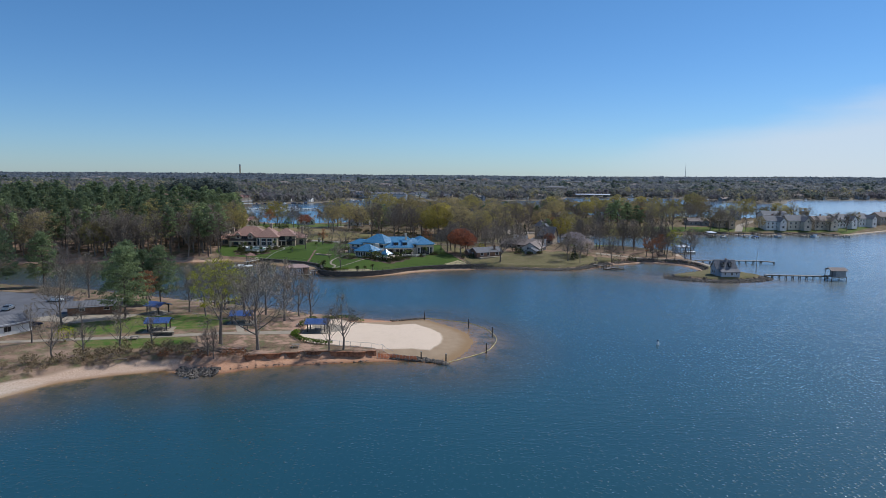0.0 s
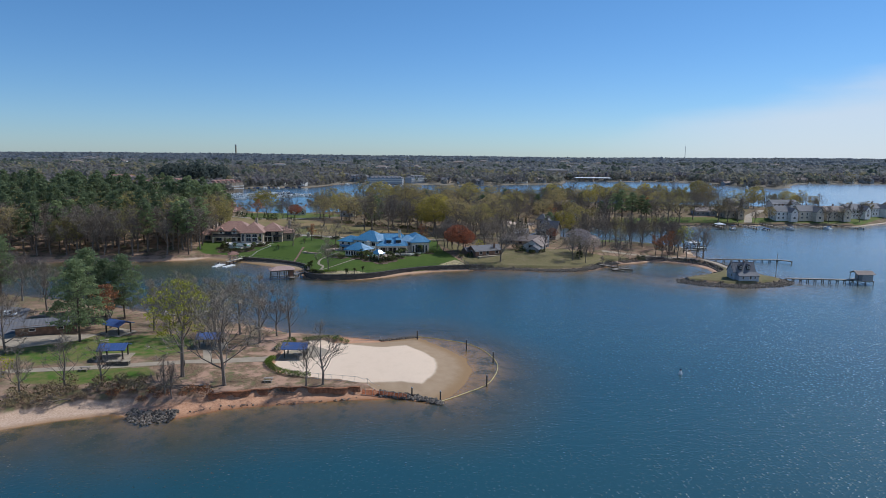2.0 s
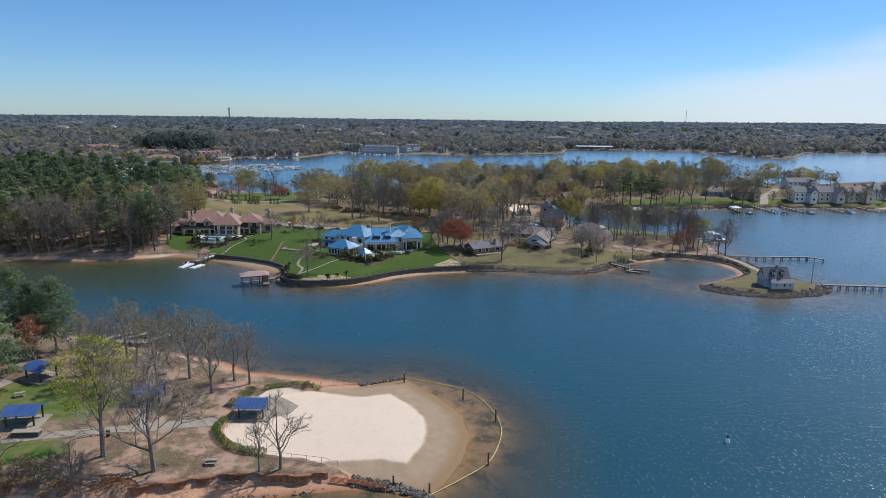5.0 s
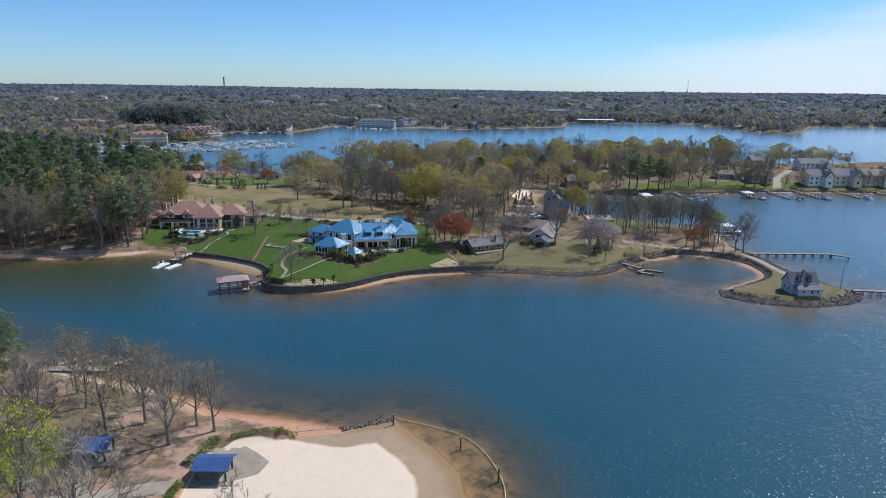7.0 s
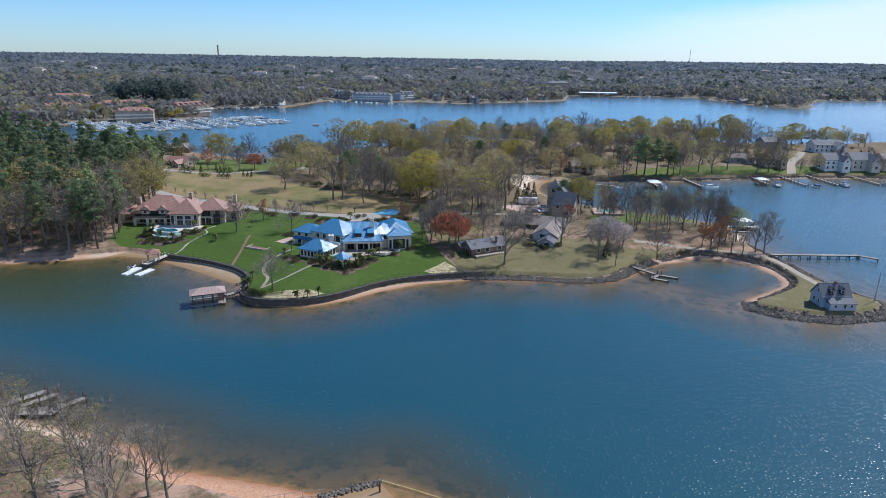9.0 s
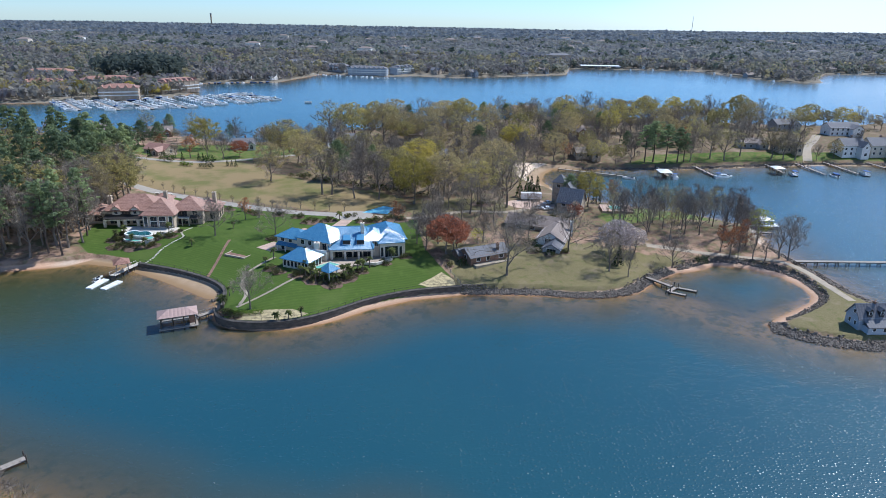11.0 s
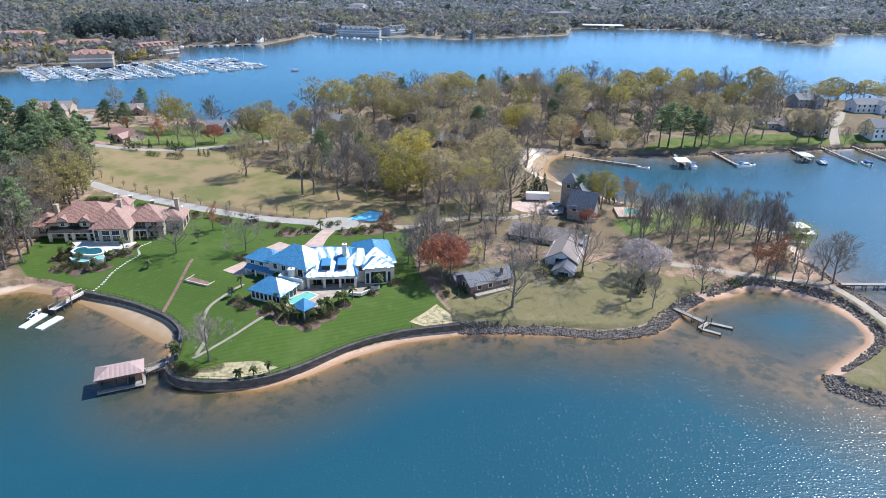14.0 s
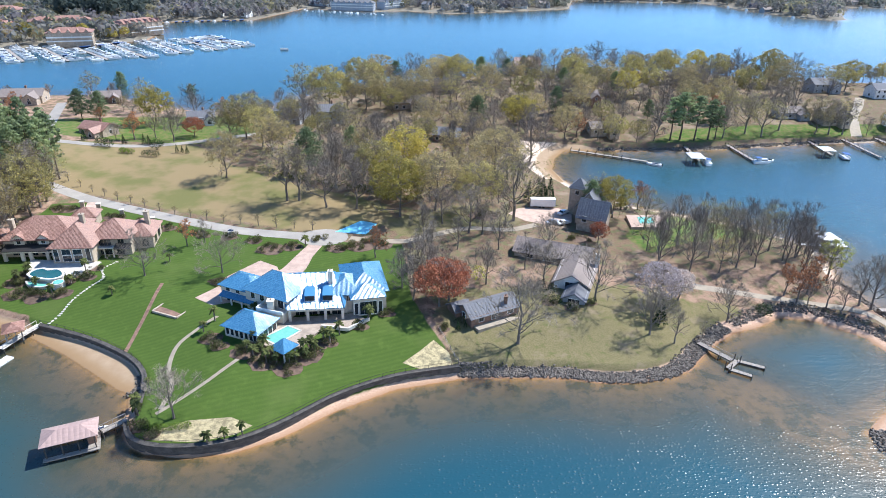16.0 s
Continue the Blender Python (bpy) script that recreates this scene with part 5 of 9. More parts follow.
pool_house = thing("pool_house", Matrix(), "cream pool house with a hipped blue tile roof", "house")
block(pool_house, -35.3, 155.2, 9.0, 7.0, -25, 3.7, 6.9, "hip", 2.9, "cream_wall", "tile_blue", 0.7,
      [("s", u, 5.5, 0.85, 1.7, 0) for u in (-3.7, -2.4, -1.1, 0.2, 1.5, 2.8, 3.9)] + [("e", u, 5.2, 1.3, 2.3, 0) for u in (-2.2, -0.6, 1.0, 2.5)] + [("w", 0, 5.4, 1.6, 1.7, 1)])
terrace = thing("terrace", Matrix(), "pale stone pool terrace with a low curved wall", "terrace", kind="structure")
part("paving", Geo().slab([(-33, 157.5), (-33.4, 151.4), (-28, 147), (-23.4, 149), (-20.2, 154.6), (-16, 156.6), (-13.6, 156), (-9.4, 160.4), (-13, 163), (-27, 161)], 2.4, 4.40), "paving", terrace)
part("low_wall", Geo().bar((-19.6, 157, 4.5), (-15.8, 156.2, 4.5), 0.5, 0.8).bar((-15.8, 156.2, 4.5), (-13.4, 155.7, 4.5), 0.5, 0.8).bar((-13.4, 155.7, 4.5), (-8.8, 160.2, 4.5), 0.5, 0.8), "stone_cap", terrace)
pool = thing("swimming_pool", Matrix(), "turquoise swimming pool beside the villa", "pool")
pr = [(-32.3, 152.1), (-28.5, 149.5), (-24, 155.2), (-27.4, 157.3)]
part("water", Geo().slab(pr, 4.3, 4.46), "pool", pool)
for a, b in zip(pr, pr[1:] + pr[:1]):
    part("coping", Geo().bar((*a, 4.46), (*b, 4.46), 0.45, 0.14), "stone_cap", pool)


def pavilion(x, y, w, d, rz, z0, eave, rise, tile, post_mat, label, cat="pavilion", name="pavilion", roof="hip", table=False, group="", pad=True, o=0.5):
    e = thing(name, pose(x, y, z0, 0, 0, rz), label, cat, group)
    for s in (roof_hip(w, d, eave, rise, o) if roof == "hip" else roof_gable(w, d, eave, rise, o)):
        part("roof", Geo().plate(s, 0.14).ribs(s) if tile == "tile_blue" else Geo().plate(s, 0.14), tile, e)
    me = Geo().box(-0.13, -0.13, -0.3, 0.13, 0.13, eave + 0.1).mesh("post", post_mat)
    for sx in (-1, 1):
        for sy in (-1, 1):
            o_ = new("post", me)
            o_.parent = e
            o_.matrix_basis = Matrix.Translation((sx * (w / 2 - 0.25), sy * (d / 2 - 0.25), 0))
    for sy in (-1, 1):
        part("beam", Geo().box(-w / 2, sy * (d / 2 - 0.25) - 0.1, eave - 0.25, w / 2, sy * (d / 2 - 0.25) + 0.1, eave + 0.02), post_mat, e)
    if pad:
        part("slab", Geo().box(-w / 2 - 0.9, -d / 2 - 0.9, -0.35, w / 2 + 0.9, d / 2 + 0.9, 0.1), "concrete", e)
    return e


pavilion(-26.0, 146.1, 3.6, 3.6, -35, 3.7, 2.7, 2.0, "tile_blue", "trim", "small garden gazebo with a pyramid blue tile roof", "gazebo", "gazebo", pad=False)

# the red-roofed villa
red = thing("villa", Matrix(), "large tan stucco villa with terracotta tile roofs", "house")
z = 4.7
m_main = block(red, -102.4, 199.6, 19, 13, 4, z, 9.6, "hip", 4.4, "warm_wall", "tile_red", 0.8, [("s", -5.8, 6.1, 3.6, 2.3, 2), ("s", -2.0, 6.1, 1.5, 2.5, 1), ("s", 1.8, 6.1, 3.6, 2.3, 2), ("s", -2.0, 8.7, 2.6, 1.1, 2)], "dark_trim")
block(red, -91.6, 195.2, 10.4, 13.4, 4, z, 9.4, "hip", 4.7, "warm_wall", "tile_red", 0.9,
      [("s", -4.2, 7.0, 1.1, 3.6, 0), ("s", -1.5, 7.9, 2.2, 1.5, 1), ("s", -1.5, 6.0, 2.2, 1.8, 1), ("s", 1.4, 7.9, 2.2, 1.5, 1), ("s", 1.4, 6.0, 2.2, 1.8, 1), ("s", 4.1, 7.0, 1.1, 3.6, 0), ("w", 4, 7, 1.4, 3.2, 1)], "trim")
m_right = block(red, -83.6, 199.4, 10.6, 10.5, 4, z, 9.6, "hip", 3.9, "warm_wall", "tile_red", 0.8, [("s", -1.8, 8.3, 3.6, 2.3, 3), ("s", 2.8, 8.3, 1.4, 2.0, 1), ("s", -1.8, 5.8, 3.6, 2.3, 3), ("s", 2.4, 5.8, 2.2, 2.2, 2), ("e", -2, 8.2, 1.2, 1.5, 1), ("e", 1.5, 5.8, 1.6, 1.8, 1)], "dark_trim")
block(red, -78.0, 203.4, 7.5, 10, 8, z, 8.2, "hip", 3.0, "warm_wall", "tile_red", 0.7, [("e", -2, 6.2, 2, 2.2, 2), ("e", 2, 6.2, 2, 2.2, 2), ("s", 1.6, 6.2, 1.6, 2.2, 1)], "dark_trim")
block(red, -115.0, 198.6, 8.5, 9, 8, z, 7.8, "hip", 2.6, "warm_wall", "tile_red", 0.7, [("s", 0, 6.2, 2.4, 1.8, 2)], "dark_trim")
for dx in (-5.2, 1.2):
    dm = m_main @ Matrix.Translation((dx, -6.0, 0))
    part("dormer", Geo().box(-1.3, -0.9, 7.6, 1.3, 3.0, 10.1).add([(-1.3, -0.9, 10.1), (1.3, -0.9, 10.1), (0, -0.9, 11.1)], [(0, 1, 2)]), "cream_wall", red, at=dm)
    for sgn in (-1, 1):
        part("dormer_roof", Geo().plate([(0, -1.2, 11.35), (sgn * 1.75, -1.2, 9.95), (sgn * 1.75, 3.2, 9.95), (0, 3.2, 11.35)], 0.16), "tile_red", red, at=dm)
    window(red, dm @ Matrix.Translation((0, -0.92, 9.2)), 1.0, 1.5, "trim", 1)
part("balcony", Geo().box(-4.0, -1.7, 6.95, 1.0, 0.2, 7.25), "stone_cap", red, at=m_right @ Matrix.Translation((0, -5.25, 0)))
part("balcony_rail", Geo().bar((-4, -1.65, 8.2), (1.0, -1.65, 8.2), 0.07).bar((-4, -1.65, 7.7), (1.0, -1.65, 7.7), 0.04).bar((1.0, -1.65, 8.2), (1.0, 0.1, 8.2), 0.07), "black_metal", red, at=m_right @ Matrix.Translation((0, -5.25, 0)))
for bx in (-3.8, -1.5, 0.8):
    part("column", Geo().tube([(bx, -1.45, 3.8), (bx, -1.45, 7.0)], [0.2, 0.18], 8), "stone_cap", red, at=m_right @ Matrix.Translation((0, -5.25, 0)))
part("porch_roof", Geo().plate([(1.2, -2.0, 7.0), (5.6, -2.0, 7.0), (5.6, 0.1, 7.9), (1.2, 0.1, 7.9)], 0.15), "dark_trim", red, at=m_right @ Matrix.Translation((0, -5.25, 0)))
part("loggia_roof", Geo().plate([(-9.0, -3.0, 7.3), (5.0, -3.0, 7.3), (5.0, 0.1, 8.3), (-9.0, 0.1, 8.3)], 0.18), "dark_trim", red, at=m_main @ Matrix.Translation((0, -6.5, 0)))
for bx in (-8.6, -4.0, -1.8, 2.6):
    part("loggia_pier", Geo().box(bx - 0.45, -2.7, 3.6, bx + 0.45, -2.1, 7.3), "cream_wall", red, at=m_main @ Matrix.Translation((0, -6.5, 0)))
part("loggia_beam", Geo().box(-9.0, -2.75, 6.7, 5.0, -2.05, 7.3), "cream_wall", red, at=m_main @ Matrix.Translation((0, -6.5, 0)))
chimney(red, -90.8, 196.6, 10, 15.6, 1.1, "warm_wall")
chimney(red, -111.0, 197.5, 8, 13.4, 1.2, "warm_wall")
chimney(red, -76.2, 203.6, 8, 13.6, 1.2, "warm_wall")
gate = thing("gatehouse", Matrix(), "small tan garden building with a terracotta pyramid roof", "garden house")
block(gate, -99.8, 215.2, 6.5, 5.5, 8, 4.9, 8.0, "hip", 2.2, "tan_wall", "tile_red", 0.7, [("s", 0, 6.7, 1.4, 1.4, 1)], "dark_trim")
for x, y in ((-107.5, 228), (-101.5, 226.4), (-92, 221.5), (-80, 215.6), (-68.5, 211)):
    p = thing("gate_pillar", at(x, y, 20), "tan stone gate pillar with a pale cap", "pillar", "gate pillars along the drive")
    part("shaft", Geo().box(-0.6, -0.6, -0.4, 0.6, 0.6, 2.0), "tan_wall", p)
    part("cap", Geo().box(-0.75, -0.75, 2.0, 0.75, 0.75, 2.25), "stone_cap", p)
deck = thing("pool_deck", Matrix(), "pale stone pool deck with curved walls", "terrace", kind="structure")
ringd = [tuple(p) for p in smooth_line([(-103.5, 190.5), (-103, 186), (-100.6, 184), (-97, 184.6), (-92.6, 184.4), (-89.6, 181.4), (-87.4, 181.6), (-85.2, 185.4), (-84.4, 189.4)], 0.9)]
part("paving", Geo().slab(ringd, 2.8, 4.62), "stone_cap", deck)
rp = thing("swimming_pool", Matrix(), "dark teal freeform pool with curved stone walls", "pool")
ringp = [(-99.9, 181.6), (-98.0, 180.0), (-95.4, 179.4), (-92.4, 179.0), (-90.6, 180.6), (-91.4, 182.8), (-93.6, 184.6), (-95.8, 184.0), (-97.6, 185.0), (-99.6, 183.8)]
Lr = smooth_line([*ringp, ringp[0]], 0.7)
part("basin", Geo().slab([tuple(p) for p in Lr[:-1]], 2.6, 4.55), "stone_cap", rp)
part("water", Geo().slab([tuple(p) for p in Lr[:-1]], 4.5, 4.74), "pool_dark", rp)
for a, b in zip(Lr[:-1], Lr[1:]):
    part("coping", Geo().bar((*a, 4.72), (*b, 4.72), 0.55, 0.32), "trim", rp)
catch = [tuple(p) for p in smooth_line([(-99.4, 179.4), (-97.2, 177.2), (-93.8, 176.6), (-92.4, 178.4), (-95.4, 178.8), (-98, 179.6), (-99.4, 179.4)], 0.7)[:-1]]
part("catch_basin", Geo().slab(catch, 2.4, 3.7), "pool", rp, "shallow pale lower basin")
for a, b in zip(catch, catch[1:] + catch[:1]):
    part("basin_wall", Geo().bar((*a, 3.5), (*b, 3.5), 0.4, 0.7), "stone_cap", rp)
spa = thing("spa_tub", Matrix.Translation((-90.0, 177.6, 3.5)), "round pale stone spa tub beside the pool", "spa")
part("basin", Geo().tube([(0, 0, -0.6), (0, 0, 1.2)], [1.5, 1.5], 18), "stone_cap", spa)
part("water", Geo().disc(0, 0, 1.27, 1.2, 18, thick=0.05), "pool", spa)

# the cottages on the dry lawn
shed = thing("cottage", Matrix(), "low dark brick cottage with a grey shingle gable roof", "house")
block(shed, 19.8, 164.4, 13.4, 7.0, 27, 3.6, 6.0, "gable", 1.9, "brick", "shingle_grey", 0.5, [("s", -4, 4.9, 1.3, 1.2, 1), ("s", -0.6, 4.8, 1.2, 1.4, 1), ("s", 4.2, 4.9, 1.6, 1.2, 1), ("w", 0, 5.0, 1.2, 1.2, 1)])
block(shed, 12.8, 165.0, 4.2, 4.4, 27, 3.6, 5.4, "gable", 1.3, "brick", "shingle_grey", 0.4)
chimney(shed, 24.0, 164.2, 5, 8.4, 0.8, "brick")
part("patio", Geo().box(-6, -5.6, 2.6, 7, -3.5, 3.62), "concrete", shed, at=pose(19.8, 164.4, 0, 0, 0, 27))
ranch = thing("ranch_house", Matrix(), "long grey-roofed ranch house with white gable trim", "house")
block(ranch, 41.6, 194.6, 21, 9.5, -22, 4.0, 6.6, "gable", 2.4, "tan_wall", "shingle_brown", 0.6, [("s", -6, 5.4, 1.8, 1.2, 1), ("s", -1, 5.4, 1.8, 1.2, 1), ("e", 0, 5.4, 1.6, 1.2, 1)])
block(ranch, 45.2, 181.6, 15, 9, 68, 3.9, 6.4, "gable", 2.6, "white_paint", "shingle_brown", 0.7, [("w", 0, 5.6, 3.2, 1.8, 2), ("s", 3, 5.2, 2.2, 1.7, 2), ("s", -2, 5.2, 2.2, 1.7, 2)])
block(ranch, 42.8, 170.8, 6, 5.5, 68, 3.6, 5.6, "gable", 1.6, "grey_wall", "shingle_grey", 0.5, [("w", 0, 4.8, 3.0, 1.2, 2), ("s", 0, 4.8, 2.6, 1.2, 2)])
chimney(ranch, 51.4, 184.6, 4, 9.6, 1.0, "white_paint")
tall = thing("lake_house", Matrix(), "tall grey stone house with steep slate roofs", "house")
block(tall, 57.6, 214.5, 8.5, 8, -28, 4.4, 9.4, "gable", 4.6, "tan_wall", "shingle_grey", 0.6, [("w", 0, 8.5, 1.5, 1.8, 1), ("s", -2, 8.5, 1.4, 1.8, 1), ("s", 2, 6, 1.4, 1.8, 1)])
block(tall, 58.8, 222, 11, 7.5, 62, 4.4, 10.6, "gable", 4.8, "tan_wall", "shingle_grey", 0.6, [("s", -3, 9, 1.4, 1.6, 1), ("s", 1.5, 9, 1.4, 1.6, 1), ("s", -1, 6.6, 1.6, 2, 1)])
block(tall, 55.6, 228.0, 5, 5, -28, 4.4, 13.4, "hip", 3.2, "tan_wall", "shingle_grey", 0.5, [("s", 0, 12, 1.2, 1.4, 1)])
lp = thing("swimming_pool", Matrix(), "small bright turquoise pool with a tan deck", "pool")
part("deck", Geo().slab([(70, 214), (82, 214), (83, 224), (71, 224)], 3.2, 5.0), "paver", lp)
part("water", Geo().slab([(73.6, 217), (78.4, 217), (79, 222), (74.2, 222)], 4.9, 5.06), "pool", lp)

# the island cottage
isle = thing("island_cottage", Matrix.Translation((115.2, 120.6, 1.6)) @ Matrix.Diagonal((0.92, 0.92, 0.82, 1)) @ Matrix.Translation((-115, -118, -1.6)), "pale grey clapboard cottage with a grey gambrel-steep roof and two dormers", "house")
block(isle, 114.6, 119.2, 9.0, 5.6, 2, 1.6, 5.6, "gable", 3.9, "pale_siding", "shingle_grey", 0.35, [("w", 0.4, 7.0, 0.8, 1.2, 0), ("w", -0.9, 3.6, 0.8, 1.3, 0), ("w", 1.4, 3.6, 0.8, 1.3, 0), ("e", 0, 3.6, 1, 1.3, 0)])
block(isle, 115.6, 115.4, 8.2, 2.6, 2, 1.6, 3.9, "gable", 0.2, "pale_siding", "shingle_grey", 0.2, [("s", -2.4, 3.0, 0.8, 0.9, 0), ("s", 0.6, 3.0, 0.8, 1.5, 0), ("s", 2.6, 3.0, 0.8, 0.9, 0)])
part("lean_to_roof", Geo().plate([(-4.3, -1.7, 3.9), (4.3, -1.7, 3.9), (4.3, 1.5, 5.5), (-4.3, 1.5, 5.5)], 0.15), "shingle_grey", isle, at=pose(115.6, 115.4, 0, 0, 0, 2))
for dx in (-1.6, 1.7):
    dm = pose(114.6, 119.2, 0, 0, 0, 2) @ Matrix.Translation((dx, -2.0, 0))
    part("dormer", Geo().box(-0.65, -0.5, 6.0, 0.65, 2.0, 7.9).add([(-0.65, -0.5, 7.9), (0.65, -0.5, 7.9), (0, -0.5, 8.7)], [(0, 1, 2)]), "dark_trim", isle, "weathered dark dormer", at=dm)
    for sgn in (-1, 1):
        part("dormer_roof", Geo().plate([(0, -0.7, 8.85), (sgn * 0.85, -0.7, 7.75), (sgn * 0.85, 2.2, 7.75), (0, 2.2, 8.85)], 0.1), "shingle_grey", isle, at=dm)
    window(isle, dm @ Matrix.Translation((0, -0.52, 7.2)), 0.7, 0.9, "trim", 0)
chimney(isle, 115.4, 119.3, 8, 9.7, 0.6, "brick")
pole = thing("utility_pole", at(129.6, 124.3), "grey wooden utility pole on the island tip", "pole")
part("shaft", Geo().tube([(0, 0, -0.5), (0.1, 0.1, 9.2)], [0.14, 0.10], 8), "wood_dock", pole)
part("bracket", Geo().bar((-0.5, 0.1, 7.6), (0.4, 0.1, 7.6), 0.08), "steel", pole)


# ---- docks and boats ----
def dock(pts, width, z, label, pile_gap=3.0, pile_up=0.0, rail=0.0, name="dock", mat="wood_dock", brace=False, group=""):
    """A timber pier: planked deck, stringers and piles that go down into the bed."""
    e = thing(name, Matrix(), label, "dock", group)
    pts = [Vector((*p, 0)) for p in pts]
    plank = {}
    for a, b in zip(pts[:-1], pts[1:]):
        d = (b - a).normalized()
        n = Vector((-d.y, d.x, 0))
        ang = math.atan2(d.y, d.x)
        L = (b - a).length
        for s in (-0.4, 0.4):
            part("stringer", Geo().bar(a + n * s * width + Vector((0, 0, z - 0.2)), b + n * s * width + Vector((0, 0, z - 0.2)), 0.12, 0.25), "dark_wood", e)
        k = int(L / (0.9 if min(a.y, b.y) < 175 else 2.4))
        if "m" not in plank:
            plank["m"] = Geo().box(-0.42, -width / 2, -0.06, 0.42, width / 2, 0.03).mesh("plank", mat)
        for i in range(k):
            o = new("plank", plank["m"])
            o.parent = e
            o.matrix_basis = Matrix.Translation(a + d * (L * (i + 0.5) / k) + Vector((0, 0, z))) @ Matrix.Rotation(ang, 4, "Z") @ Matrix.Diagonal((L / k / 0.88, 1, 1, 1))
        k = max(1, int(L / pile_gap))
        for i in range(k + 1):
            c = a + d * (L * i / k)
            for s in (-1, 1):
                p = c + n * s * (width / 2 + 0.05)
                part("piling", Geo().tube([(p.x, p.y, -3), (p.x, p.y, z + pile_up)], [0.13, 0.12], 6), "dark_wood", e)
            if brace:
                l, r = c - n * width / 2, c + n * width / 2
                part("brace", Geo().bar((l.x, l.y, 0.1), (r.x, r.y, z - 0.3), 0.1).bar((r.x, r.y, 0.1), (l.x, l.y, z - 0.3), 0.1), "dark_wood", e)
        if rail:
            for s in (-1, 1):
                q = n * s * width / 2
                part("handrail", Geo().bar(a + q + Vector((0, 0, z + rail)), b + q + Vector((0, 0, z + rail)), 0.09), mat, e)
                for i in range(k + 1):
                    c = a + d * (L * i / k) + q
                    part("baluster", Geo().bar((c.x, c.y, z), (c.x, c.y, z + rail), 0.09), mat, e)
    return e


dock([(122.6, 169.7), (154, 169.4), (158.4, 165.4)], 1.5, 1.4, "long weathered timber pier on dark braced piles", 3.2, 0.0, 0.0, "pier", brace=True)
dock([(133.3, 123.6), (157.6, 121.4)], 1.5, 1.5, "long weathered timber pier to a stilted boathouse", 2.6, 0.0, 0.0, "pier", brace=True)
stilt = thing("boathouse", Matrix.Translation((160.6, 120.6, 0)), "small weathered boathouse on stilts at the pier's end", "boathouse")
part("deck", Geo().box(-3.2, -2.6, 1.4, 3.2, 2.6, 1.65), "wood_dock", stilt)
part("wall", Geo().box(-1.2, -2.2, 1.65, 2.8, 2.2, 4.2), "grey_wall", stilt)
for s in roof_gable(6.4, 5.0, 4.2, 1.0, 0.3):
    part("roof", Geo().plate(s, 0.12), "shingle_brown", stilt)
for sx in (-3, 0, 3):
    for sy in (-2.4, 2.4):
        part("piling", Geo().tube([(sx, sy, -3), (sx, sy, 4.2 if sx < 0 else 1.5)], [0.15, 0.13], 6), "dark_wood", stilt)
    part("brace", Geo().bar((sx, -2.4, 0.1), (sx, 2.4, 1.3), 0.12).bar((sx, 2.4, 0.1), (sx, -2.4, 1.3), 0.12), "dark_wood", stilt)

# the roofed boat dock at the villa's point
bh = thing("boathouse", pose(-60.6, 122.8, 0, 0, 0, 22), "open boat dock under a faded pink hipped shingle roof", "boathouse")
for s in roof_hip(8.6, 4.6, 3.6, 1.2, 0.45):
    part("roof", Geo().plate(s, 0.16), "shingle_pink", bh)
for sx in (-4, -1.3, 1.3, 4):
    for sy in (-2.3, 2.3):
        part("piling", Geo().tube([(sx, sy, -3), (sx, sy, 3.55)], [0.14, 0.12], 6), "dark_wood", bh)
for sy in (-2.3, 2.3):
    part("beam", Geo().box(-4.2, sy - 0.12, 3.2, 4.2, sy + 0.12, 3.5), "dark_wood", bh)
part("deck", Geo().box(-4.6, -3.0, 0.45, 4.6, -2.0, 0.65).box(2.6, -2.0, 0.45, 4.6, 2.6, 0.65).box(-4.6, 2.0, 0.45, 2.6, 2.8, 0.65), "wood_dock", bh)
part("back_wall", Geo().box(2.6, -1.0, 0.65, 4.0, 2.0, 2.9), "brick", bh)
dock([(-56.6, 125.6), (-53.2, 129.0)], 1.4, 1.3, "sloping timber gangway with rails to the boat dock", 2.4, 0.0, 0.9, "gangway")


def boat(x, y, rz, L, kind, group, z=0.0):
    words = {"runabout": "white runabout with a dark windscreen, moored", "cruiser": "white cabin cruiser moored at its dock", "pontoon": "white pontoon boat with a canopy", "sail": "white sailboat with a bare mast", "cover": "small boat under a blue cover"}
    e = thing({"sail": "sailboat", "pontoon": "pontoon_boat"}.get(kind, "motor_boat"), pose(x, y, z, 0, 0, rz), words[kind], "boat", group)
    for pn, me in (BOATS[kind] if y < 480 else BOATS[kind][:3]):
        o = new(pn, me)
        o.parent = e
    e.scale = (L / 6, L / 6, L / 6)
    return e


def hull_geo(L, B, D):
    g = Geo()
    rows = []
    for s in np.linspace(0, 1, 7):
        x = -L / 2 + L * s
        b = B / 2 * (1 - max(0, (s - 0.45) / 0.55) ** 2.2) + 0.02
        rows.append([(x, -b, D), (x, -b * 0.75, -0.05), (x, 0, -0.25), (x, b * 0.75, -0.05), (x, b, D)])
    n = len(rows)
    vs = [p for r in rows for p in r]
    fs = [(5 * i + j, 5 * i + j + 1, 5 * i + j + 6, 5 * i + j + 5) for i in range(n - 1) for j in range(4)]
    fs = [f[::-1] for f in fs] + [(0, 4, 3, 2, 1)] + [(5 * i, 5 * i + 4, 5 * i + 9, 5 * i + 5)[::-1] for i in range(n - 1)]
    return g.add(vs, fs)


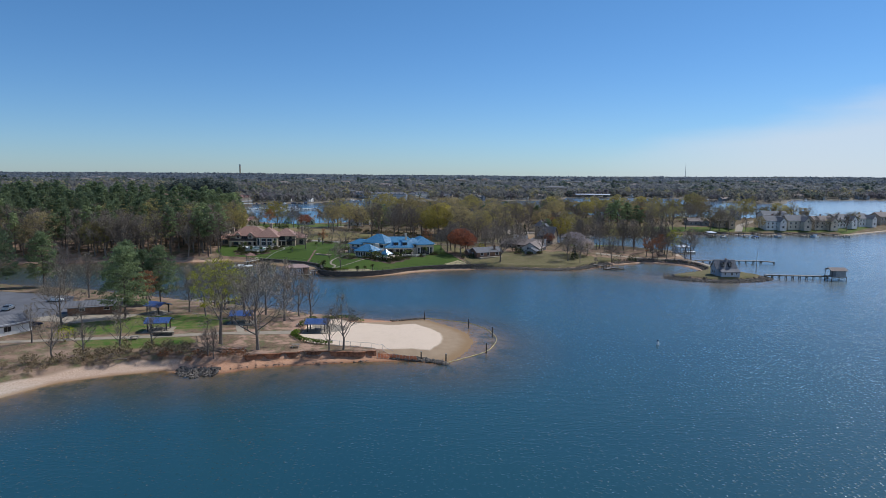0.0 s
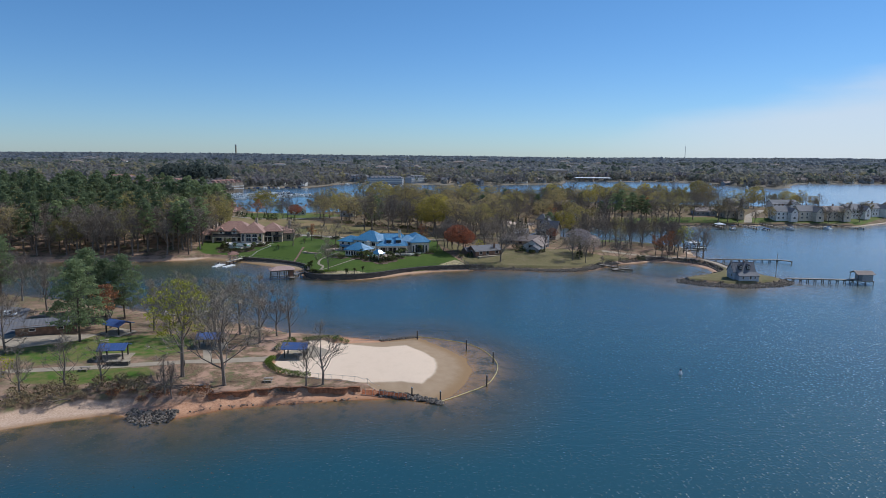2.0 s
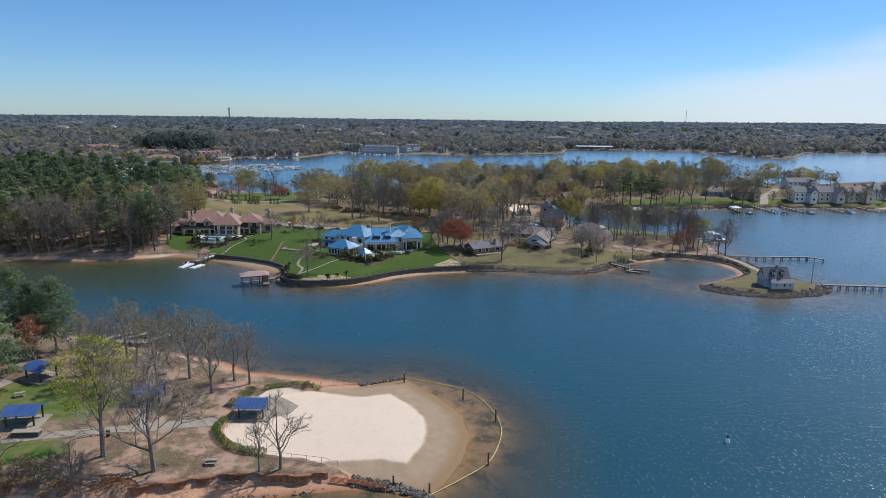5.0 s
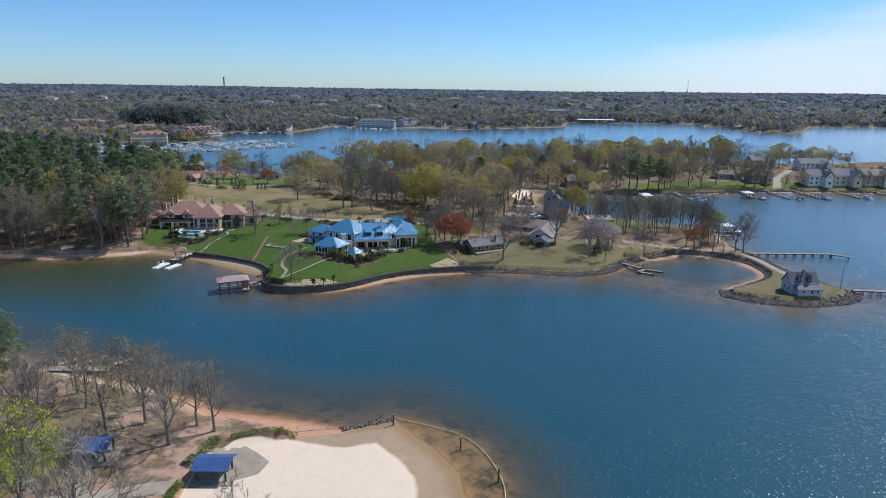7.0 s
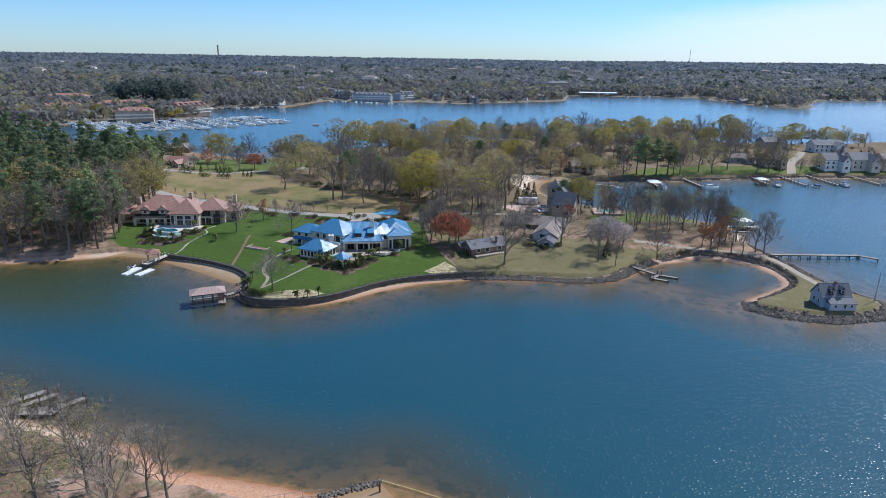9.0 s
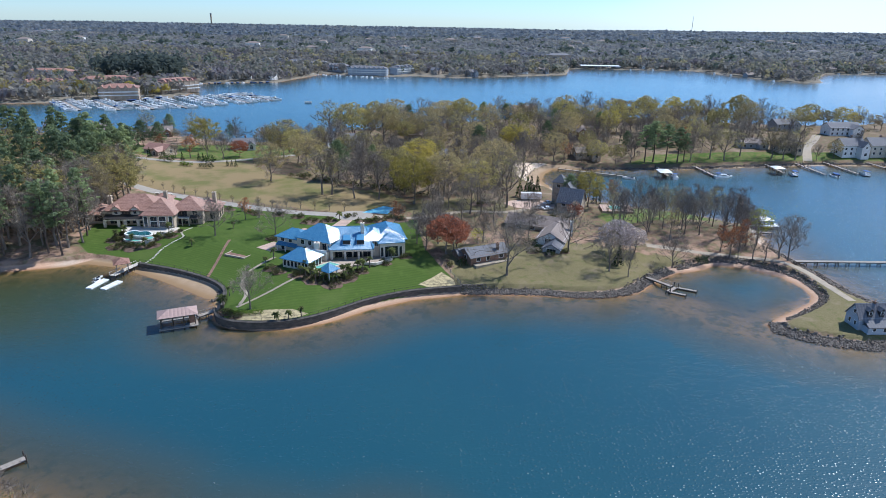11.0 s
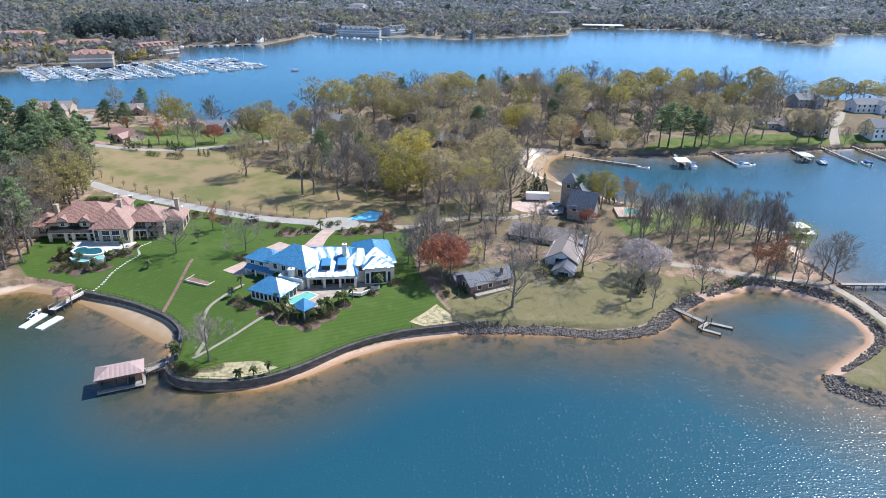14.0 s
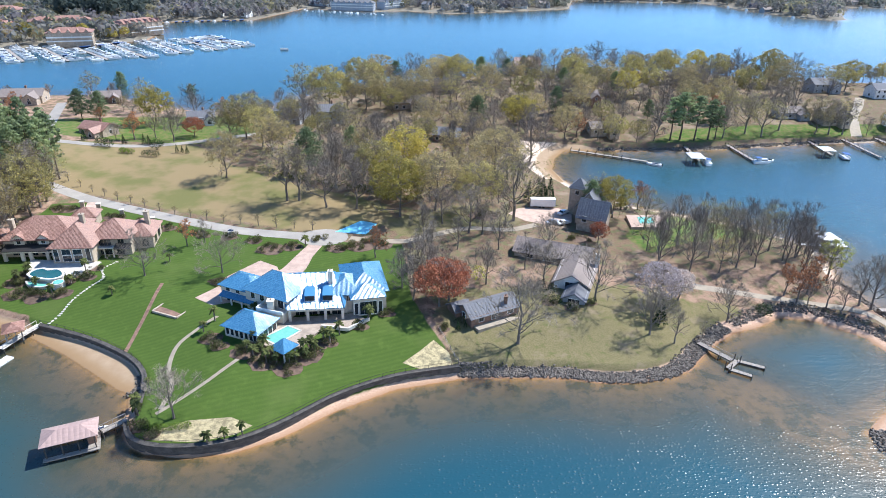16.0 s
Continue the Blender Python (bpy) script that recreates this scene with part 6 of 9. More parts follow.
BOATS = {}
BOATS["runabout"] = [("hull", hull_geo(6, 2.3, 0.75).mesh("hull", "hull")), ("cockpit", Geo().box(-2.2, -0.8, 0.72, 0.6, 0.8, 0.80).mesh("cockpit", "dark_gel")), ("windscreen", Geo().bar((0.6, -0.85, 1.0), (0.6, 0.85, 1.0), 0.1, 0.5).mesh("windscreen", "glass")),
                     ("motor", Geo().box(-3.4, -0.25, 0.2, -2.9, 0.25, 1.1).mesh("motor", "black_metal"))]
BOATS["cruiser"] = [("hull", hull_geo(6, 2.1, 0.9).mesh("hull", "hull")), ("cabin", Geo().box(-0.9, -0.75, 0.9, 1.5, 0.75, 1.5).box(-1.6, -0.7, 0.9, -0.9, 0.7, 1.9).mesh("cabin", "hull")), ("window", Geo().box(-0.7, -0.77, 1.1, 1.4, 0.77, 1.35).mesh("window", "glass")),
                    ("canopy", Geo().box(-2.4, -0.8, 1.9, -0.6, 0.8, 2.0).mesh("canopy", "canvas_blue"))]
BOATS["pontoon"] = [("float", Geo().tube([(-2.9, -0.9, 0.15), (2.6, -0.9, 0.15), (3.0, -0.9, 0.3)], [0.3, 0.3, 0.05], 8).tube([(-2.9, 0.9, 0.15), (2.6, 0.9, 0.15), (3.0, 0.9, 0.3)], [0.3, 0.3, 0.05], 8).mesh("float", "steel")),
                    ("deck", Geo().box(-2.9, -1.2, 0.45, 2.8, 1.2, 0.55).mesh("deck", "hull")), ("rail", Geo().box(-2.8, -1.2, 0.55, 2.7, -1.1, 1.2).box(-2.8, 1.1, 0.55, 2.7, 1.2, 1.2).mesh("rail", "hull")),
                    ("canopy", Geo().box(-2.6, -1.1, 2.2, 0.2, 1.1, 2.3).mesh("canopy", "canvas_blue")), ("canopy_frame", Geo().bar((-2.4, -1.1, 0.6), (-1.2, -1.1, 2.2), 0.05).bar((-2.4, 1.1, 0.6), (-1.2, 1.1, 2.2), 0.05).bar((0, -1.1, 0.6), (-1.2, -1.1, 2.2), 0.05).bar((0, 1.1, 0.6), (-1.2, 1.1, 2.2), 0.05).mesh("canopy_frame", "steel"))]
BOATS["sail"] = [("hull", hull_geo(6, 1.8, 0.7).mesh("hull", "hull")), ("cabin", Geo().box(-0.6, -0.55, 0.7, 1.3, 0.55, 1.0).mesh("cabin", "hull")), ("mast", Geo().tube([(0.5, 0, 0.6), (0.5, 0, 8.0)], [0.06, 0.04], 6).mesh("mast", "steel")),
                 ("boom", Geo().tube([(0.5, 0, 1.5), (-2.2, 0, 1.5)], [0.12, 0.1], 6).mesh("boom", "canvas_blue"))]
BOATS["cover"] = [("hull", hull_geo(6, 2.2, 0.7).mesh("hull", "dark_gel")), ("cover", hull_geo(5.7, 2.1, 0.95).mesh("cover", "canvas_blue"))]

# the left pier with its gazebo and floats
dock([(-87.6, 162.6), (-89.6, 157.6), (-91.0, 152.6)], 1.8, 1.3, "timber pier with rails from the cove wall", 2.5, 0.0, 0.9, "pier", "stone_cap")
pavilion(-90.2, 157.4, 4.0, 3.6, -62, 1.3, 2.6, 1.3, "tile_red", "wood_dock", "square pier gazebo with a terracotta tile roof", "gazebo", "gazebo", pad=False)
for x0, y0, x1, y1 in ((-94.6, 145.4, -92.9, 152.6), (-90.4, 145.0, -88.2, 151.2)):
    f = thing("floating_dock", Matrix(), "white floating drive-on dock by the pier", "floating dock", "white floating docks")
    d = Vector((x1 - x0, y1 - y0, 0)).normalized()
    L = math.hypot(x1 - x0, y1 - y0)
    for i in range(4):
        c = Vector((x0, y0, 0.2)) + d * L * (i + 0.5) / 4
        part("float", Geo().box(-L / 8 + 0.05, -1.0, -0.35, L / 8 - 0.05, 1.0, 0.12), "white_float", f, at=Matrix.Translation(c) @ Matrix.Rotation(math.atan2(d.y, d.x), 4, "Z"))
boat(-94.6, 150.6, 78, 3.0, "runabout", "boats of the cove", 0.35)
boat(-95.6, 153.4, 70, 3.0, "runabout", "boats of the cove", 0.1)
boat(-57.4, 127.2, 25, 4.2, "runabout", "boats of the cove", 0.0)
# the small lagoon dock
dock([(69.2, 155.4), (74.2, 148.4)], 1.2, 1.0, "dark timber gangway with rails over the stones", 2.4, 0.0, 0.9, "gangway")
dock([(72.4, 146.0), (75.8, 149.0)], 1.2, 0.45, "grey U-shaped floating dock", 3.0, 1.6, 0)
dock([(72.6, 145.8), (76.6, 143.2)], 1.0, 0.45, "finger of the grey floating dock", 4.0, 0.2, 0)
dock([(75.9, 148.9), (80.9, 146.2)], 1.0, 0.45, "finger of the grey floating dock", 4.0, 0.2, 0)
# the park's boat docks
dock([(-96, 62.5), (-84, 64.5), (-70.2, 64.6)], 2.6, 0.6, "pale broad timber boat dock of the park", 4.0, 0.4, 0)
dock([(-82.6, 66.0), (-79.6, 69.2), (-76.6, 72.4)], 1.6, 0.6, "pale finger of the park dock", 3.5, 1.2, 0)
dock([(-71.4, 65.4), (-67.4, 69.6)], 1.4, 0.6, "pale finger of the park dock", 3.5, 1.2, 0)
dock([(-78.6, 66.0), (-73.6, 71.4)], 1.4, 0.6, "pale finger of the park dock", 3.5, 1.2, 0)
# bay docks
for pts, kind, bx, by, rz in ((((71, 310), (101.7, 294.0)), "runabout", 103.5, 291.8, 150), (((126.4, 317), (124.6, 296)), "cruiser", 127.6, 295, 85), (((148, 321), (149.6, 296)), "cruiser", 153, 296, 5),
                              (((191.4, 328), (190.4, 306)), "pontoon", 194.6, 304, 80), (((210.6, 332), (211, 303)), "runabout", 215, 302, 95), (((229, 335), (230.4, 306)), "pontoon", 234, 306, 85),
                              (((255, 336), (256.4, 308)), "cruiser", 260, 308, 92), (((280, 334), (281.4, 310)), "runabout", 285, 311, 85)):
    dock(list(pts), 1.6, 0.9, "grey timber house dock on the bay", 3.6, 1.0, 0.0, "dock", group="house docks on the bay")
    boat(bx, by, rz, {"cruiser": 8, "runabout": 6.5, "pontoon": 7}[kind], kind, "boats on the bay")
boat(218.5, 306, 80, 6, "cover", "boats on the bay")
boat(157, 298, 20, 6, "runabout", "boats on the bay")
pavilion(122.6, 295.4, 5.4, 7.4, -4, 0.2, 3.2, 1.0, "metal_white", "wood_dock", "white-roofed covered boat lift on piles", "boat lift", "boat_lift", pad=False, group="covered boat lifts")
pavilion(187.6, 307.4, 4.8, 6.0, -4, 0.2, 3.2, 0.9, "metal_white", "wood_dock", "white-roofed covered boat lift on piles", "boat lift", "boat_lift", pad=False, group="covered boat lifts")
pavilion(131.6, 210.6, 5.2, 4.6, 4, 0.3, 3.4, 1.0, "metal_white", "wood_dock", "white-roofed boat lift by the grove", "boat lift", "boat_lift", pad=False, group="covered boat lifts")
dock([(112, 210.6), (128, 210.2), (138, 209.6)], 2.2, 1.0, "white-painted dock by the grove", 3.6, 0.3, 0, "dock", "white_paint")
dock([(119, 202.0), (130.6, 201.4)], 1.6, 1.0, "grey timber dock by the grove", 3.0, 0.3, 0)
boat(136, 212.4, 10, 7, "runabout", "boats on the bay")

# ---- the park ----
def picnic_table(x, y, rz):
    e = thing("picnic_table", at(x, y, rz), "weathered wooden picnic table on the grass", "table", "picnic tables of the park")
    part("tabletop", Geo().box(-0.9, -0.38, 0.70, 0.9, 0.38, 0.76), "wood_dock", e)
    for s in (-1, 1):
        part("bench", Geo().box(-0.9, s * 0.72 - 0.14, 0.42, 0.9, s * 0.72 + 0.14, 0.47), "wood_dock", e)
    for s in (-0.65, 0.65):
        part("leg", Geo().bar((s, -0.75, 0.0), (s, 0.3, 0.72), 0.09).bar((s, 0.75, 0.0), (s, -0.3, 0.72), 0.09).bar((s, -0.8, 0.4), (s, 0.8, 0.4), 0.09), "wood_dock", e)


for x, y, rz in ((-33.2, 24.0, 0), (-71.2, 17.2, 8), (-80.2, 37.0, -25), (-53.6, 27.0, 4)):
    e = pavilion(x, y, 4.9, 3.9, rz, ground(x, y) + 0.06, 2.5, 0.75, "metal_blue", "dark_wood", "open picnic shelter with a blue metal gable roof", "shelter", "picnic_shelter", "gable", group="blue picnic shelters")
    for s in range(-4, 5):
        for sy in (-1, 1):
            part("seam", Geo().bar((s * 0.68, sy * 2.42, 2.36), (s * 0.68, 0, 3.28), 0.05, 0.06), "metal_blue", e)
    picnic_table(x + 0.2, y - 0.3, rz + 4)
for x, y, rz in ((-34.6, 5.6, 5), (-46, 1.4, 10), (-73.5, 9.4, 5), (-79, 28, 30), (-38.4, 26.8, 70), (-56.8, 40.5, 20), (-63, 46, 60)):
    picnic_table(x, y, rz)
pit = thing("stone_wall", at(-68.2, 12.8, 4), "low dark block wall beside the footpath", "wall")
part("wall_body", Geo().box(-2.2, -0.6, -0.3, 2.2, 0.6, 0.8), "wall_block", pit)
part("cap", Geo().box(-2.3, -0.7, 0.8, 2.3, 0.7, 0.92), "concrete", pit)
rest = thing("restroom_building", Matrix(), "low brown brick restroom with a dark shingle roof", "building")
block(rest, -97.8, 37.5, 13, 6, 22, 2.6, 5.2, "gable", 1.1, "brick", "shingle_grey", 0.6, [("s", -3, 4.2, 1.2, 0.6, 1), ("s", 3, 4.2, 1.2, 0.6, 1)])
hut = thing("park_building", Matrix(), "low building with a pale grey roof by the car park", "building")
block(hut, -109, 14, 11, 9, 60, 2.6, 5.2, "gable", 1.4, "white_paint", "shingle_grey", 0.6, [("s", 0, 4, 1.6, 1.2, 1), ("e", 0, 4, 1.6, 1.2, 1)])


def car(x, y, rz, mat, label):
    e = thing("car", at(x, y, rz, 0.05), label, "car", "parked cars")
    g = Geo()
    prof = [(-2.25, 0.35), (-2.2, 0.85), (-1.5, 0.95), (-0.9, 1.42), (0.5, 1.45), (1.2, 0.98), (2.1, 0.82), (2.25, 0.4)]
    n = len(prof)
    vs = [(px, -0.88 if pz < 1.2 else -0.68, pz) for px, pz in prof] + [(px, 0.88 if pz < 1.2 else 0.68, pz) for px, pz in prof]
    g.add(vs, [tuple(range(n)), tuple(range(2 * n - 1, n - 1, -1))] + [(i, n + i, n + (i + 1) % n, (i + 1) % n) for i in range(n)])
    part("body", g, mat, e)
    part("windows", Geo().add([(-1.25, -0.84, 1.02), (0.95, -0.84, 1.02), (0.45, -0.72, 1.38), (-0.85, -0.72, 1.38)], [(0, 1, 2, 3)]).add([(-1.25, 0.84, 1.02), (0.95, 0.84, 1.02), (0.45, 0.72, 1.38), (-0.85, 0.72, 1.38)], [(3, 2, 1, 0)])
         .add([(0.58, -0.66, 1.42), (0.58, 0.66, 1.42), (1.2, 0.8, 1.02), (1.2, -0.8, 1.02)], [(3, 2, 1, 0)]).add([(-0.96, -0.66, 1.42), (-0.96, 0.66, 1.42), (-1.5, 0.8, 0.99), (-1.5, -0.8, 0.99)], [(0, 1, 2, 3)]), "glass", e)
    for wx in (-1.4, 1.4):
        for wy in (-0.82, 0.82):
            part("wheel", Geo().tube([(wx, wy - 0.1, 0.33), (wx, wy + 0.1, 0.33)], [0.33, 0.33], 12), "black_metal", e)


car(-118, 52, 10, "hull", "white car parked in the car park")
car(-104.5, 20, 70, "dark_gel", "dark car parked by the low building")
car(-124, 40, 100, "steel", "silver car parked in the car park")
car(45.4, 217.4, 20, "steel", "silver car on the gravel court")
car(49, 217.0, 25, "hull", "white car on the gravel court")
car(50.6, 226, 40, "hull", "white car beside the tall stone house")
trailer = thing("box_trailer", at(44.6, 232, -2), "long white enclosed box trailer on the gravel court", "trailer")
part("body", Geo().box(-4.2, -1.2, 0.7, 4.2, 1.2, 3.2), "hull", trailer)
for wx in (-1.0, 0.2):
    for wy in (-1.15, 1.15):
        part("wheel", Geo().tube([(wx, wy - 0.12, 0.4), (wx, wy + 0.12, 0.4)], [0.4, 0.4], 12), "black_metal", trailer)
part("hitch", Geo().bar((4.2, 0, 0.7), (5.4, 0, 0.6), 0.14), "black_metal", trailer)
cart = thing("golf_cart", at(-53.5, 206.8, -20), "small dark utility cart by the drive", "cart")
part("body", Geo().box(-1.1, -0.6, 0.3, 1.1, 0.6, 0.9), "black_metal", cart)
part("roof", Geo().box(-0.9, -0.6, 1.75, 0.6, 0.6, 1.82), "dark_gel", cart)
part("frame", Geo().bar((-0.8, -0.5, 0.9), (-0.8, -0.5, 1.75), 0.06).bar((-0.8, 0.5, 0.9), (-0.8, 0.5, 1.75), 0.06).bar((0.6, -0.5, 0.9), (0.5, -0.5, 1.75), 0.06).bar((0.6, 0.5, 0.9), (0.5, 0.5, 1.75), 0.06), "steel", cart)

# the undercut edge of the clay bank
M["clay_bank"] = plain("cut_clay_bank", (0.25, 0.115, 0.06), 0.95, 0.45, 0.9, bump=0.05, grain=5)
rim = smooth_line([(-44.4, -1.1), (-36.8, 0.9), (-29.7, 2.9), (-20.8, 2.4), (-15.9, 3.5)], 0.5)
scarp = Geo()
cut = random.Random(61)
rows = []
for i, p in enumerate(rim):
    d = rim[min(i + 1, len(rim) - 1)] - rim[max(i - 1, 0)]
    out = Vector((d[1], -d[0])).normalized()
    w = 0.25 * math.sin(i * 0.7) + cut.uniform(-0.12, 0.12)
    zt = ground(p[0] - out.x * 1.2, p[1] - out.y * 1.2)
    rows.append([(p[0] + out.x * (a + w), p[1] + out.y * (a + w), zt + b) for a, b in ((-1.0, -0.15), (0.1, 0.0), (0.16, -0.1), (-0.08, -0.3), (0.02, -0.55 + cut.uniform(-0.1, 0.1)), (0.2, -1.1))])
for a, b in zip(rows[:-1], rows[1:]):
    for j in range(5):
        scarp.add([a[j], b[j], b[j + 1], a[j + 1]], [(0, 1, 2, 3)])
single("clay_bank", scarp, "clay_bank", Matrix(), "undercut red clay bank with a sod edge", "bank", kind="structure")

bin_ = thing("litter_bin", at(-54.5, 12.8, 20), "dark litter bin beside the concrete footpath", "bin")
part("body", Geo().tube([(0, 0, 0), (0, 0, 0.12), (0, 0, 0.95)], [0.27, 0.3, 0.32], 12), "black_metal", bin_)
part("lid", Geo().tube([(0, 0, 0.95), (0, 0, 1.05), (0, 0, 1.16)], [0.35, 0.33, 0.12], 12), "dark_trim", bin_)

# swimming beach: posts, float line, fence, orange net
for x, y, h in ((6.42, 33.8, 2.6), (12.2, 24.4, 2.6), (-5.9, 41.6, 2.6), (9.6, 8.9, 2.4), (0, 0, 2.2), (-5.6, 2.4, 2.0)):
    e = thing("swim_post", Matrix.Translation((x, y, 0)), "dark timber post at the swimming beach", "post", "posts round the swimming beach")
    part("shaft", Geo().tube([(0, 0, -1.5), (0, 0, h - 0.2)], [0.16, 0.15], 8), "dark_wood", e)
    part("cap", Geo().tube([(0, 0, h - 0.2), (0, 0, h)], [0.17, 0.1], 8), "steel", e)
line = thing("float_line", Matrix(), "yellow float line round the swimming area", "float line")
Lf = smooth_line([(0.0, -0.2), (5, 4.4), (9.5, 9.2), (12, 15.6), (13, 22), (12.2, 28), (10, 34), (6.6, 38.6), (0.7, 41.8), (-5.8, 44.6)], 0.8)
for i, (a, b) in enumerate(zip(Lf[:-1], Lf[1:])):
    part("float", Geo().tube([(*a, 0.06), (*(a + (b - a) * 0.96), 0.06)], [0.075, 0.075], 6), "rope_buoy", line)
rail_fence("beach_fence", smooth_line([(-27.4, 8.0), (-22.2, 6.8), (-16.5, 5.6), (-12, 4.2)], 0.8), lambda p: ground(p[0], p[1]), "grey chain-link fence at the beach edge", 2.2, 1.2, "steel", (0.05, 1.15))
rail_fence("beach_fence", smooth_line([(-23.3, 38.6), (-18.9, 40), (-14.5, 41)], 0.8), lambda p: ground(p[0], p[1]), "grey chain-link fence behind the beach", 2.2, 1.2, "steel", (0.05, 1.15))
net = thing("safety_net", Matrix(), "orange plastic safety netting on short stakes", "barrier")
Ln = smooth_line([(-15.5, 3.0), (-12, 2.4), (-9, 1.7), (-6.6, 1.2)], 0.7)
for a, b in zip(Ln[:-1], Ln[1:]):
    za, zb = ground(*a), ground(*b)
    g = Geo()
    for k in range(5):
        g.bar((*a, za + 0.15 + 0.2 * k), (*b, zb + 0.15 + 0.2 * k), 0.03, 0.13)
    part("net", g, "orange_net", net)
    part("stake", Geo().bar((*a, za - 0.2), (*a, za + 1.1), 0.06), "steel", net)
buoy = thing("marker_buoy", Matrix.Translation((52.7, 16.65, 0)), "white and dark channel marker buoy on the water", "buoy")
part("can", Geo().tube([(0, 0, -0.5), (0, 0, 0.2), (0, 0, 0.9)], [0.42, 0.42, 0.22], 12), "hull", buoy)
part("topmark", Geo().tube([(0, 0, 0.9), (0, 0, 1.25)], [0.22, 0.2], 10), "dark_gel", buoy)
pond = patch("pond_cover", [(-23.0, 209.1), (-15.7, 217.3), (-10.5, 215.2), (-13.4, 207.6)], "pool_bright", "bright blue pool cover in the lawn", "pool cover", 0.08)


# ---- houses of the neighbourhood, and over the lake ----
def plain_house(x, y, w, d, rz, h, rise, wall, tile, label, group, roof="gable", wing=True, zg=None, far=0):
    e = thing("house", Matrix(), label, "house", group)
    z = (ground(x, y) if zg is None else zg) + 0.1
    n = max(2, int(w / 3.4)) if not far else (3 if far == 1 else 2)
    wins = [("s", -w / 2 + w * (i + 0.5) / n, z + (1.5 if lv == 0 else 4.2), 1.2 if not far else 2.2, 1.4, 0 if far else 1) for i in range(n) for lv in range(2 if h > 4.5 and far < 2 else 1)] + ([] if far else [("w", 0, z + 1.6, 1.3, 1.4, 1), ("e", 0, z + 1.6, 1.3, 1.4, 1)])
    block(e, x, y, w, d, rz, z, z + h, roof, rise, wall, tile, 0.5, wins)
    if wing:
        c, s = math.cos(radians(rz)), math.sin(radians(rz))
        ox, oy = w * 0.28, -d * 0.55
        block(e, x + ox * c - oy * s, y + ox * s + oy * c, d * 0.8, w * 0.36, rz + 90, z, z + h - 0.3, "gable", rise * 0.8, wall, tile, 0.4, [("w", 0, z + 1.7, 1.6, 1.5, 1), ("w", 0, z + h - 0.8, 1.0, 1.0, 0)])
    chimney(e, x + 1, y + 1, z + h, z + h + rise + 0.9, 0.8, "brick")


G = "houses on the bay"
for a in ((214, 352, 13, 9, 8, 5, 3.0, "tan_wall", "shingle_brown", "tan lake house with a brown roof"), (250, 348, 14, 10, 6, 6.4, 3.6, "white_paint", "shingle_grey", "white gabled lake house"),
          (268, 349, 16, 11, 5, 6.4, 3.6, "cream_wall", "shingle_grey", "large cream gabled lake house"), (288, 350, 16, 11, 10, 6.2, 3.4, "cream_wall", "shingle_brown", "cream gabled lake house"),
          (312, 366, 18, 11, 25, 6.2, 3.8, "white_paint", "shingle_grey", "white gabled lake house with dark windows"), (340, 384, 16, 11, 28, 6.2, 3.4, "white_paint", "shingle_grey", "white two-storey lake house"),
          (198, 362, 15, 9, 3, 3.4, 2.2, "grey_wall", "shingle_brown", "low grey house among trees"), (370, 402, 16, 11, 25, 6.2, 3.4, "tan_wall", "shingle_brown", "tan two-storey lake house")):
    plain_house(*a, G)
G = "houses among the trees"
for a in ((-138, 309, 13, 9, -20, 3.2, 2.2, "tan_wall", "tile_red", "small tan house with a terracotta roof"), (-208, 378, 20, 12, 10, 4, 3, "tan_wall", "shingle_brown", "large tan house with a brown roof"),
          (-103, 338, 12, 9, 20, 3.4, 2.4, "white_paint", "shingle_grey", "white cottage with a grey roof"), (-60, 343, 15, 10, -10, 5.5, 3, "grey_wall", "shingle_grey", "blue-grey house with a grey roof"),
          (-42, 344, 12, 9, 12, 5.2, 2.6, "grey_wall", "shingle_grey", "grey two-storey house in the trees"), (-64, 326, 10, 8, 0, 3, 2, "white_paint", "shingle_grey", "white cottage in the trees"),
          (-5, 371, 15, 9, 8, 4, 2.6, "tan_wall", "shingle_brown", "tan house under bare trees"), (15, 312, 12, 9, -12, 3.4, 2.4, "brick", "shingle_grey", "brown brick house under bare trees"),
          (78, 498, 18, 12, 0, 6.5, 4.2, "white_paint", "shingle_pink", "white villa with a pink tile roof by the far shore"), (90, 331, 13, 9, 4, 3.2, 2.2, "tan_wall", "shingle_brown", "low brown house above the bay beach"),
          (252, 428, 16, 10, 10, 5.5, 3, "grey_wall", "shingle_grey", "dark-roofed house behind the bay trees"), (284, 412, 22, 10, 5, 5.5, 3, "white_paint", "shingle_grey", "long white house behind the bay"),
          (-168, 384, 14, 9, 20, 3.6, 2.4, "brick", "shingle_brown", "brown house by the side street"), (92, 382, 15, 9, 10, 5.6, 2.6, "brick", "shingle_brown", "brown brick house hidden in the wood")):
    plain_house(*a, G)
plain_house(-150, 271, 9, 7, 10, 3.2, 2, "tan_wall", "shingle_brown", "small tan house at the forest edge", G)

G = "red-roofed condominiums by the marina"


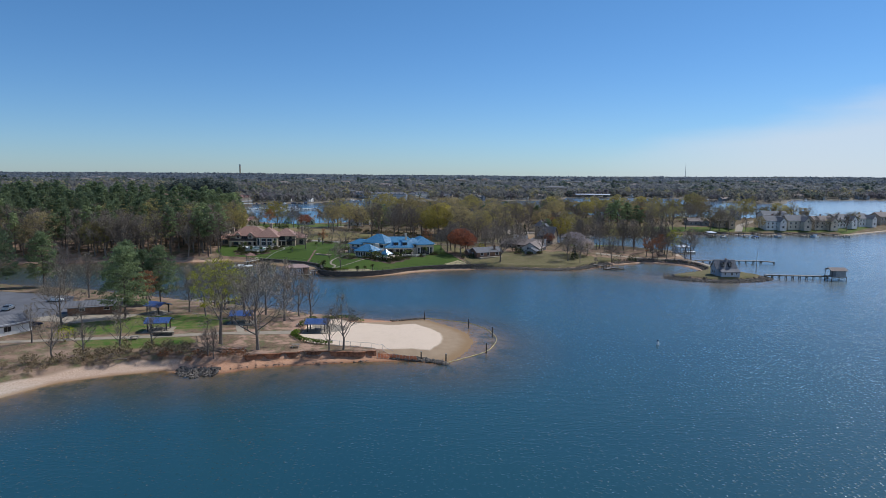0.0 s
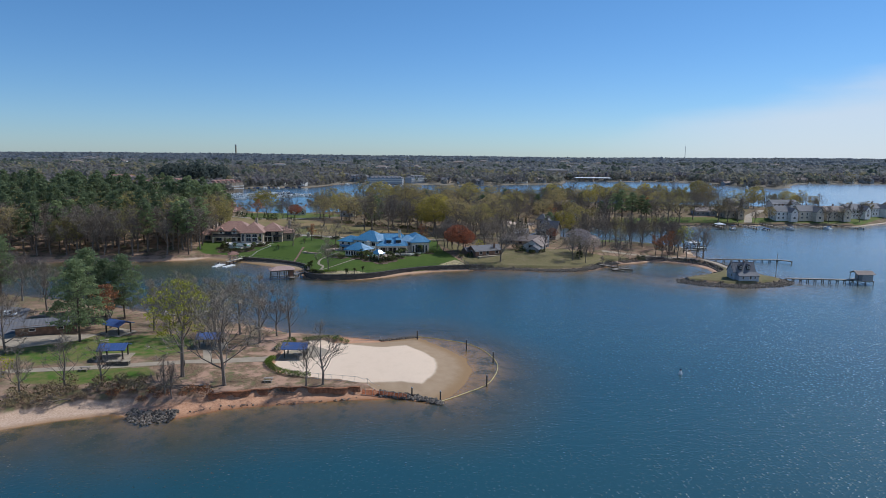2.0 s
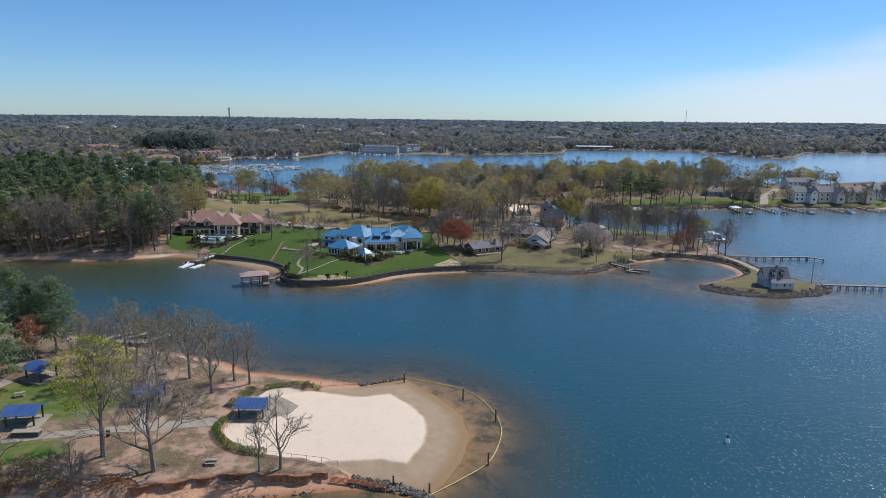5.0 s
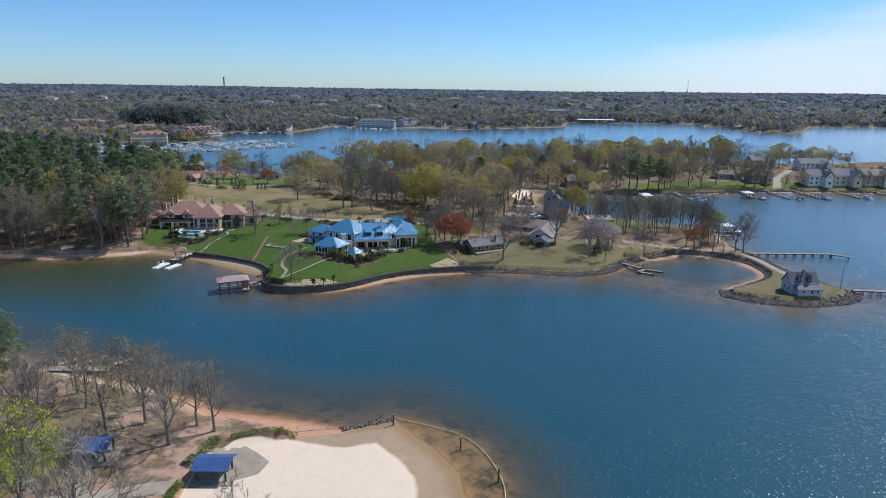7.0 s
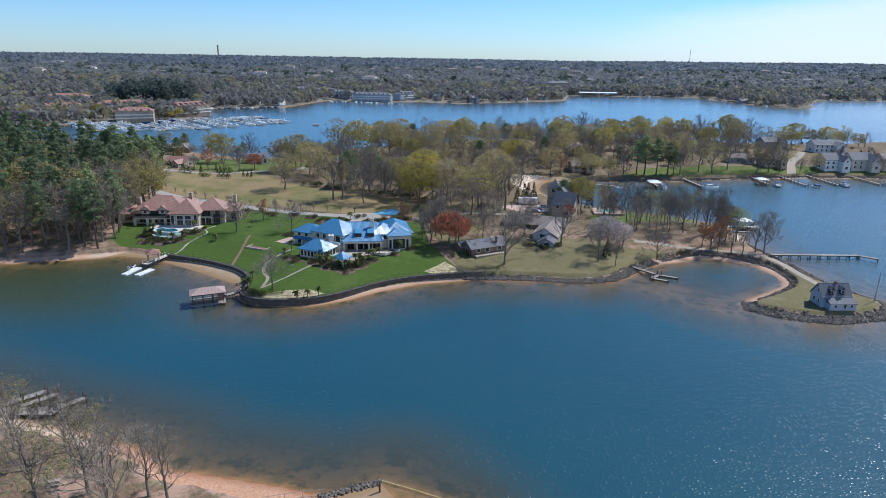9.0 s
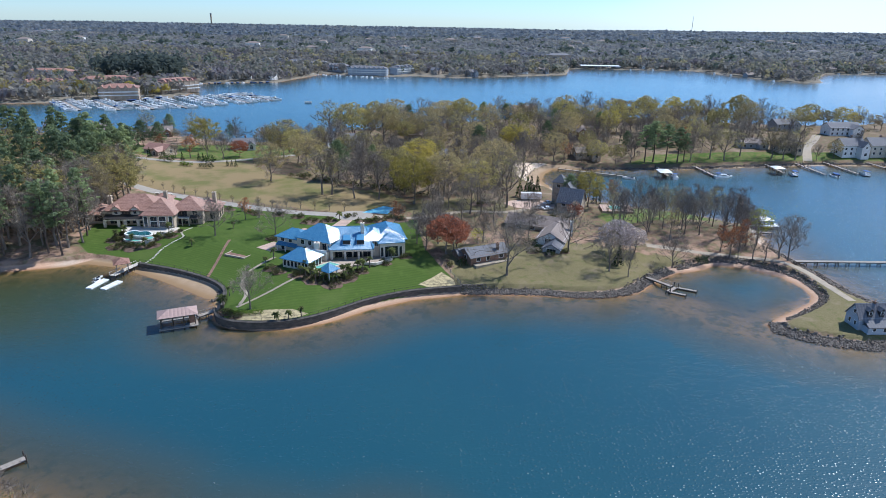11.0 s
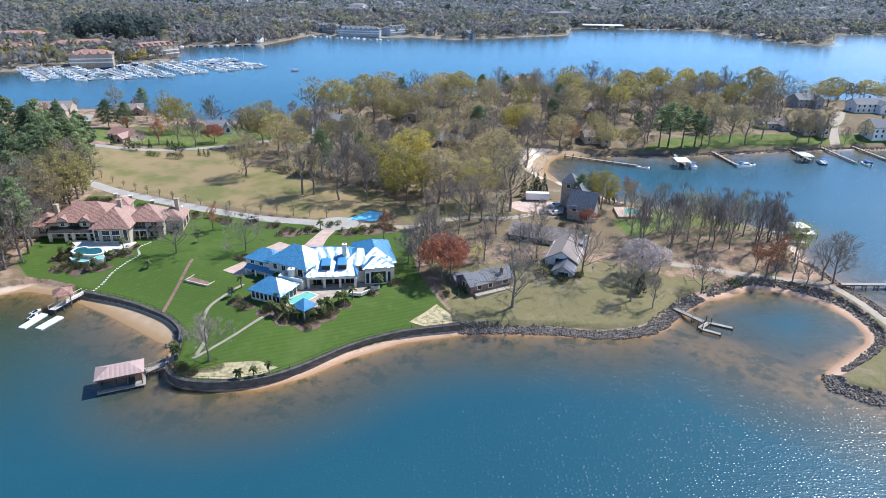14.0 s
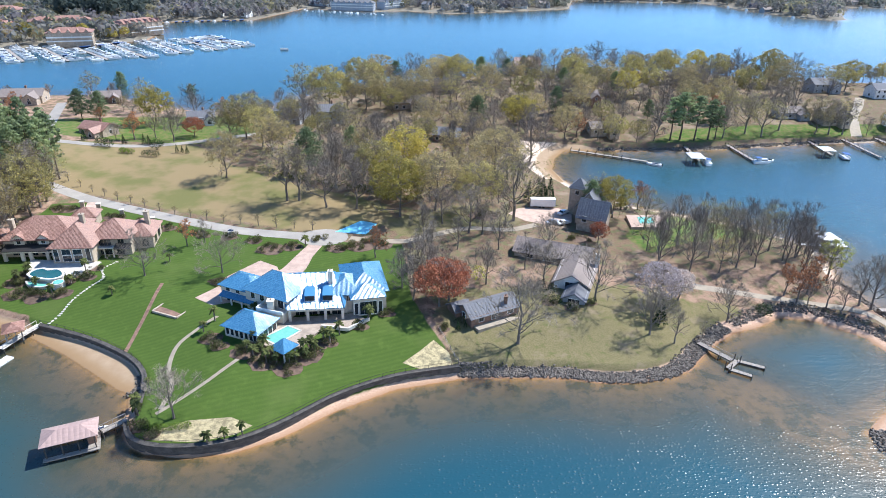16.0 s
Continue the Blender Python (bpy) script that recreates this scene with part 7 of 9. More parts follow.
def condo(x, y, w, d, rz, h, wall, tile, label, group, bays):
    e = thing("apartment_building", Matrix(), label, "apartment building", group)
    z = max(ground(x, y), 1.5)
    n = bays
    wins = [("s", -w / 2 + w * (i + 0.5) / n, z + 1.7 + 3.0 * lv, w / n * 0.55, 1.7, 0) for i in range(n) for lv in range(int(h // 3))]
    wins += [("e", u, z + 1.7 + 3 * lv, 1.6, 1.6, 0) for u in (-d / 4, d / 4) for lv in range(int(h // 3))]
    block(e, x, y, w, d, rz, z, z + h, "hip", 3.4, wall, tile, 0.8, wins)
    m = pose(x, y, 0, 0, 0, rz)
    for i in range(n):
        u = -w / 2 + w * (i + 0.5) / n
        for sgn in (-1, 1):
            part("gable_roof", Geo().plate([(u, -d / 2 - 0.9, z + h + 2.6), (u + sgn * w / n * 0.32, -d / 2 - 0.9, z + h - 0.2), (u + sgn * w / n * 0.32, 0, z + h - 0.2), (u, 0, z + h + 2.6)], 0.2), tile, e, at=m)
        part("gable_wall", Geo().add([(u - w / n * 0.28, -d / 2 - 0.5, z), (u + w / n * 0.28, -d / 2 - 0.5, z), (u + w / n * 0.28, -d / 2 - 0.5, z + h), (u, -d / 2 - 0.5, z + h + 2.4), (u - w / n * 0.28, -d / 2 - 0.5, z + h), (u - w / n * 0.28, -d / 2 + 0.1, z), (u + w / n * 0.28, -d / 2 + 0.1, z), (u + w / n * 0.28, -d / 2 + 0.1, z + h), (u - w / n * 0.28, -d / 2 + 0.1, z + h)],
                                     [(0, 1, 2, 3, 4), (1, 6, 7, 2), (5, 0, 4, 8)]), wall, e, at=m)
    for lv in range(1, int(h // 3)):
        part("balcony", Geo().box(-w / 2, -d / 2 - 1.5, z + 3 * lv - 0.15, w / 2, -d / 2 - 0.2, z + 3 * lv + 0.1).box(-w / 2, -d / 2 - 1.55, z + 3 * lv + 0.1, w / 2, -d / 2 - 1.45, z + 3 * lv + 0.9), "trim", e, at=m)


condo(-292, 600, 34, 18, 18, 10, "tan_wall", "tile_red", "three-storey tan condominium with an orange tile roof", G, 5)
condo(-262, 660, 44, 16, 55, 11, "tan_wall", "tile_red", "long tan condominium with a row of red gables", G, 7)
condo(-330, 660, 50, 18, 30, 10, "tan_wall", "tile_red", "tan condominium behind the marina", G, 5)
condo(-420, 720, 44, 18, 8, 10, "white_paint", "tile_red", "white condominium with a red roof", G, 6)
condo(-382, 640, 40, 16, 8, 8, "tan_wall", "tile_red", "tan condominium with red gables", G, 5)
G = "grey-blue townhouse row on the far shore"
for x, y, w, rz in ((-247, 1026, 34, 8), (-205, 1014, 38, -18), (-170, 1004, 30, -10), (-135, 968, 36, -38), (-88, 930, 56, -8), (-40, 952, 40, 50)):
    condo(x, y, w, 14, rz, 9, "pale_siding", "shingle_grey", "row of pale grey townhouses with steep gables", G, max(3, int(w / 7)))
G = "houses along the far shore"
far_rng = random.Random(77)
for i, (x, y) in enumerate([(-322, 800), (-300, 820), (-262, 812), (-236, 822), (-205, 826), (-290, 850), (-250, 870), (-330, 900), (-215, 880), (-363, 1033), (-321, 985), (-270, 960), (-240, 1060), (105, 965), (60, 930), (36, 940), (10, 950), (140, 985),
                            (175, 1002), (269, 1165), (300, 1160), (338, 1162), (380, 1160), (420, 1158), (455, 1160), (500, 1000), (520, 960), (700, 1125), (740, 1120), (790, 1120), (830, 1130), (890, 1130), (950, 1135), (-400, 605), (-372, 602), (-350, 604), (-440, 620)]):
    plain_house(x, y, far_rng.uniform(13, 22), far_rng.uniform(9, 12), far_rng.uniform(-30, 30), far_rng.choice((3.4, 6, 6)), 3.2, far_rng.choice(("white_paint", "white_paint", "cream_wall", "tan_wall", "grey_wall")),
                far_rng.choice(("shingle_grey", "shingle_brown", "shingle_grey")), "house with a pitched roof on the far shore", G, wing=i % 2 == 0, far=1)
G = "pale buildings far off in the woods"
for i in range(46):
    y = far_rng.uniform(1250, 2500)
    x = far_rng.uniform(-0.62, 0.62) * y
    plain_house(x, y, far_rng.uniform(18, 46), far_rng.uniform(14, 22), far_rng.uniform(-30, 30), far_rng.choice((7, 10, 13)), 3.5, far_rng.choice(("white_paint", "cream_wall", "tan_wall")), far_rng.choice(("shingle_grey", "shingle_brown", "shingle_brown")),
                "pale building half hidden in distant woods", G, "hip", False, far=2)
shelter = thing("covered_marina", Matrix(), "long white-roofed covered dock on the far shore", "boathouse")
part("roof", Geo().plate([(262, 1118, 7), (330, 1118, 7), (330, 1134, 8), (262, 1134, 8)], 0.5), "metal_white", shelter)
for x in range(264, 331, 11):
    part("piling", Geo().tube([(x, 1119, -2), (x, 1119, 7)], [0.3, 0.3], 6).tube([(x, 1133, -2), (x, 1133, 7.8)], [0.3, 0.3], 6), "wood_dock", shelter)

# marina
G = "boats in the marina"
mar = random.Random(9)
for (x0, y0), (x1, y1) in (((-337, 580), (-288, 518)), ((-313, 588), (-258, 523)), ((-283, 586), (-233, 531)), ((-276, 622), (-209, 542)), ((-244, 634), (-190, 566)), ((-219, 646), (-167, 585)), ((-205, 662), (-150, 605))):
    e = thing("marina_dock", Matrix(), "long grey marina dock lined with boats", "dock", "docks of the marina")
    part("deck", Geo().bar((x0, y0, 0.45), (x1, y1, 0.45), 2.4, 0.3), "wood_dock", e)
    d = Vector((x1 - x0, y1 - y0, 0))
    L = d.length
    d.normalize()
    n = Vector((-d.y, d.x, 0))
    ang = math.degrees(math.atan2(n.y, n.x))
    k = int(L / 5.6)
    for i in range(k):
        for s in (-1, 1):
            if mar.random() < 0.1:
                continue
            kind = mar.choices(("cruiser", "runabout", "sail", "cover", "pontoon"), (4, 4, 1.6, 0.6, 0.7))[0]
            c = Vector((x0, y0, 0)) + d * (L * (i + 0.5) / k) + n * s * 6.2
            boat(c.x, c.y, ang + (180 if s > 0 else 0), mar.uniform(7.5, 10.5), kind, G)
        if i % 3 == 0:
            c = Vector((x0, y0, 0)) + d * (L * i / k)
            part("finger", Geo().bar(c + n * -8 + Vector((0, 0, 0.4)), c + n * 8 + Vector((0, 0, 0.4)), 0.9, 0.25), "wood_dock", e)
G = "boats along the far shore"
for i in range(26):
    boat(-238 + 7.6 * i + mar.uniform(-2, 2), 985 - 2.9 * i + (10 if i < 12 else 0) - 34 + mar.uniform(-3, 3), mar.uniform(60, 120), mar.uniform(7, 10), mar.choice(("cruiser", "runabout", "sail")), G)
for i in range(12):
    boat(-272 + 6.5 * i + mar.uniform(-2, 2), 768 + 2.6 * i + mar.uniform(-2, 2), mar.uniform(50, 110), mar.uniform(6, 8), mar.choice(("cruiser", "runabout", "cover")), G)
for x, y in ((480, 1020), (500, 925), (470, 1060), (350, 1125), (390, 1128), (700, 1096)):
    boat(x, y, 80, 9, "cruiser", G)
boat(-113.3, 592.3, 10, 7, "pontoon", "boats along the far shore")
# tower and mast on the skyline
tw = thing("tower", Matrix.Translation((-1405, 4330, 30)), "pale grey concrete water tower far on the skyline", "tower")
part("shaft", Geo().tube([(0, 0, -20), (0, 0, 72)], [5, 4.6], 10), "concrete", tw)
part("head", Geo().tube([(0, 0, 72), (0, 0, 80)], [6, 6], 10), "grey_wall", tw)
mast = thing("radio_mast", Matrix.Translation((1690, 4330, 30)), "thin lattice radio mast far on the skyline", "mast")
part("lattice", Geo().tube([(0, 0, -20), (0, 0, 92)], [1.8, 1.2], 4), "steel", mast)
part("antenna", Geo().tube([(0, 0, 92), (0, 0, 108)], [0.9, 0.4], 4), "steel", mast)

# ---- trees: each kind is grown once in a few forms, then planted ----
def boughs(rng, H, W, clear, n_limb=6, levels=3, up=0.55, vase=False):
    """Limbs of a broad-leaved tree: tapered runs, and the tips with their ways."""
    runs, tips = [], []
    r0 = 0.016 * H + 0.05
    sway = [Vector((rng.uniform(-1, 1) * 0.02 * H, rng.uniform(-1, 1) * 0.02 * H, 0)) for _ in range(4)]
    stem = [Vector((0, 0, -0.3)), Vector((0, 0, 0.4)), sway[0] + Vector((0, 0, clear * H)), sway[1] * 1.4 + Vector((0, 0, (0.45 * clear + 0.36) * H)), sway[2] * 2 + Vector((0, 0, 0.70 * H))]
    runs.append((stem, [r0 * 1.45, r0 * 1.05, r0 * 0.85, r0 * 0.58, r0 * 0.30], 7))
    mid, half = (0.48 + 0.52 * (clear * 0.75)) * H, (1 - clear * 0.75) * H * 0.52

    def reach(z):
        """How wide the rounded crown is at a height."""
        q = (z - mid) / half
        return W / 2 * math.sqrt(max(0.06, 1 - q * q))

    def shoot(p, d, L, r, level):
        pts, q, dd = [p], p.copy(), d.copy()
        nseg = 3 if level < 2 else 2
        for s in range(nseg):
            bend = 0.08 if vase else 0.15
            dd = (dd + Vector((rng.gauss(0, bend), rng.gauss(0, bend), 0.14 * up + rng.gauss(0, 0.07)))).normalized()
            q = q + dd * (L / nseg)
            far = math.hypot(q.x, q.y) / reach(q.z)
            if far > 1.05:
                q = Vector((q.x * 1.05 / far, q.y * 1.05 / far, q.z))
            if q.z > H * 0.99:
                q.z = H * rng.uniform(0.93, 0.99)
            pts.append(q)
        runs.append((pts, [r * (1 - 0.5 * i / nseg) for i in range(nseg + 1)], (6, 4, 3, 3, 3)[min(level, 4)]))
        if level >= levels:
            tips.append((q, dd))
            tips.append((pts[1], dd))
            return
        for c in range(rng.choice((3, 3, 4))):
            base = pts[-1] if c < 2 else pts[rng.choice((1, len(pts) - 2))]
            ang = rng.uniform(0, 6.28)
            side = dd.cross(Vector((math.cos(ang), math.sin(ang), 0.3))).normalized()
            nd = (dd * rng.uniform(0.55, 0.9) + side * rng.uniform(0.45, 0.8)).normalized()
            shoot(base, nd, L * rng.uniform(0.5, 0.72), r * 0.61, level + 1)

    a0 = rng.uniform(0, 6.28)
    n = n_limb + 2
    for i in range(n):
        s = (i + rng.uniform(0, 0.6)) / n
        a = a0 + i * 2.4 + rng.uniform(-0.4, 0.4)
        k = min(1.999, (1.05 if vase else 2) * s)
        base = stem[2 + int(k)].lerp(stem[3 + int(k)], k - int(k))
        e = math.radians(2 + 22 * up + 52 * s + rng.uniform(-10, 10))
        d = Vector((math.cos(a) * math.cos(e), math.sin(a) * math.cos(e), math.sin(e)))
        if vase:
            e = math.radians(24 + 20 * up + 34 * s + rng.uniform(-11, 11))
            d = Vector((math.cos(a) * math.cos(e), math.sin(a) * math.cos(e), math.sin(e)))
        shoot(base, d, ((0.20 * H + 0.26 * W / 2) * (1 + 0.2 * s) if vase else 0.62 * W / 2 + 0.05 * H) * (1.0 - 0.38 * s) * rng.uniform(0.85, 1.15), r0 * (0.46 - 0.16 * s) * rng.uniform(0.85, 1.1), 1)
    shoot(stem[4], Vector((0.05, 0.02, 1)), H * 0.17, r0 * 0.28, 1)
    # spread the crown to its true width
    ws = sorted(math.hypot(q.x, q.y) for q, _ in tips)[int(len(tips) * 0.88)]
    kw = W / 2 / max(ws, 0.1)
    fit = lambda p: Vector((p.x * kw, p.y * kw, p.z))
    return [([fit(p) for p in pts], r, n) for pts, r, n in runs], [(fit(q), d) for q, d in tips]


def leaf_quads(g, rng, c, spread, size, n):
    for _ in range(n):
        p = c + Vector((rng.gauss(0, spread), rng.gauss(0, spread), rng.gauss(0, spread * 0.8)))
        u = Vector((rng.uniform(-1, 1), rng.uniform(-1, 1), rng.uniform(-0.6, 0.6))).normalized()
        w = u.cross(Vector((rng.uniform(-1, 1), rng.uniform(-1, 1), rng.uniform(-1, 1)))).normalized()
        s = size * rng.uniform(0.6, 1.3)
        g.add([p - u * s * 0.5, p + w * s * 0.32, p + u * s * 0.5, p - w * s * 0.32], [(0, 1, 2, 3)])
        g.clump += [rng.uniform(0.25, 0.75)] * 4


def puff(g, rng, c, r, size, n, flat=0.8):
    """One clump of foliage: leaves lie round its shell and look outwards, more of them above."""
    tint = rng.random()
    for _ in range(n):
        z = rng.uniform(-0.55, 1.0)
        a, q = rng.uniform(0, 6.283), math.sqrt(1 - z * z)
        d = Vector((q * math.cos(a), q * math.sin(a), z))
        k = r * rng.uniform(0.55, 1.12)
        p = c + Vector((d.x * k, d.y * k, d.z * k * flat))
        nn = (d + Vector((rng.gauss(0, 0.4), rng.gauss(0, 0.4), rng.gauss(0, 0.4)))).normalized()
        u = nn.cross(Vector((rng.uniform(-1, 1), rng.uniform(-1, 1), rng.uniform(-1, 1)))).normalized()
        w = nn.cross(u)
        s = size * rng.uniform(0.6, 1.3)
        g.add([p - u * s * 0.5, p + w * s * 0.36, p + u * s * 0.5, p - w * s * 0.36], [(0, 1, 2, 3)])
        g.clump += [min(1.0, max(0.0, tint + rng.gauss(0, 0.12)))] * 4


def twig_strips(g, rng, c, d, n, L, w):
    for _ in range(n):
        e = (d + Vector((rng.gauss(0, 0.55), rng.gauss(0, 0.55), rng.gauss(0.12, 0.45)))).normalized()
        s = e.cross(Vector((rng.uniform(-1, 1), rng.uniform(-1, 1), rng.uniform(-1, 1)))).normalized() * w * 0.5
        q = c + e * L * rng.uniform(0.5, 1.2)
        g.add([c - s, c + s, q + s * 0.4, q - s * 0.4], [(0, 1, 2, 3)])
        g.clump += [0.5] * 4


def broadleaf(seed, H, W, clear, mat, leaves, size, spread, twigs, levels=3, limbs=6, up=0.55, thin=0.0):
    """Meshes of one broad-leaved tree: trunk with limbs, twigs, and leaves where it has any."""
    rng = random.Random(seed)
    runs, tips = boughs(rng, H, W, clear, limbs, levels, up, leaves <= 20)
    t, tw, lf = Geo(), Geo(), Geo()
    for pts, r, n in runs:
        t.tube(pts, [max(x, 0.02) for x in r], n, cap=False)
    if mat and leaves > 8:
        # clumps over a rounded, uneven crown
        mid, hh = (0.56 + 0.3 * clear) * H, (0.44 - 0.3 * clear) * H
        lumps = [(Vector((rng.gauss(0, 1), rng.gauss(0, 1), rng.gauss(0.2, 0.8))).normalized(), rng.uniform(0.05, 0.16)) for _ in range(9)]
        for _ in range(int(4.4 * (W / 2 / spread) ** 2 * (1 - thin))):
            z = rng.uniform(-0.75, 1)
            a, c = rng.uniform(0, 6.283), math.sqrt(1 - z * z)
            d = Vector((c * math.cos(a), c * math.sin(a), z))
            k = 0.90 - spread / W + sum(amp * max(0.0, d.dot(v)) ** 5 for v, amp in lumps) - abs(rng.gauss(0, 0.10))
            if rng.random() < 0.25:
                k *= rng.uniform(0.45, 0.8)
            puff(lf, rng, Vector((d.x * W / 2 * k, d.y * W / 2 * k, mid + d.z * hh * k)), spread * rng.uniform(0.7, 1.25), size, leaves)
    for q, d in tips:
        twig_strips(tw, rng, q, d, twigs, 0.075 * H, 0.0022 * H + 0.006)
        if mat and leaves <= 8 and rng.random() > thin:
            puff(lf, rng, q + d * 0.3, spread * rng.uniform(0.75, 1.25), size, leaves)
    out = [("trunk", t.mesh("trunk", "bark")), ("twig_crown", tw.mesh("twig_crown", "twig"))]
    if mat:
        out.append(("crown", lf.mesh("crown", mat)))
    return out


def pine(seed, H, W, clear, clumps, quads, size, arms=True):
    rng = random.Random(seed)
    t, c = Geo(), Geo()
    bend = [Vector((rng.uniform(-0.2, 0.2) * i, rng.uniform(-0.2, 0.2) * i, H * i / 4 - (0.3 if i == 0 else 0))) for i in range(5)]
    t.tube(bend, [0.012 * H + 0.06, 0.011 * H, 0.009 * H, 0.006 * H, 0.03], 6)
    for i in range(clumps):
        s = (i + rng.random()) / clumps
        z = H * (clear + (1 - clear) * s)
        shape = math.sin(math.pi * min(1, 0.22 + 0.80 * s)) ** 0.7
        a, r = i * 2.399 + rng.uniform(-0.5, 0.5), W / 2 * shape * rng.uniform(0.35, 1.05)
        p = Vector((r * math.cos(a), r * math.sin(a), z + rng.uniform(-0.4, 0.6)))
        i0 = min(3, int(z / H * 4))
        core = bend[i0].lerp(bend[i0 + 1], z / H * 4 - i0)
        if arms or i % 4 == 0:
            t.tube([core - Vector((0, 0, 0.3)), core.lerp(p, 0.6), p], [0.07, 0.05, 0.02], 3, cap=False)
        for _ in range(3):
            q = p + Vector((rng.gauss(0, 0.5), rng.gauss(0, 0.5), rng.gauss(0, 0.12))) * (W / 7)
            puff(c, rng, q, W * (0.095 if arms else 0.11) * rng.uniform(0.7, 1.3), size, quads // 3, 0.6)
    return [("trunk", t.mesh("trunk", "bark_pine")), ("crown", c.mesh("crown", "needle" if arms else "needle_sunlit"))]


def cone_tree(seed, H, W, mat="cedar", n=420, size=0.4):
    rng = random.Random(seed)
    t, c = Geo(), Geo()
    t.tube([(0, 0, -0.3), (0, 0, H * 0.5), (0, 0, H * 0.95)], [0.05 * W + 0.03, 0.03 * W, 0.02], 5)
    for _ in range(n):
        s = rng.random() ** 0.7
        z, r = H * (0.04 + 0.96 * (1 - s)), W / 2 * s * rng.uniform(0.6, 1.05)
        a = rng.uniform(0, 6.283)
        leaf_quads(c, rng, Vector((r * math.cos(a), r * math.sin(a), z)), 0.08, size, 1)
    return [("trunk", t.mesh("trunk", "bark")), ("crown", c.mesh("crown", mat))]


def bush(seed, H, W, mat, n=260, size=0.3):
    rng = random.Random(seed)
    t, c = Geo(), Geo()
    for i in range(5):
        a = i * 1.26 + rng.uniform(-0.3, 0.3)
        t.tube([(0, 0, -0.2), (math.cos(a) * W * 0.15, math.sin(a) * W * 0.15, H * 0.4), (math.cos(a) * W * 0.3, math.sin(a) * W * 0.3, H * 0.75)], [0.04, 0.03, 0.01], 4)
    for _ in range(n):
        a, b = rng.uniform(0, 6.283), math.acos(rng.uniform(-0.6, 1))
        k = rng.uniform(0.55, 1.0)
        p = Vector((math.sin(b) * math.cos(a) * W / 2 * k, math.sin(b) * math.sin(a) * W / 2 * k, H * (0.46 + 0.5 * math.cos(b) * k)))
        leaf_quads(c, rng, p, 0.05 * W, size, 1)
    return [("stem", t.mesh("stem", "bark")), ("foliage", c.mesh("foliage", mat))]


def palm(seed, H, W):
    rng = random.Random(seed)
    t, c = Geo(), Geo()
    t.tube([(0, 0, -0.2), (0.05, 0, H * 0.4), (0.02, 0.06, H * 0.8)], [0.17, 0.14, 0.12], 7)
    for i in range(22):
        a, e = i * 2.399, rng.uniform(-0.5, 1.1)
        d = Vector((math.cos(a) * math.cos(e), math.sin(a) * math.cos(e), math.sin(e)))
        s = Vector((-math.sin(a), math.cos(a), 0))
        p, L = Vector((0.02, 0.06, H * 0.8)), W / 2 * rng.uniform(0.8, 1.1)
        last = None
        for j in range(5):
            u = j / 4
            q = p + d * L * u + Vector((0, 0, -0.55 * L * u * u))
            w = L * 0.24 * math.sin(math.pi * (0.12 + 0.86 * u))
            row = [q - s * w - Vector((0, 0, w * 0.5)), q, q + s * w - Vector((0, 0, w * 0.5))]
            if last:
                c.add(last + row, [(0, 1, 4, 3), (1, 2, 5, 4)])
                c.clump += [0.5] * 6
            last = row
    return [("trunk", t.mesh("trunk", "bark")), ("frond_crown", c.mesh("frond_crown", "frond"))]


KINDS = {}
KINDS["bare"] = [broadleaf(10 + i, 19, w, 0.13, None, 0, 0, 0, 5, 4, 6, 0.55) for i, w in enumerate((18, 17, 19, 15))]
KINDS["bare_light"] = [broadleaf(20 + i, 17, w, 0.20, None, 0, 0, 0, 5, 4, 6, 0.65) for i, w in enumerate((13, 14, 11.5, 13))]
KINDS["thin"] = [broadleaf(30 + i, 13, w, 0.2, None, 0, 0, 0, 7, 3, 5, 0.9) for i, w in enumerate((7, 6, 8))]
KINDS["sapling"] = [broadleaf(34 + i, 3, 1.7, 0.3, "bud_olive", 3, 0.2, 0.22, 3, 2, 5, 0.9) for i in range(2)]
KINDS["bud_near"] = [broadleaf(40 + i, 20, w, 0.25, "bud_fresh", 18, 0.27, 0.75, 5, 3, 7, 0.75, 0.12) for i, w in enumerate((12, 13))]
KINDS["bud_sparse"] = [broadleaf(44 + i, 18, w, 0.22, "bud", 9, 0.30, 0.8, 10, 3, 6, 0.6, 0.45) for i, w in enumerate((14, 13, 15))]
KINDS["bud"] = [broadleaf(50 + i, 18, w, 0.13, "bud", 22, 0.42, 0.95, 6, 3, 6, 0.55, 0.12) for i, w in enumerate((16, 18, 15, 17))]
KINDS["bud_yellow"] = [broadleaf(60 + i, 18, w, 0.10, "bud_yellow", 26, 0.44, 0.95, 2, 3, 7, 0.5, 0.0) for i, w in enumerate((16, 15))]
KINDS["olive"] = [broadleaf(70 + i, 17, w, 0.13, "bud_olive", 18, 0.40, 0.95, 9, 3, 6, 0.55, 0.2) for i, w in enumerate((15, 16, 14))]
FAR_KINDS = {}
FAR_KINDS["bud"] = [broadleaf(200 + i, 18, w, 0.12, "bud", 22, 0.62, 1.25, 8, 2, 8, 0.5, 0.08) for i, w in enumerate((17, 19, 16))]
FAR_KINDS["olive"] = [broadleaf(210 + i, 17, w, 0.12, "bud_olive", 18, 0.6, 1.25, 12, 2, 8, 0.5, 0.15) for i, w in enumerate((17, 18))]
FAR_KINDS["bud_yellow"] = [broadleaf(220 + i, 18, w, 0.12, "bud_yellow", 24, 0.62, 1.25, 4, 2, 8, 0.5, 0.0) for i, w in enumerate((17, 17))]
FAR_KINDS["bud_sparse"] = [broadleaf(224 + i, 18, w, 0.15, "bud", 10, 0.5, 1.2, 22, 2, 9, 0.6, 0.4) for i, w in enumerate((15, 14))]
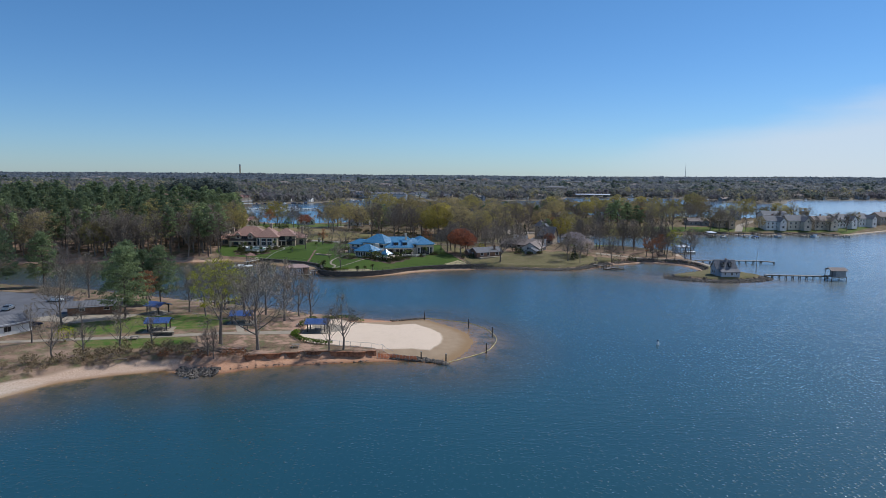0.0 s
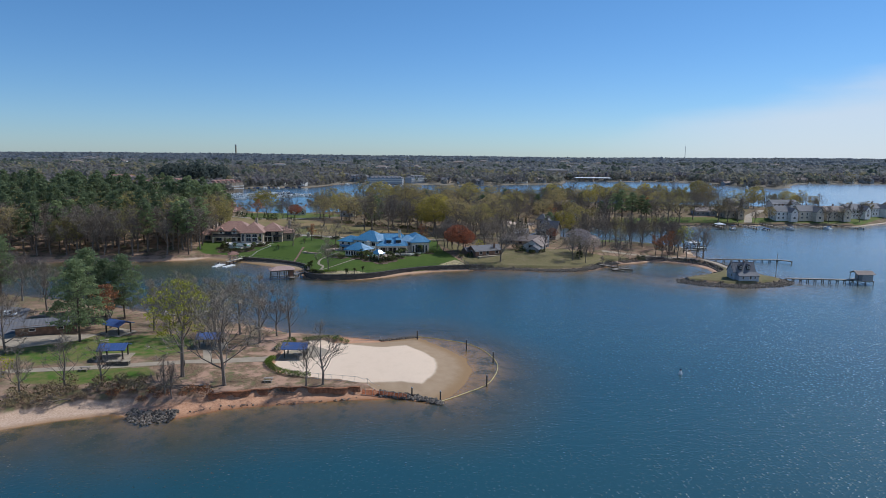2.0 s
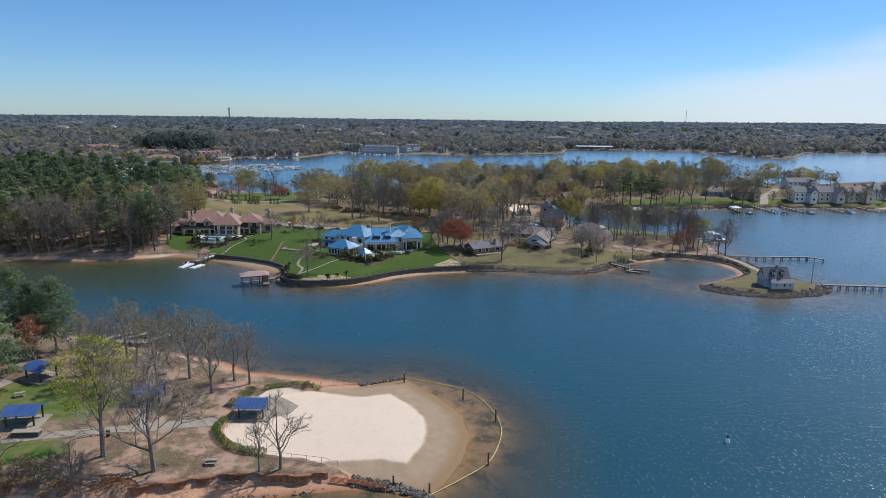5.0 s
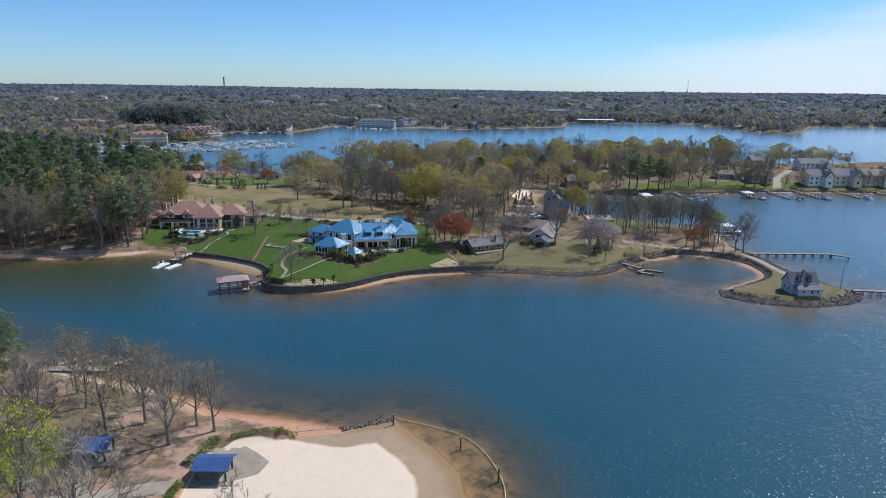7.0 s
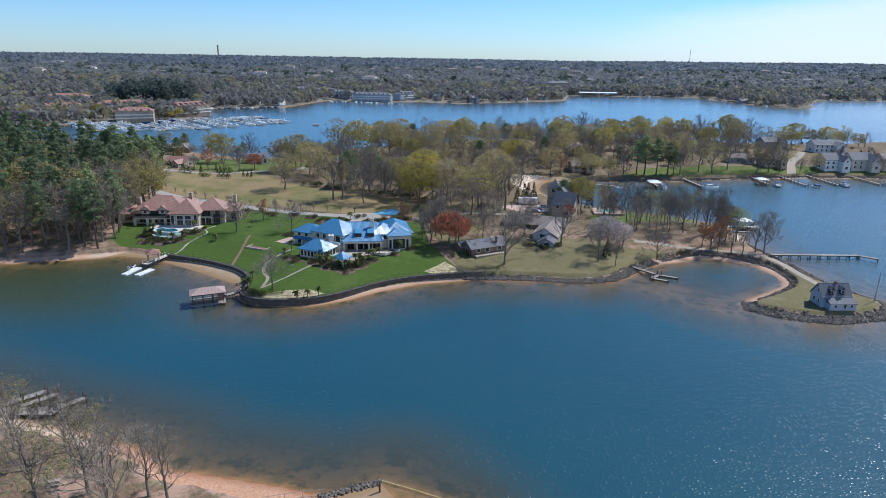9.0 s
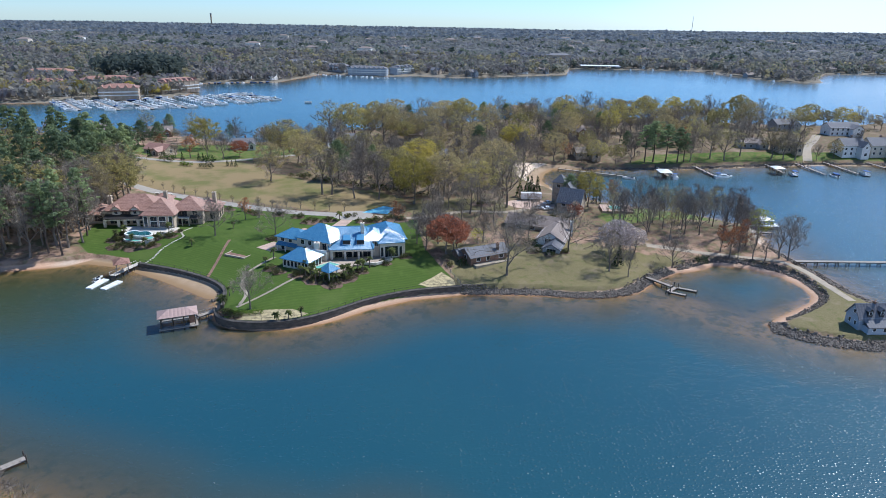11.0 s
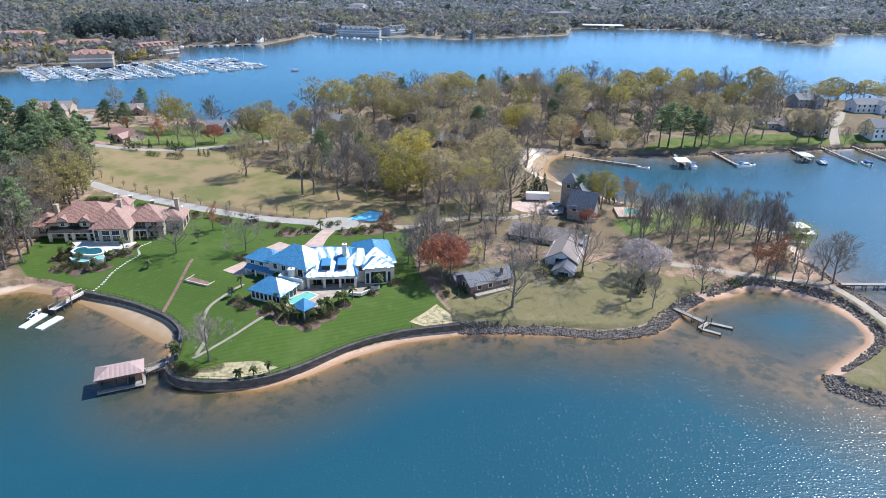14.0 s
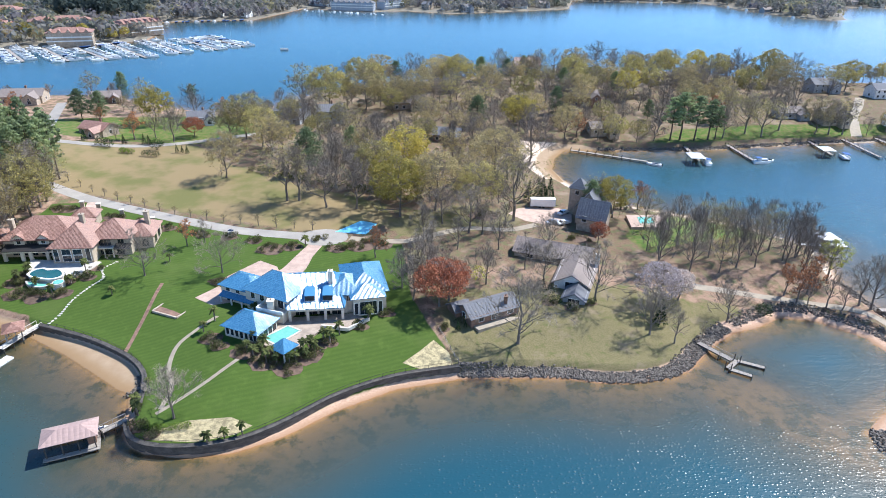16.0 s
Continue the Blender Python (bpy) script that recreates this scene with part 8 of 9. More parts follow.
FAR_KINDS["bare_light"] = [broadleaf(230 + i, 17, w, 0.16, None, 0, 0, 0, 14, 3, 6, 0.6) for i, w in enumerate((15, 14, 16))]
KINDS["red"] = [broadleaf(80 + i, 10, w, 0.16, "red_leaf", 22, 0.30, 0.6, 4, 3, 7, 0.5, 0.0) for i, w in enumerate((11, 9))]
KINDS["orange"] = [broadleaf(84 + i, 8, w, 0.22, "orange_leaf", 7, 0.28, 0.36, 3, 3, 5, 0.8, 0.1) for i, w in enumerate((5, 6))]
KINDS["blossom"] = [broadleaf(90 + i, 10, w, 0.18, "blossom", 12, 0.28, 0.45, 2, 3, 7, 0.6, 0.0) for i, w in enumerate((10, 9))]
KINDS["pine_near"] = [pine(100 + i, 22, w, 0.20, 120, 78, 0.5) for i, w in enumerate((13, 11.5))]
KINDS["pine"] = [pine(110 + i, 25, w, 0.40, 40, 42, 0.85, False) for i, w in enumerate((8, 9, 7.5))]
KINDS["cedar"] = [cone_tree(120 + i, 6, w) for i, w in enumerate((3.4, 3))]
KINDS["shrub"] = [bush(130 + i, 1.5, 2.2, "shrub", 180, 0.28) for i in range(3)]
KINDS["round_bush"] = [bush(140, 3.2, 3.6, "cedar", 420, 0.3)]
KINDS["hedge_bush"] = [bush(143 + i, 1.2, 1.7, "hedge", 220, 0.2) for i in range(2)]
KINDS["yellow_bush"] = [bush(146, 3.0, 3.6, "bud_fresh", 320, 0.28)]
KINDS["brush"] = [bush(150 + i, 2.4, 3.4, "brush", 240, 0.34) for i in range(3)]
KINDS["rust"] = [bush(156 + i, 1.3, 2.6, "rust_brush", 200, 0.26) for i in range(2)]
KINDS["palm"] = [palm(160 + i, h, 2.8) for i, h in enumerate((3.6, 4.4, 3.0))]

WORDS = {
    "bare": ("bare_tree", "large leafless grey-brown hardwood on grass", "tree"),
    "bare_light": ("bare_tree", "leafless grey hardwood with fine twigs", "tree"),
    "thin": ("bare_tree", "slender leafless young tree near the shore", "tree"),
    "sapling": ("sapling", "small staked sapling along the driveway", "tree"),
    "bud_near": ("budding_tree", "tall tree in fresh yellow-green leaf by the path", "tree"),
    "bud_sparse": ("half_bare_tree", "half-bare hardwood with a haze of yellow buds", "tree"),
    "bud": ("budding_tree", "rounded hardwood in yellow-olive spring bud", "tree"),
    "bud_yellow": ("budding_tree", "dense bright yellow-green spring tree", "tree"),
    "olive": ("hardwood_tree", "hardwood with olive-brown opening buds", "tree"),
    "red": ("maple_tree", "broad maple with dense rust-red spring leaves", "tree"),
    "orange": ("maple_tree", "small maple with sparse orange-red buds", "tree"),
    "blossom": ("cherry_tree", "flowering tree covered in pale pink-white blossom", "tree"),
    "pine_near": ("pine_tree", "full dark green pine in the lakeside park", "tree"),
    "pine": ("pine_tree", "tall dark pine with a high crown", "tree"),
    "cedar": ("cedar_tree", "dark green conical evergreen", "tree"),
    "shrub": ("shrub", "low brown-green garden shrub in a bed", "shrub"),
    "round_bush": ("evergreen_bush", "dense dark round evergreen bush by the lagoon", "shrub"),
    "hedge_bush": ("hedge_bush", "clipped green hedge bush beside the beach", "shrub"),
    "yellow_bush": ("forsythia_bush", "bright yellow flowering bush on the lawn", "shrub"),
    "brush": ("brush", "dry tangled brush on the eroded bank", "shrub"),
    "rust": ("brush", "low rusty red brush on the bank", "shrub"),
    "palm": ("palm_tree", "short fan palm with a shaggy green crown", "palm tree"),
}
HEIGHT = {"bare": 19, "bare_light": 17, "thin": 13, "sapling": 3, "bud_near": 20, "bud_sparse": 18, "bud": 18, "bud_yellow": 18, "olive": 17, "red": 10,
          "orange": 8, "blossom": 10, "pine_near": 22, "pine": 25, "cedar": 6, "shrub": 1.5, "round_bush": 3.2, "hedge_bush": 1.2, "yellow_bush": 3,
          "brush": 2.4, "rust": 1.3, "palm": 4}
plant_rng = random.Random(5)
PROTO = {}


def plant(kind, x, y, h=None, group="", form=None, wide=1.0):
    """One tree, shrub or palm with its parts, rooted in the ground."""
    form = plant_rng.randrange(len(KINDS[kind])) if form is None else form
    if kind in ("shrub", "hedge_bush", "brush", "rust", "yellow_bush", "round_bush"):
        return plant_whole(kind, x, y, h, group, form)
    s = (h or HEIGHT[kind] * plant_rng.uniform(0.85, 1.12)) / HEIGHT[kind]
    name, label, cat = WORDS[kind]
    m = pose(x, y, ground(x, y), 0, 0, plant_rng.uniform(0, 360)) @ Matrix.Diagonal((s * wide, s * wide, s, 1))
    e = thing(name, m, label, cat, group)
    for pname, me in KINDS[kind][form]:
        o = new(pname, me)
        o.parent = e
        if pname in ("twig_crown", "stem"):
            o["kind"] = "stuff"
    return e


def tints(me):
    """The tint of each point of a mesh, even where it has none."""
    t = [0.5] * len(me.vertices)
    if "clump" in me.attributes:
        me.attributes["clump"].data.foreach_get("value", t)
    return t


def united(kind, form):
    """Stems and leaves of one small plant as one mesh."""
    if (kind, form) not in PROTO:
        V, F, I, mats, T = [], [], [], [], []
        for pname, me in (FAR_KINDS.get(kind) or KINDS[kind])[form]:
            o = len(V)
            V += [tuple(v.co) for v in me.vertices]
            F += [tuple(o + i for i in f.vertices) for f in me.polygons]
            I += [len(mats)] * len(me.polygons)
            mats.append(me.materials[0])
            T += tints(me)
        me = bpy.data.meshes.new(WORDS[kind][0])
        me.from_pydata(V, [], F)
        carry(me, "clump", T)
        me.polygons.foreach_set("material_index", np.array(I, np.int32))
        for m in mats:
            me.materials.append(m)
        PROTO[kind, form] = me
    return PROTO[kind, form]


def plant_whole(kind, x, y, h, group, form=None):
    """A small or far plant as one mesh."""
    form = plant_rng.randrange(len(FAR_KINDS.get(kind) or KINDS[kind])) if form is None else form
    s = (h or HEIGHT[kind] * plant_rng.uniform(0.85, 1.12)) / HEIGHT[kind]
    name, label, cat = WORDS[kind]
    o = new(name, united(kind, form))
    o.matrix_world = pose(x, y, ground(x, y), 0, 0, plant_rng.uniform(0, 360)) @ Matrix.Scale(s, 4)
    return tagged(o, label, cat, group)


def scatter(n_try, box, gap, inside, seed):
    """Places at least gap apart in a box for which inside(X, Y) holds."""
    rng = np.random.RandomState(seed)
    X, Y = rng.uniform(box[0], box[2], n_try), rng.uniform(box[1], box[3], n_try)
    ok = inside(X, Y)
    out = []
    for x, y in zip(X[ok], Y[ok]):
        if all((x - a) ** 2 + (y - b) ** 2 > gap * gap for a, b in out):
            out.append((float(x), float(y)))
    return out

# ---- planting: the park ----
G = "trees of the lakeside park"
for k, x, y, h, f in (("bud_near", -52.4, 7.0, 21, 0), ("bare", -42.7, 3.2, 20, 0), ("bare", -43.6, 31.6, 16.5, 1), ("thin", -37.4, 36.3, 13, 0),
                      ("thin", -41.2, 38.3, 12, 1), ("bud_sparse", -50.5, 38.5, 16, 0), ("bud_sparse", -55.1, 33.8, 15, 1), ("bare_light", -65.7, 33.7, 13, 0), ("bare_light", -72.1, 38.7, 13, 2), ("thin", -64, 44, 13, 2),
                      ("bud_sparse", -69, 50, 14, 0), ("bare_light", -60, 50, 12, 1), ("thin", -26.6, 3.6, 9, 0), ("thin", -23.4, 4.2, 12.5, 2), ("pine_near", -86.6, 53.2, 17, 0),
                      ("pine_near", -92.5, 54.6, 16, 1), ("pine_near", -85.4, 29.0, 19, 0), ("pine_near", -99, 58, 18, 0), ("bare", -97.5, 20.9, 15, 3),
                      ("orange", -84.5, 41.5, 11, 0), ("orange", -88, 47, 10, 1), ("thin", -52, -2.2, 8, 1), ("thin", -50.5, -3.0, 7, 0), ("thin", -66, 2, 10, 2),
                      ("thin", -72.5, 0.5, 11, 0), ("thin", -78, -4, 10, 1), ("thin", -83, -7, 11, 2), ("bare_light", -112, 60, 14, 2), ("bare_light", -128, 74, 15, 3),
                      ("pine_near", -150, 74, 20, 0), ("pine_near", -140, 82, 19, 1), ("bare_light", -146, 62, 15, 1), ("thin", -95, 5, 9, 0), ("yellow_bush", -88, 6, 4, 0)):
    plant(k, x, y, h, G, f)
# dead limbs that slid down the eroded bank
for x, y, rz, h, f in ((-46.6, 1.6, 200, 8, 0), (-49.8, -0.6, 165, 7, 1), (-28.6, 2.0, 185, 5, 2), (-69, -4, 220, 6, 1)):
    e = thing("fallen_tree", pose(x, y, ground(x, y) + 0.5, 0, 86, rz) @ Matrix.Scale(h / 13, 4), "dead leafless tree lying on the eroded bank", "fallen tree", "dead trees on the bank")
    for pname, me in KINDS["thin"][f]:
        o = new(pname, me)
        o.parent = e
        if pname == "twig_crown":
            o["kind"] = "stuff"
thicket, rusty = [], []
for x, y in scatter(900, (-125, -36, -56, 4), 2.1, lambda X, Y: (sd(PARK_UP, X, Y) > 0.2) & (sd(PARK_UP, X, Y) < 7) & (X < -57), 3):
    thicket.append((x, y, plant_rng.uniform(0.55, 1.15)))
for x, y in scatter(300, (-62, -8, -44, 2), 1.8, lambda X, Y: (sd(PARK_UP, X, Y) > 0) & (sd(PARK_UP, X, Y) < 2.6), 4):
    rusty.append((x, y, plant_rng.uniform(0.55, 1.1)))
hedge_line = smooth_line([(-37.6, 20.5), (-37.6, 16.5), (-35.0, 12.2), (-31.4, 9.6), (-27.4, 8.6)], 1.0)
for x, y in hedge_line:
    plant("hedge_bush", x, y, 1.25, "hedge round the beach")
for x, y in smooth_line([(-33.2, 34.0), (-28, 36.0), (-23.4, 36.6)], 1.1):
    plant("hedge_bush", x, y, 1.1, "hedge round the beach")
for x, y in ((-37.6, 26.5), (-36.8, 29.5), (-36.0, 32)):
    plant("hedge_bush", x, y, 1.7, "hedge round the beach")

# ---- planting: the lawns of the three houses ----
G = "garden trees of the peninsula"
for k, x, y, h, f in (("bare", -69.8, 182.1, 13, 0), ("bare", -49.9, 183.8, 12, 2), ("bare", -43.8, 128.1, 12, 1), ("cedar", 12.2, 157.6, 2.6, 0), ("cedar", 14.0, 158.4, 2.2, 1), ("round_bush", 37.0, 167.2, 3, 0), ("round_bush", 40.4, 164.8, 2.2, 0), ("round_bush", 36.4, 172.4, 3.4, 0), ("round_bush", 34.6, 175.6, 3, 0), ("orange", -9.5, 192.5, 9, 0),
                      ("bare", 25.9, 153.3, 19, 0), ("bare", 47.5, 169.3, 16, 2), ("bare", 57.7, 156.8, 13, 1), ("thin", 62.8, 154.0, 9, 0), ("thin", 70.9, 157.6, 5, 1),
                      ("bare", 80.4, 165.3, 12, 3), ("round_bush", 91.2, 168.4, 4, 0), ("red", 8.0, 167.0, 13, 0), ("red", 11.5, 173, 10, 1), ("bare_light", 1.5, 170, 12, 3), ("bare_light", 5.5, 176, 13, 1), ("red", 10.5, 169.5, 11, 1), ("bare_light", 3.5, 180, 13, 0),
                      ("bare_light", -1.5, 176, 11, 1), ("bare_light", 6, 188, 13, 2), ("bare", 20.6, 178.0, 12, 1), ("yellow_bush", 18.8, 180.5, 4.2, 0),
                      ("blossom", 63.5, 168.5, 12, 0), ("blossom", 70, 172, 9, 1), ("cedar", 61.5, 161.0, 7, 0), ("orange", -64.5, 200, 8, 1), ("thin", -60, 202, 8, 0),
                      ("thin", 32, 186, 11, 1), ("bare_light", 36, 178, 12, 3), ("bare_light", 40, 196, 12, 0), ("bare_light", 26, 198, 12, 1), ("thin", 14, 198, 10, 2),
                      ("bare_light", 4, 204, 12, 2), ("thin", 22, 208, 10, 0), ("bare_light", 10, 216, 13, 3), ("thin", 30, 214, 11, 1), ("red", 56.5, 203, 7, 1),
                      ("orange", 102.5, 173.5, 10, 0), ("orange", 107, 177, 11, 1), ("orange", 100.5, 176.5, 9, 1), ("thin", 108.7, 170.5, 11, 0), ("thin", 112, 169, 9, 1),
                      ("thin", 104.6, 172, 8, 2), ("bare_light", 120.1, 169.8, 15, 0), ("thin", 118, 171.6, 14, 2), ("bare_light", 115.9, 199.1, 14, 2), ("bud_near", 116.5, 184, 14, 0),
                      ("thin", 111, 181, 12, 1), ("bare_light", 113, 190, 13, 3), ("cedar", 43.5, 235.5, 9, 0), ("cedar", 47.6, 236, 9.5, 1), ("cedar", 45.4, 238, 9, 0), ("cedar", 40.5, 237.5, 8, 1),
                      ("cedar", 73, 236, 9, 1), ("orange", 79, 236, 10, 0), ("bud_sparse", 62, 226, 14, 0), ("bud_yellow", 66.5, 224, 15, 1), ("bud_sparse", 74, 214, 14, 1), ("pine_near", 58.5, 222, 13, 0)):
    plant(k, x, y, h, G, f)
G = "grove on the point"
for x, y in scatter(500, (68, 180, 122, 214), 5.4, lambda X, Y: (sd(UPLAND, X, Y) > 2) & (Y > 183 + 0.12 * (X - 70)) & (Y < 206 + 0.1 * (X - 70)) & (sd(SHADE_LAWN, X, Y) < 1.0), 8):
    plant(plant_rng.choice(("bud_sparse", "bud_sparse", "bare_light", "thin")), x, y, plant_rng.uniform(12, 17), G, wide=0.75)
# palms and beds
for x, y, h in ((-35.8, 122.2, 3.8), (-32.8, 122.8, 3.4), (-29.8, 124, 3.2), (-53.2, 133.5, 4.2), (-51.2, 129.5, 4.4), (-52, 137.5, 3),
                (-20, 148.5, 4), (-17, 151.5, 4.2), (-26, 145.5, 3.6), (-29.5, 143.8, 3.4), (-23.5, 145, 3.4), (-32.5, 145.2, 4.6), (-34.5, 147.6, 3.4), (-15.2, 154.6, 4.4),
                (-9, 160.2, 5.2), (-36.5, 163.5, 4), (-45, 160, 4), (-46.5, 156, 3.4), (-30.3, 200, 4.6), (-31.5, 147, 3), (-21.5, 146.2, 3.2), (-10.5, 163.5, 4),
                (-33.4, 150.6, 4.2), (-31.2, 149, 4.6), (-28.6, 145.2, 4.0), (-27.2, 143.6, 3.4), (-24.6, 143.8, 3.8), (-22.2, 147.6, 4.6), (-21, 149.6, 4), (-18.6, 152.4, 4.4), (-101, 184, 4.2), (-102.6, 181, 4), (-87.4, 178.6, 3.8), (-86, 184, 4), (-74.5, 173, 3.4), (-90, 174, 3.6), (-96, 178, 4.2), (-66, 190, 3)):
    plant("palm", x, y, h, "palms of the waterfront gardens")
BEDS = [(-44, 153, 2.5), (-41, 150, 2), (-35, 147, 3), (-30, 143.5, 3), (-25, 142.5, 3), (-20.5, 147, 2.5), (-17.5, 151.5, 2), (-11, 158, 2), (-5, 163.5, 2),
        (-49.5, 179, 2.5), (-46, 178.5, 2), (-40, 197.5, 4), (-34, 199, 3), (-21, 198, 3), (-14, 199.5, 4), (-8, 200, 3), (-100, 175, 3), (-94, 173.5, 3), (-88, 174.5, 2.5)]
BEDS += [(-103, 180, 2.5), (-84, 181, 2), (-84, 216, 3), (-94, 220, 3), (-75, 212, 3), (-62, 206.5, 2), (36, 168.5, 2), (41, 166, 2), (46, 168, 1.5), (13, 160, 1.2),
         (-112, 226, 4), (24, 223, 5), (52, 206, 4), (-50, 126, 2), (-46.5, 124, 1.5), (8.6, 158, 1.5)]
BEDS += [(-102, 183, 2.5), (-101.5, 179.5, 2), (-88.5, 179.5, 1.8), (-86.2, 182.5, 1.8), (-84, 186, 1.8), (-96, 175.6, 1.6), (-29.5, 146.4, 2.4), (-22.6, 145.6, 2.4), (-19.4, 150.4, 2.0), (-33.6, 149.6, 2.0),
         (-64, 208.6, 2.2), (-54, 205.6, 2.4), (-46, 203, 2.4), (-26, 203.6, 2.4), (-12, 203.4, 2.4)]
for x, y, r in BEDS:
    ring = [(x + 1.12 * r * math.cos(i * 0.524) * (1 + 0.13 * math.sin(i * 2.3 + x)), y + 0.84 * r * math.sin(i * 0.524) * (1 + 0.13 * math.cos(i * 1.7 + y))) for i in range(12)]
    if r > 1.3:
        patch("planting_bed", ring, "mulch", "bed of brown bark mulch among garden shrubs", "garden bed", lift=0.05, res=1.0)
for x, y, r in BEDS:
    for i in range(int(r * 3)):
        a, q = plant_rng.uniform(0, 6.283), r * math.sqrt(plant_rng.random())
        plant("shrub", x + q * math.cos(a), y + 0.7 * q * math.sin(a), plant_rng.uniform(0.7, 1.6), "garden shrubs in the beds")
for x, y in smooth_line([(-49.5, 126.2), (-45, 125.2), (-40.6, 125.8)], 1.3):
    plant("hedge_bush", x, y, 1.3, "clipped hedge on the wall garden")
# saplings along the drive
for i in range(17):
    s = i / 16
    plant("sapling", -122 + 92 * s, 247.5 - 38 * s - 7 * math.sin(math.pi * s) + 1.5, plant_rng.uniform(2.6, 3.6), "saplings along the drive")

# ---- planting: woods ----
FOREST = [(-420, 138), (-260, 148), (-187, 157), (-155, 164), (-137, 162), (-125, 165), (-112, 168), (-110, 178), (-116, 196), (-119, 232), (-123, 250),
          (-140, 268), (-190, 300), (-240, 330), (-420, 345)]
front = scatter(3600, (-215, 150, -104, 262), 4.2, lambda X, Y: (sd(FOREST, X, Y) > 0.5) & (sd(FOREST, X, Y) < 16), 11)
for x, y in front:
    k = plant_rng.choices(("bare_light", "thin", "olive", "bud", "pine", "bud_sparse"), (6, 7, 0.8, 1.2, 2.4, 2.6))[0]
    if x < -128 and y > 215 or y > 238:
        k = "pine"
    plant(k, x, y, plant_rng.uniform(20, 25) if k == "pine" else plant_rng.uniform(14, 22), "trees at the forest edge")
for x, y, h in ((-152, 196, 22), (-132, 192, 22), (-176, 188, 21), (-123, 186, 17)):
    plant("bud", x, y, h, "trees at the forest edge")
deep = scatter(3500, (-330, 165, -110, 330), 7.6, lambda X, Y: (sd(FOREST, X, Y) > 14) & (Y > 160) & (X + 0.35 * Y > -240), 12)


def merged(name, places, kinds, label, category, seed):
    """Many trees that nobody could count, joined into one mesh for each material."""
    rng = random.Random(seed)
    heap = {}
    for x, y, h in places:
        kind = rng.choice(kinds) if isinstance(kinds, (list, tuple)) else kinds
        form = rng.choice(FAR_KINDS.get(kind) or KINDS[kind])
        a = rng.uniform(0, 6.283)
        for pname, me in form:
            if me.name not in SHAPES:
                co = np.empty(len(me.vertices) * 3, np.float32)
                me.vertices.foreach_get("co", co)
                ls, lt = np.empty(len(me.polygons), np.int32), np.empty(len(me.polygons), np.int32)
                me.polygons.foreach_get("loop_start", ls)
                me.polygons.foreach_get("loop_total", lt)
                li = np.empty(len(me.loops), np.int32)
                me.loops.foreach_get("vertex_index", li)
                SHAPES[me.name] = (co.reshape(-1, 3), ls, lt, li, me.materials[0], np.array(tints(me), np.float32))
            co, ls, lt, li, mat, tint = SHAPES[me.name]
            c, s = math.cos(a) * h, math.sin(a) * h
            q = np.column_stack([x + co[:, 0] * c - co[:, 1] * s, y + co[:, 0] * s + co[:, 1] * c, ground(x, y) + co[:, 2] * h])
            heap.setdefault(mat.name, [[], [], [], [], 0, 0, []])
            b = heap[mat.name]
            b[0].append(q)
            b[1].append(ls + b[5])
            b[2].append(lt)
            b[3].append(li + b[4])
            b[4] += len(co)
            b[5] += len(li)
            b[6].append(tint)
    root = thing(name, Matrix(), label, category, kind="stuff")
    for mname, b in heap.items():
        me = bpy.data.meshes.new(name)
        V, LS, LT, LI = (np.concatenate(v) for v in b[:4])
        me.vertices.add(len(V))
        me.vertices.foreach_set("co", V.astype(np.float32).ravel())
        me.loops.add(len(LI))
        me.loops.foreach_set("vertex_index", LI.astype(np.int32))
        me.polygons.add(len(LS))
        me.polygons.foreach_set("loop_start", LS.astype(np.int32))
        me.update(calc_edges=True)
        carry(me, "clump", np.concatenate(b[6]))
        me.materials.append(bpy.data.materials[mname])
        o = new("trunk_mass" if "bark" in mname else "canopy", me)
        o.parent = root
    return root


SHAPES = {}
merged("brush_thicket", thicket, "brush", "dry tangled brush on the eroded bank", "brush", 4)
merged("rusty_brush", rusty, "rust", "low rusty red brush on the bank", "brush", 7)
merged("pine_forest", [(x, y, plant_rng.uniform(0.85, 1.05)) for x, y in deep], ["pine", "pine", "pine", "bud_sparse"], "dense forest of tall dark pines", "forest", 3)


def band(X, Y):
    """Where the wooded middle of the peninsula stands: off the lawns, roads, house plots and sand."""
    clear = np.maximum.reduce([sd(p, X, Y) for p in (MEADOW, DRY, DRY_MID, BAY_SAND, LAWN, ROAD_LAWN)])
    return (sd(UPLAND, X, Y) > 3) & (clear < -2) & (np.hypot(X - 47, Y - 222) > 17) & (sd([(36, 318), (44, 262), (62, 250), (76, 262), (78, 318)], X, Y) < 0) & (sd(BAY_LAWN, X, Y) < -1) & (Y > np.where(X > 40, 267, np.where(X > 0, 227, 302 - 0.82 * (X + 92))))


STANDING = []


def stand(k, x, y, h, group):
    """A tree of the peninsula that is told apart by its place and height."""
    STANDING.append((x, y))
    if y > 345 and k in FAR_KINDS:
        plant_whole(k, x, y, h, group)
    else:
        plant(k, x, y, h, group, wide=1.5 if k == "pine" else 1.1)


def away(X, Y, gap):
    return np.minimum.reduce([np.hypot(X - a, Y - b) for a, b in STANDING]) > gap


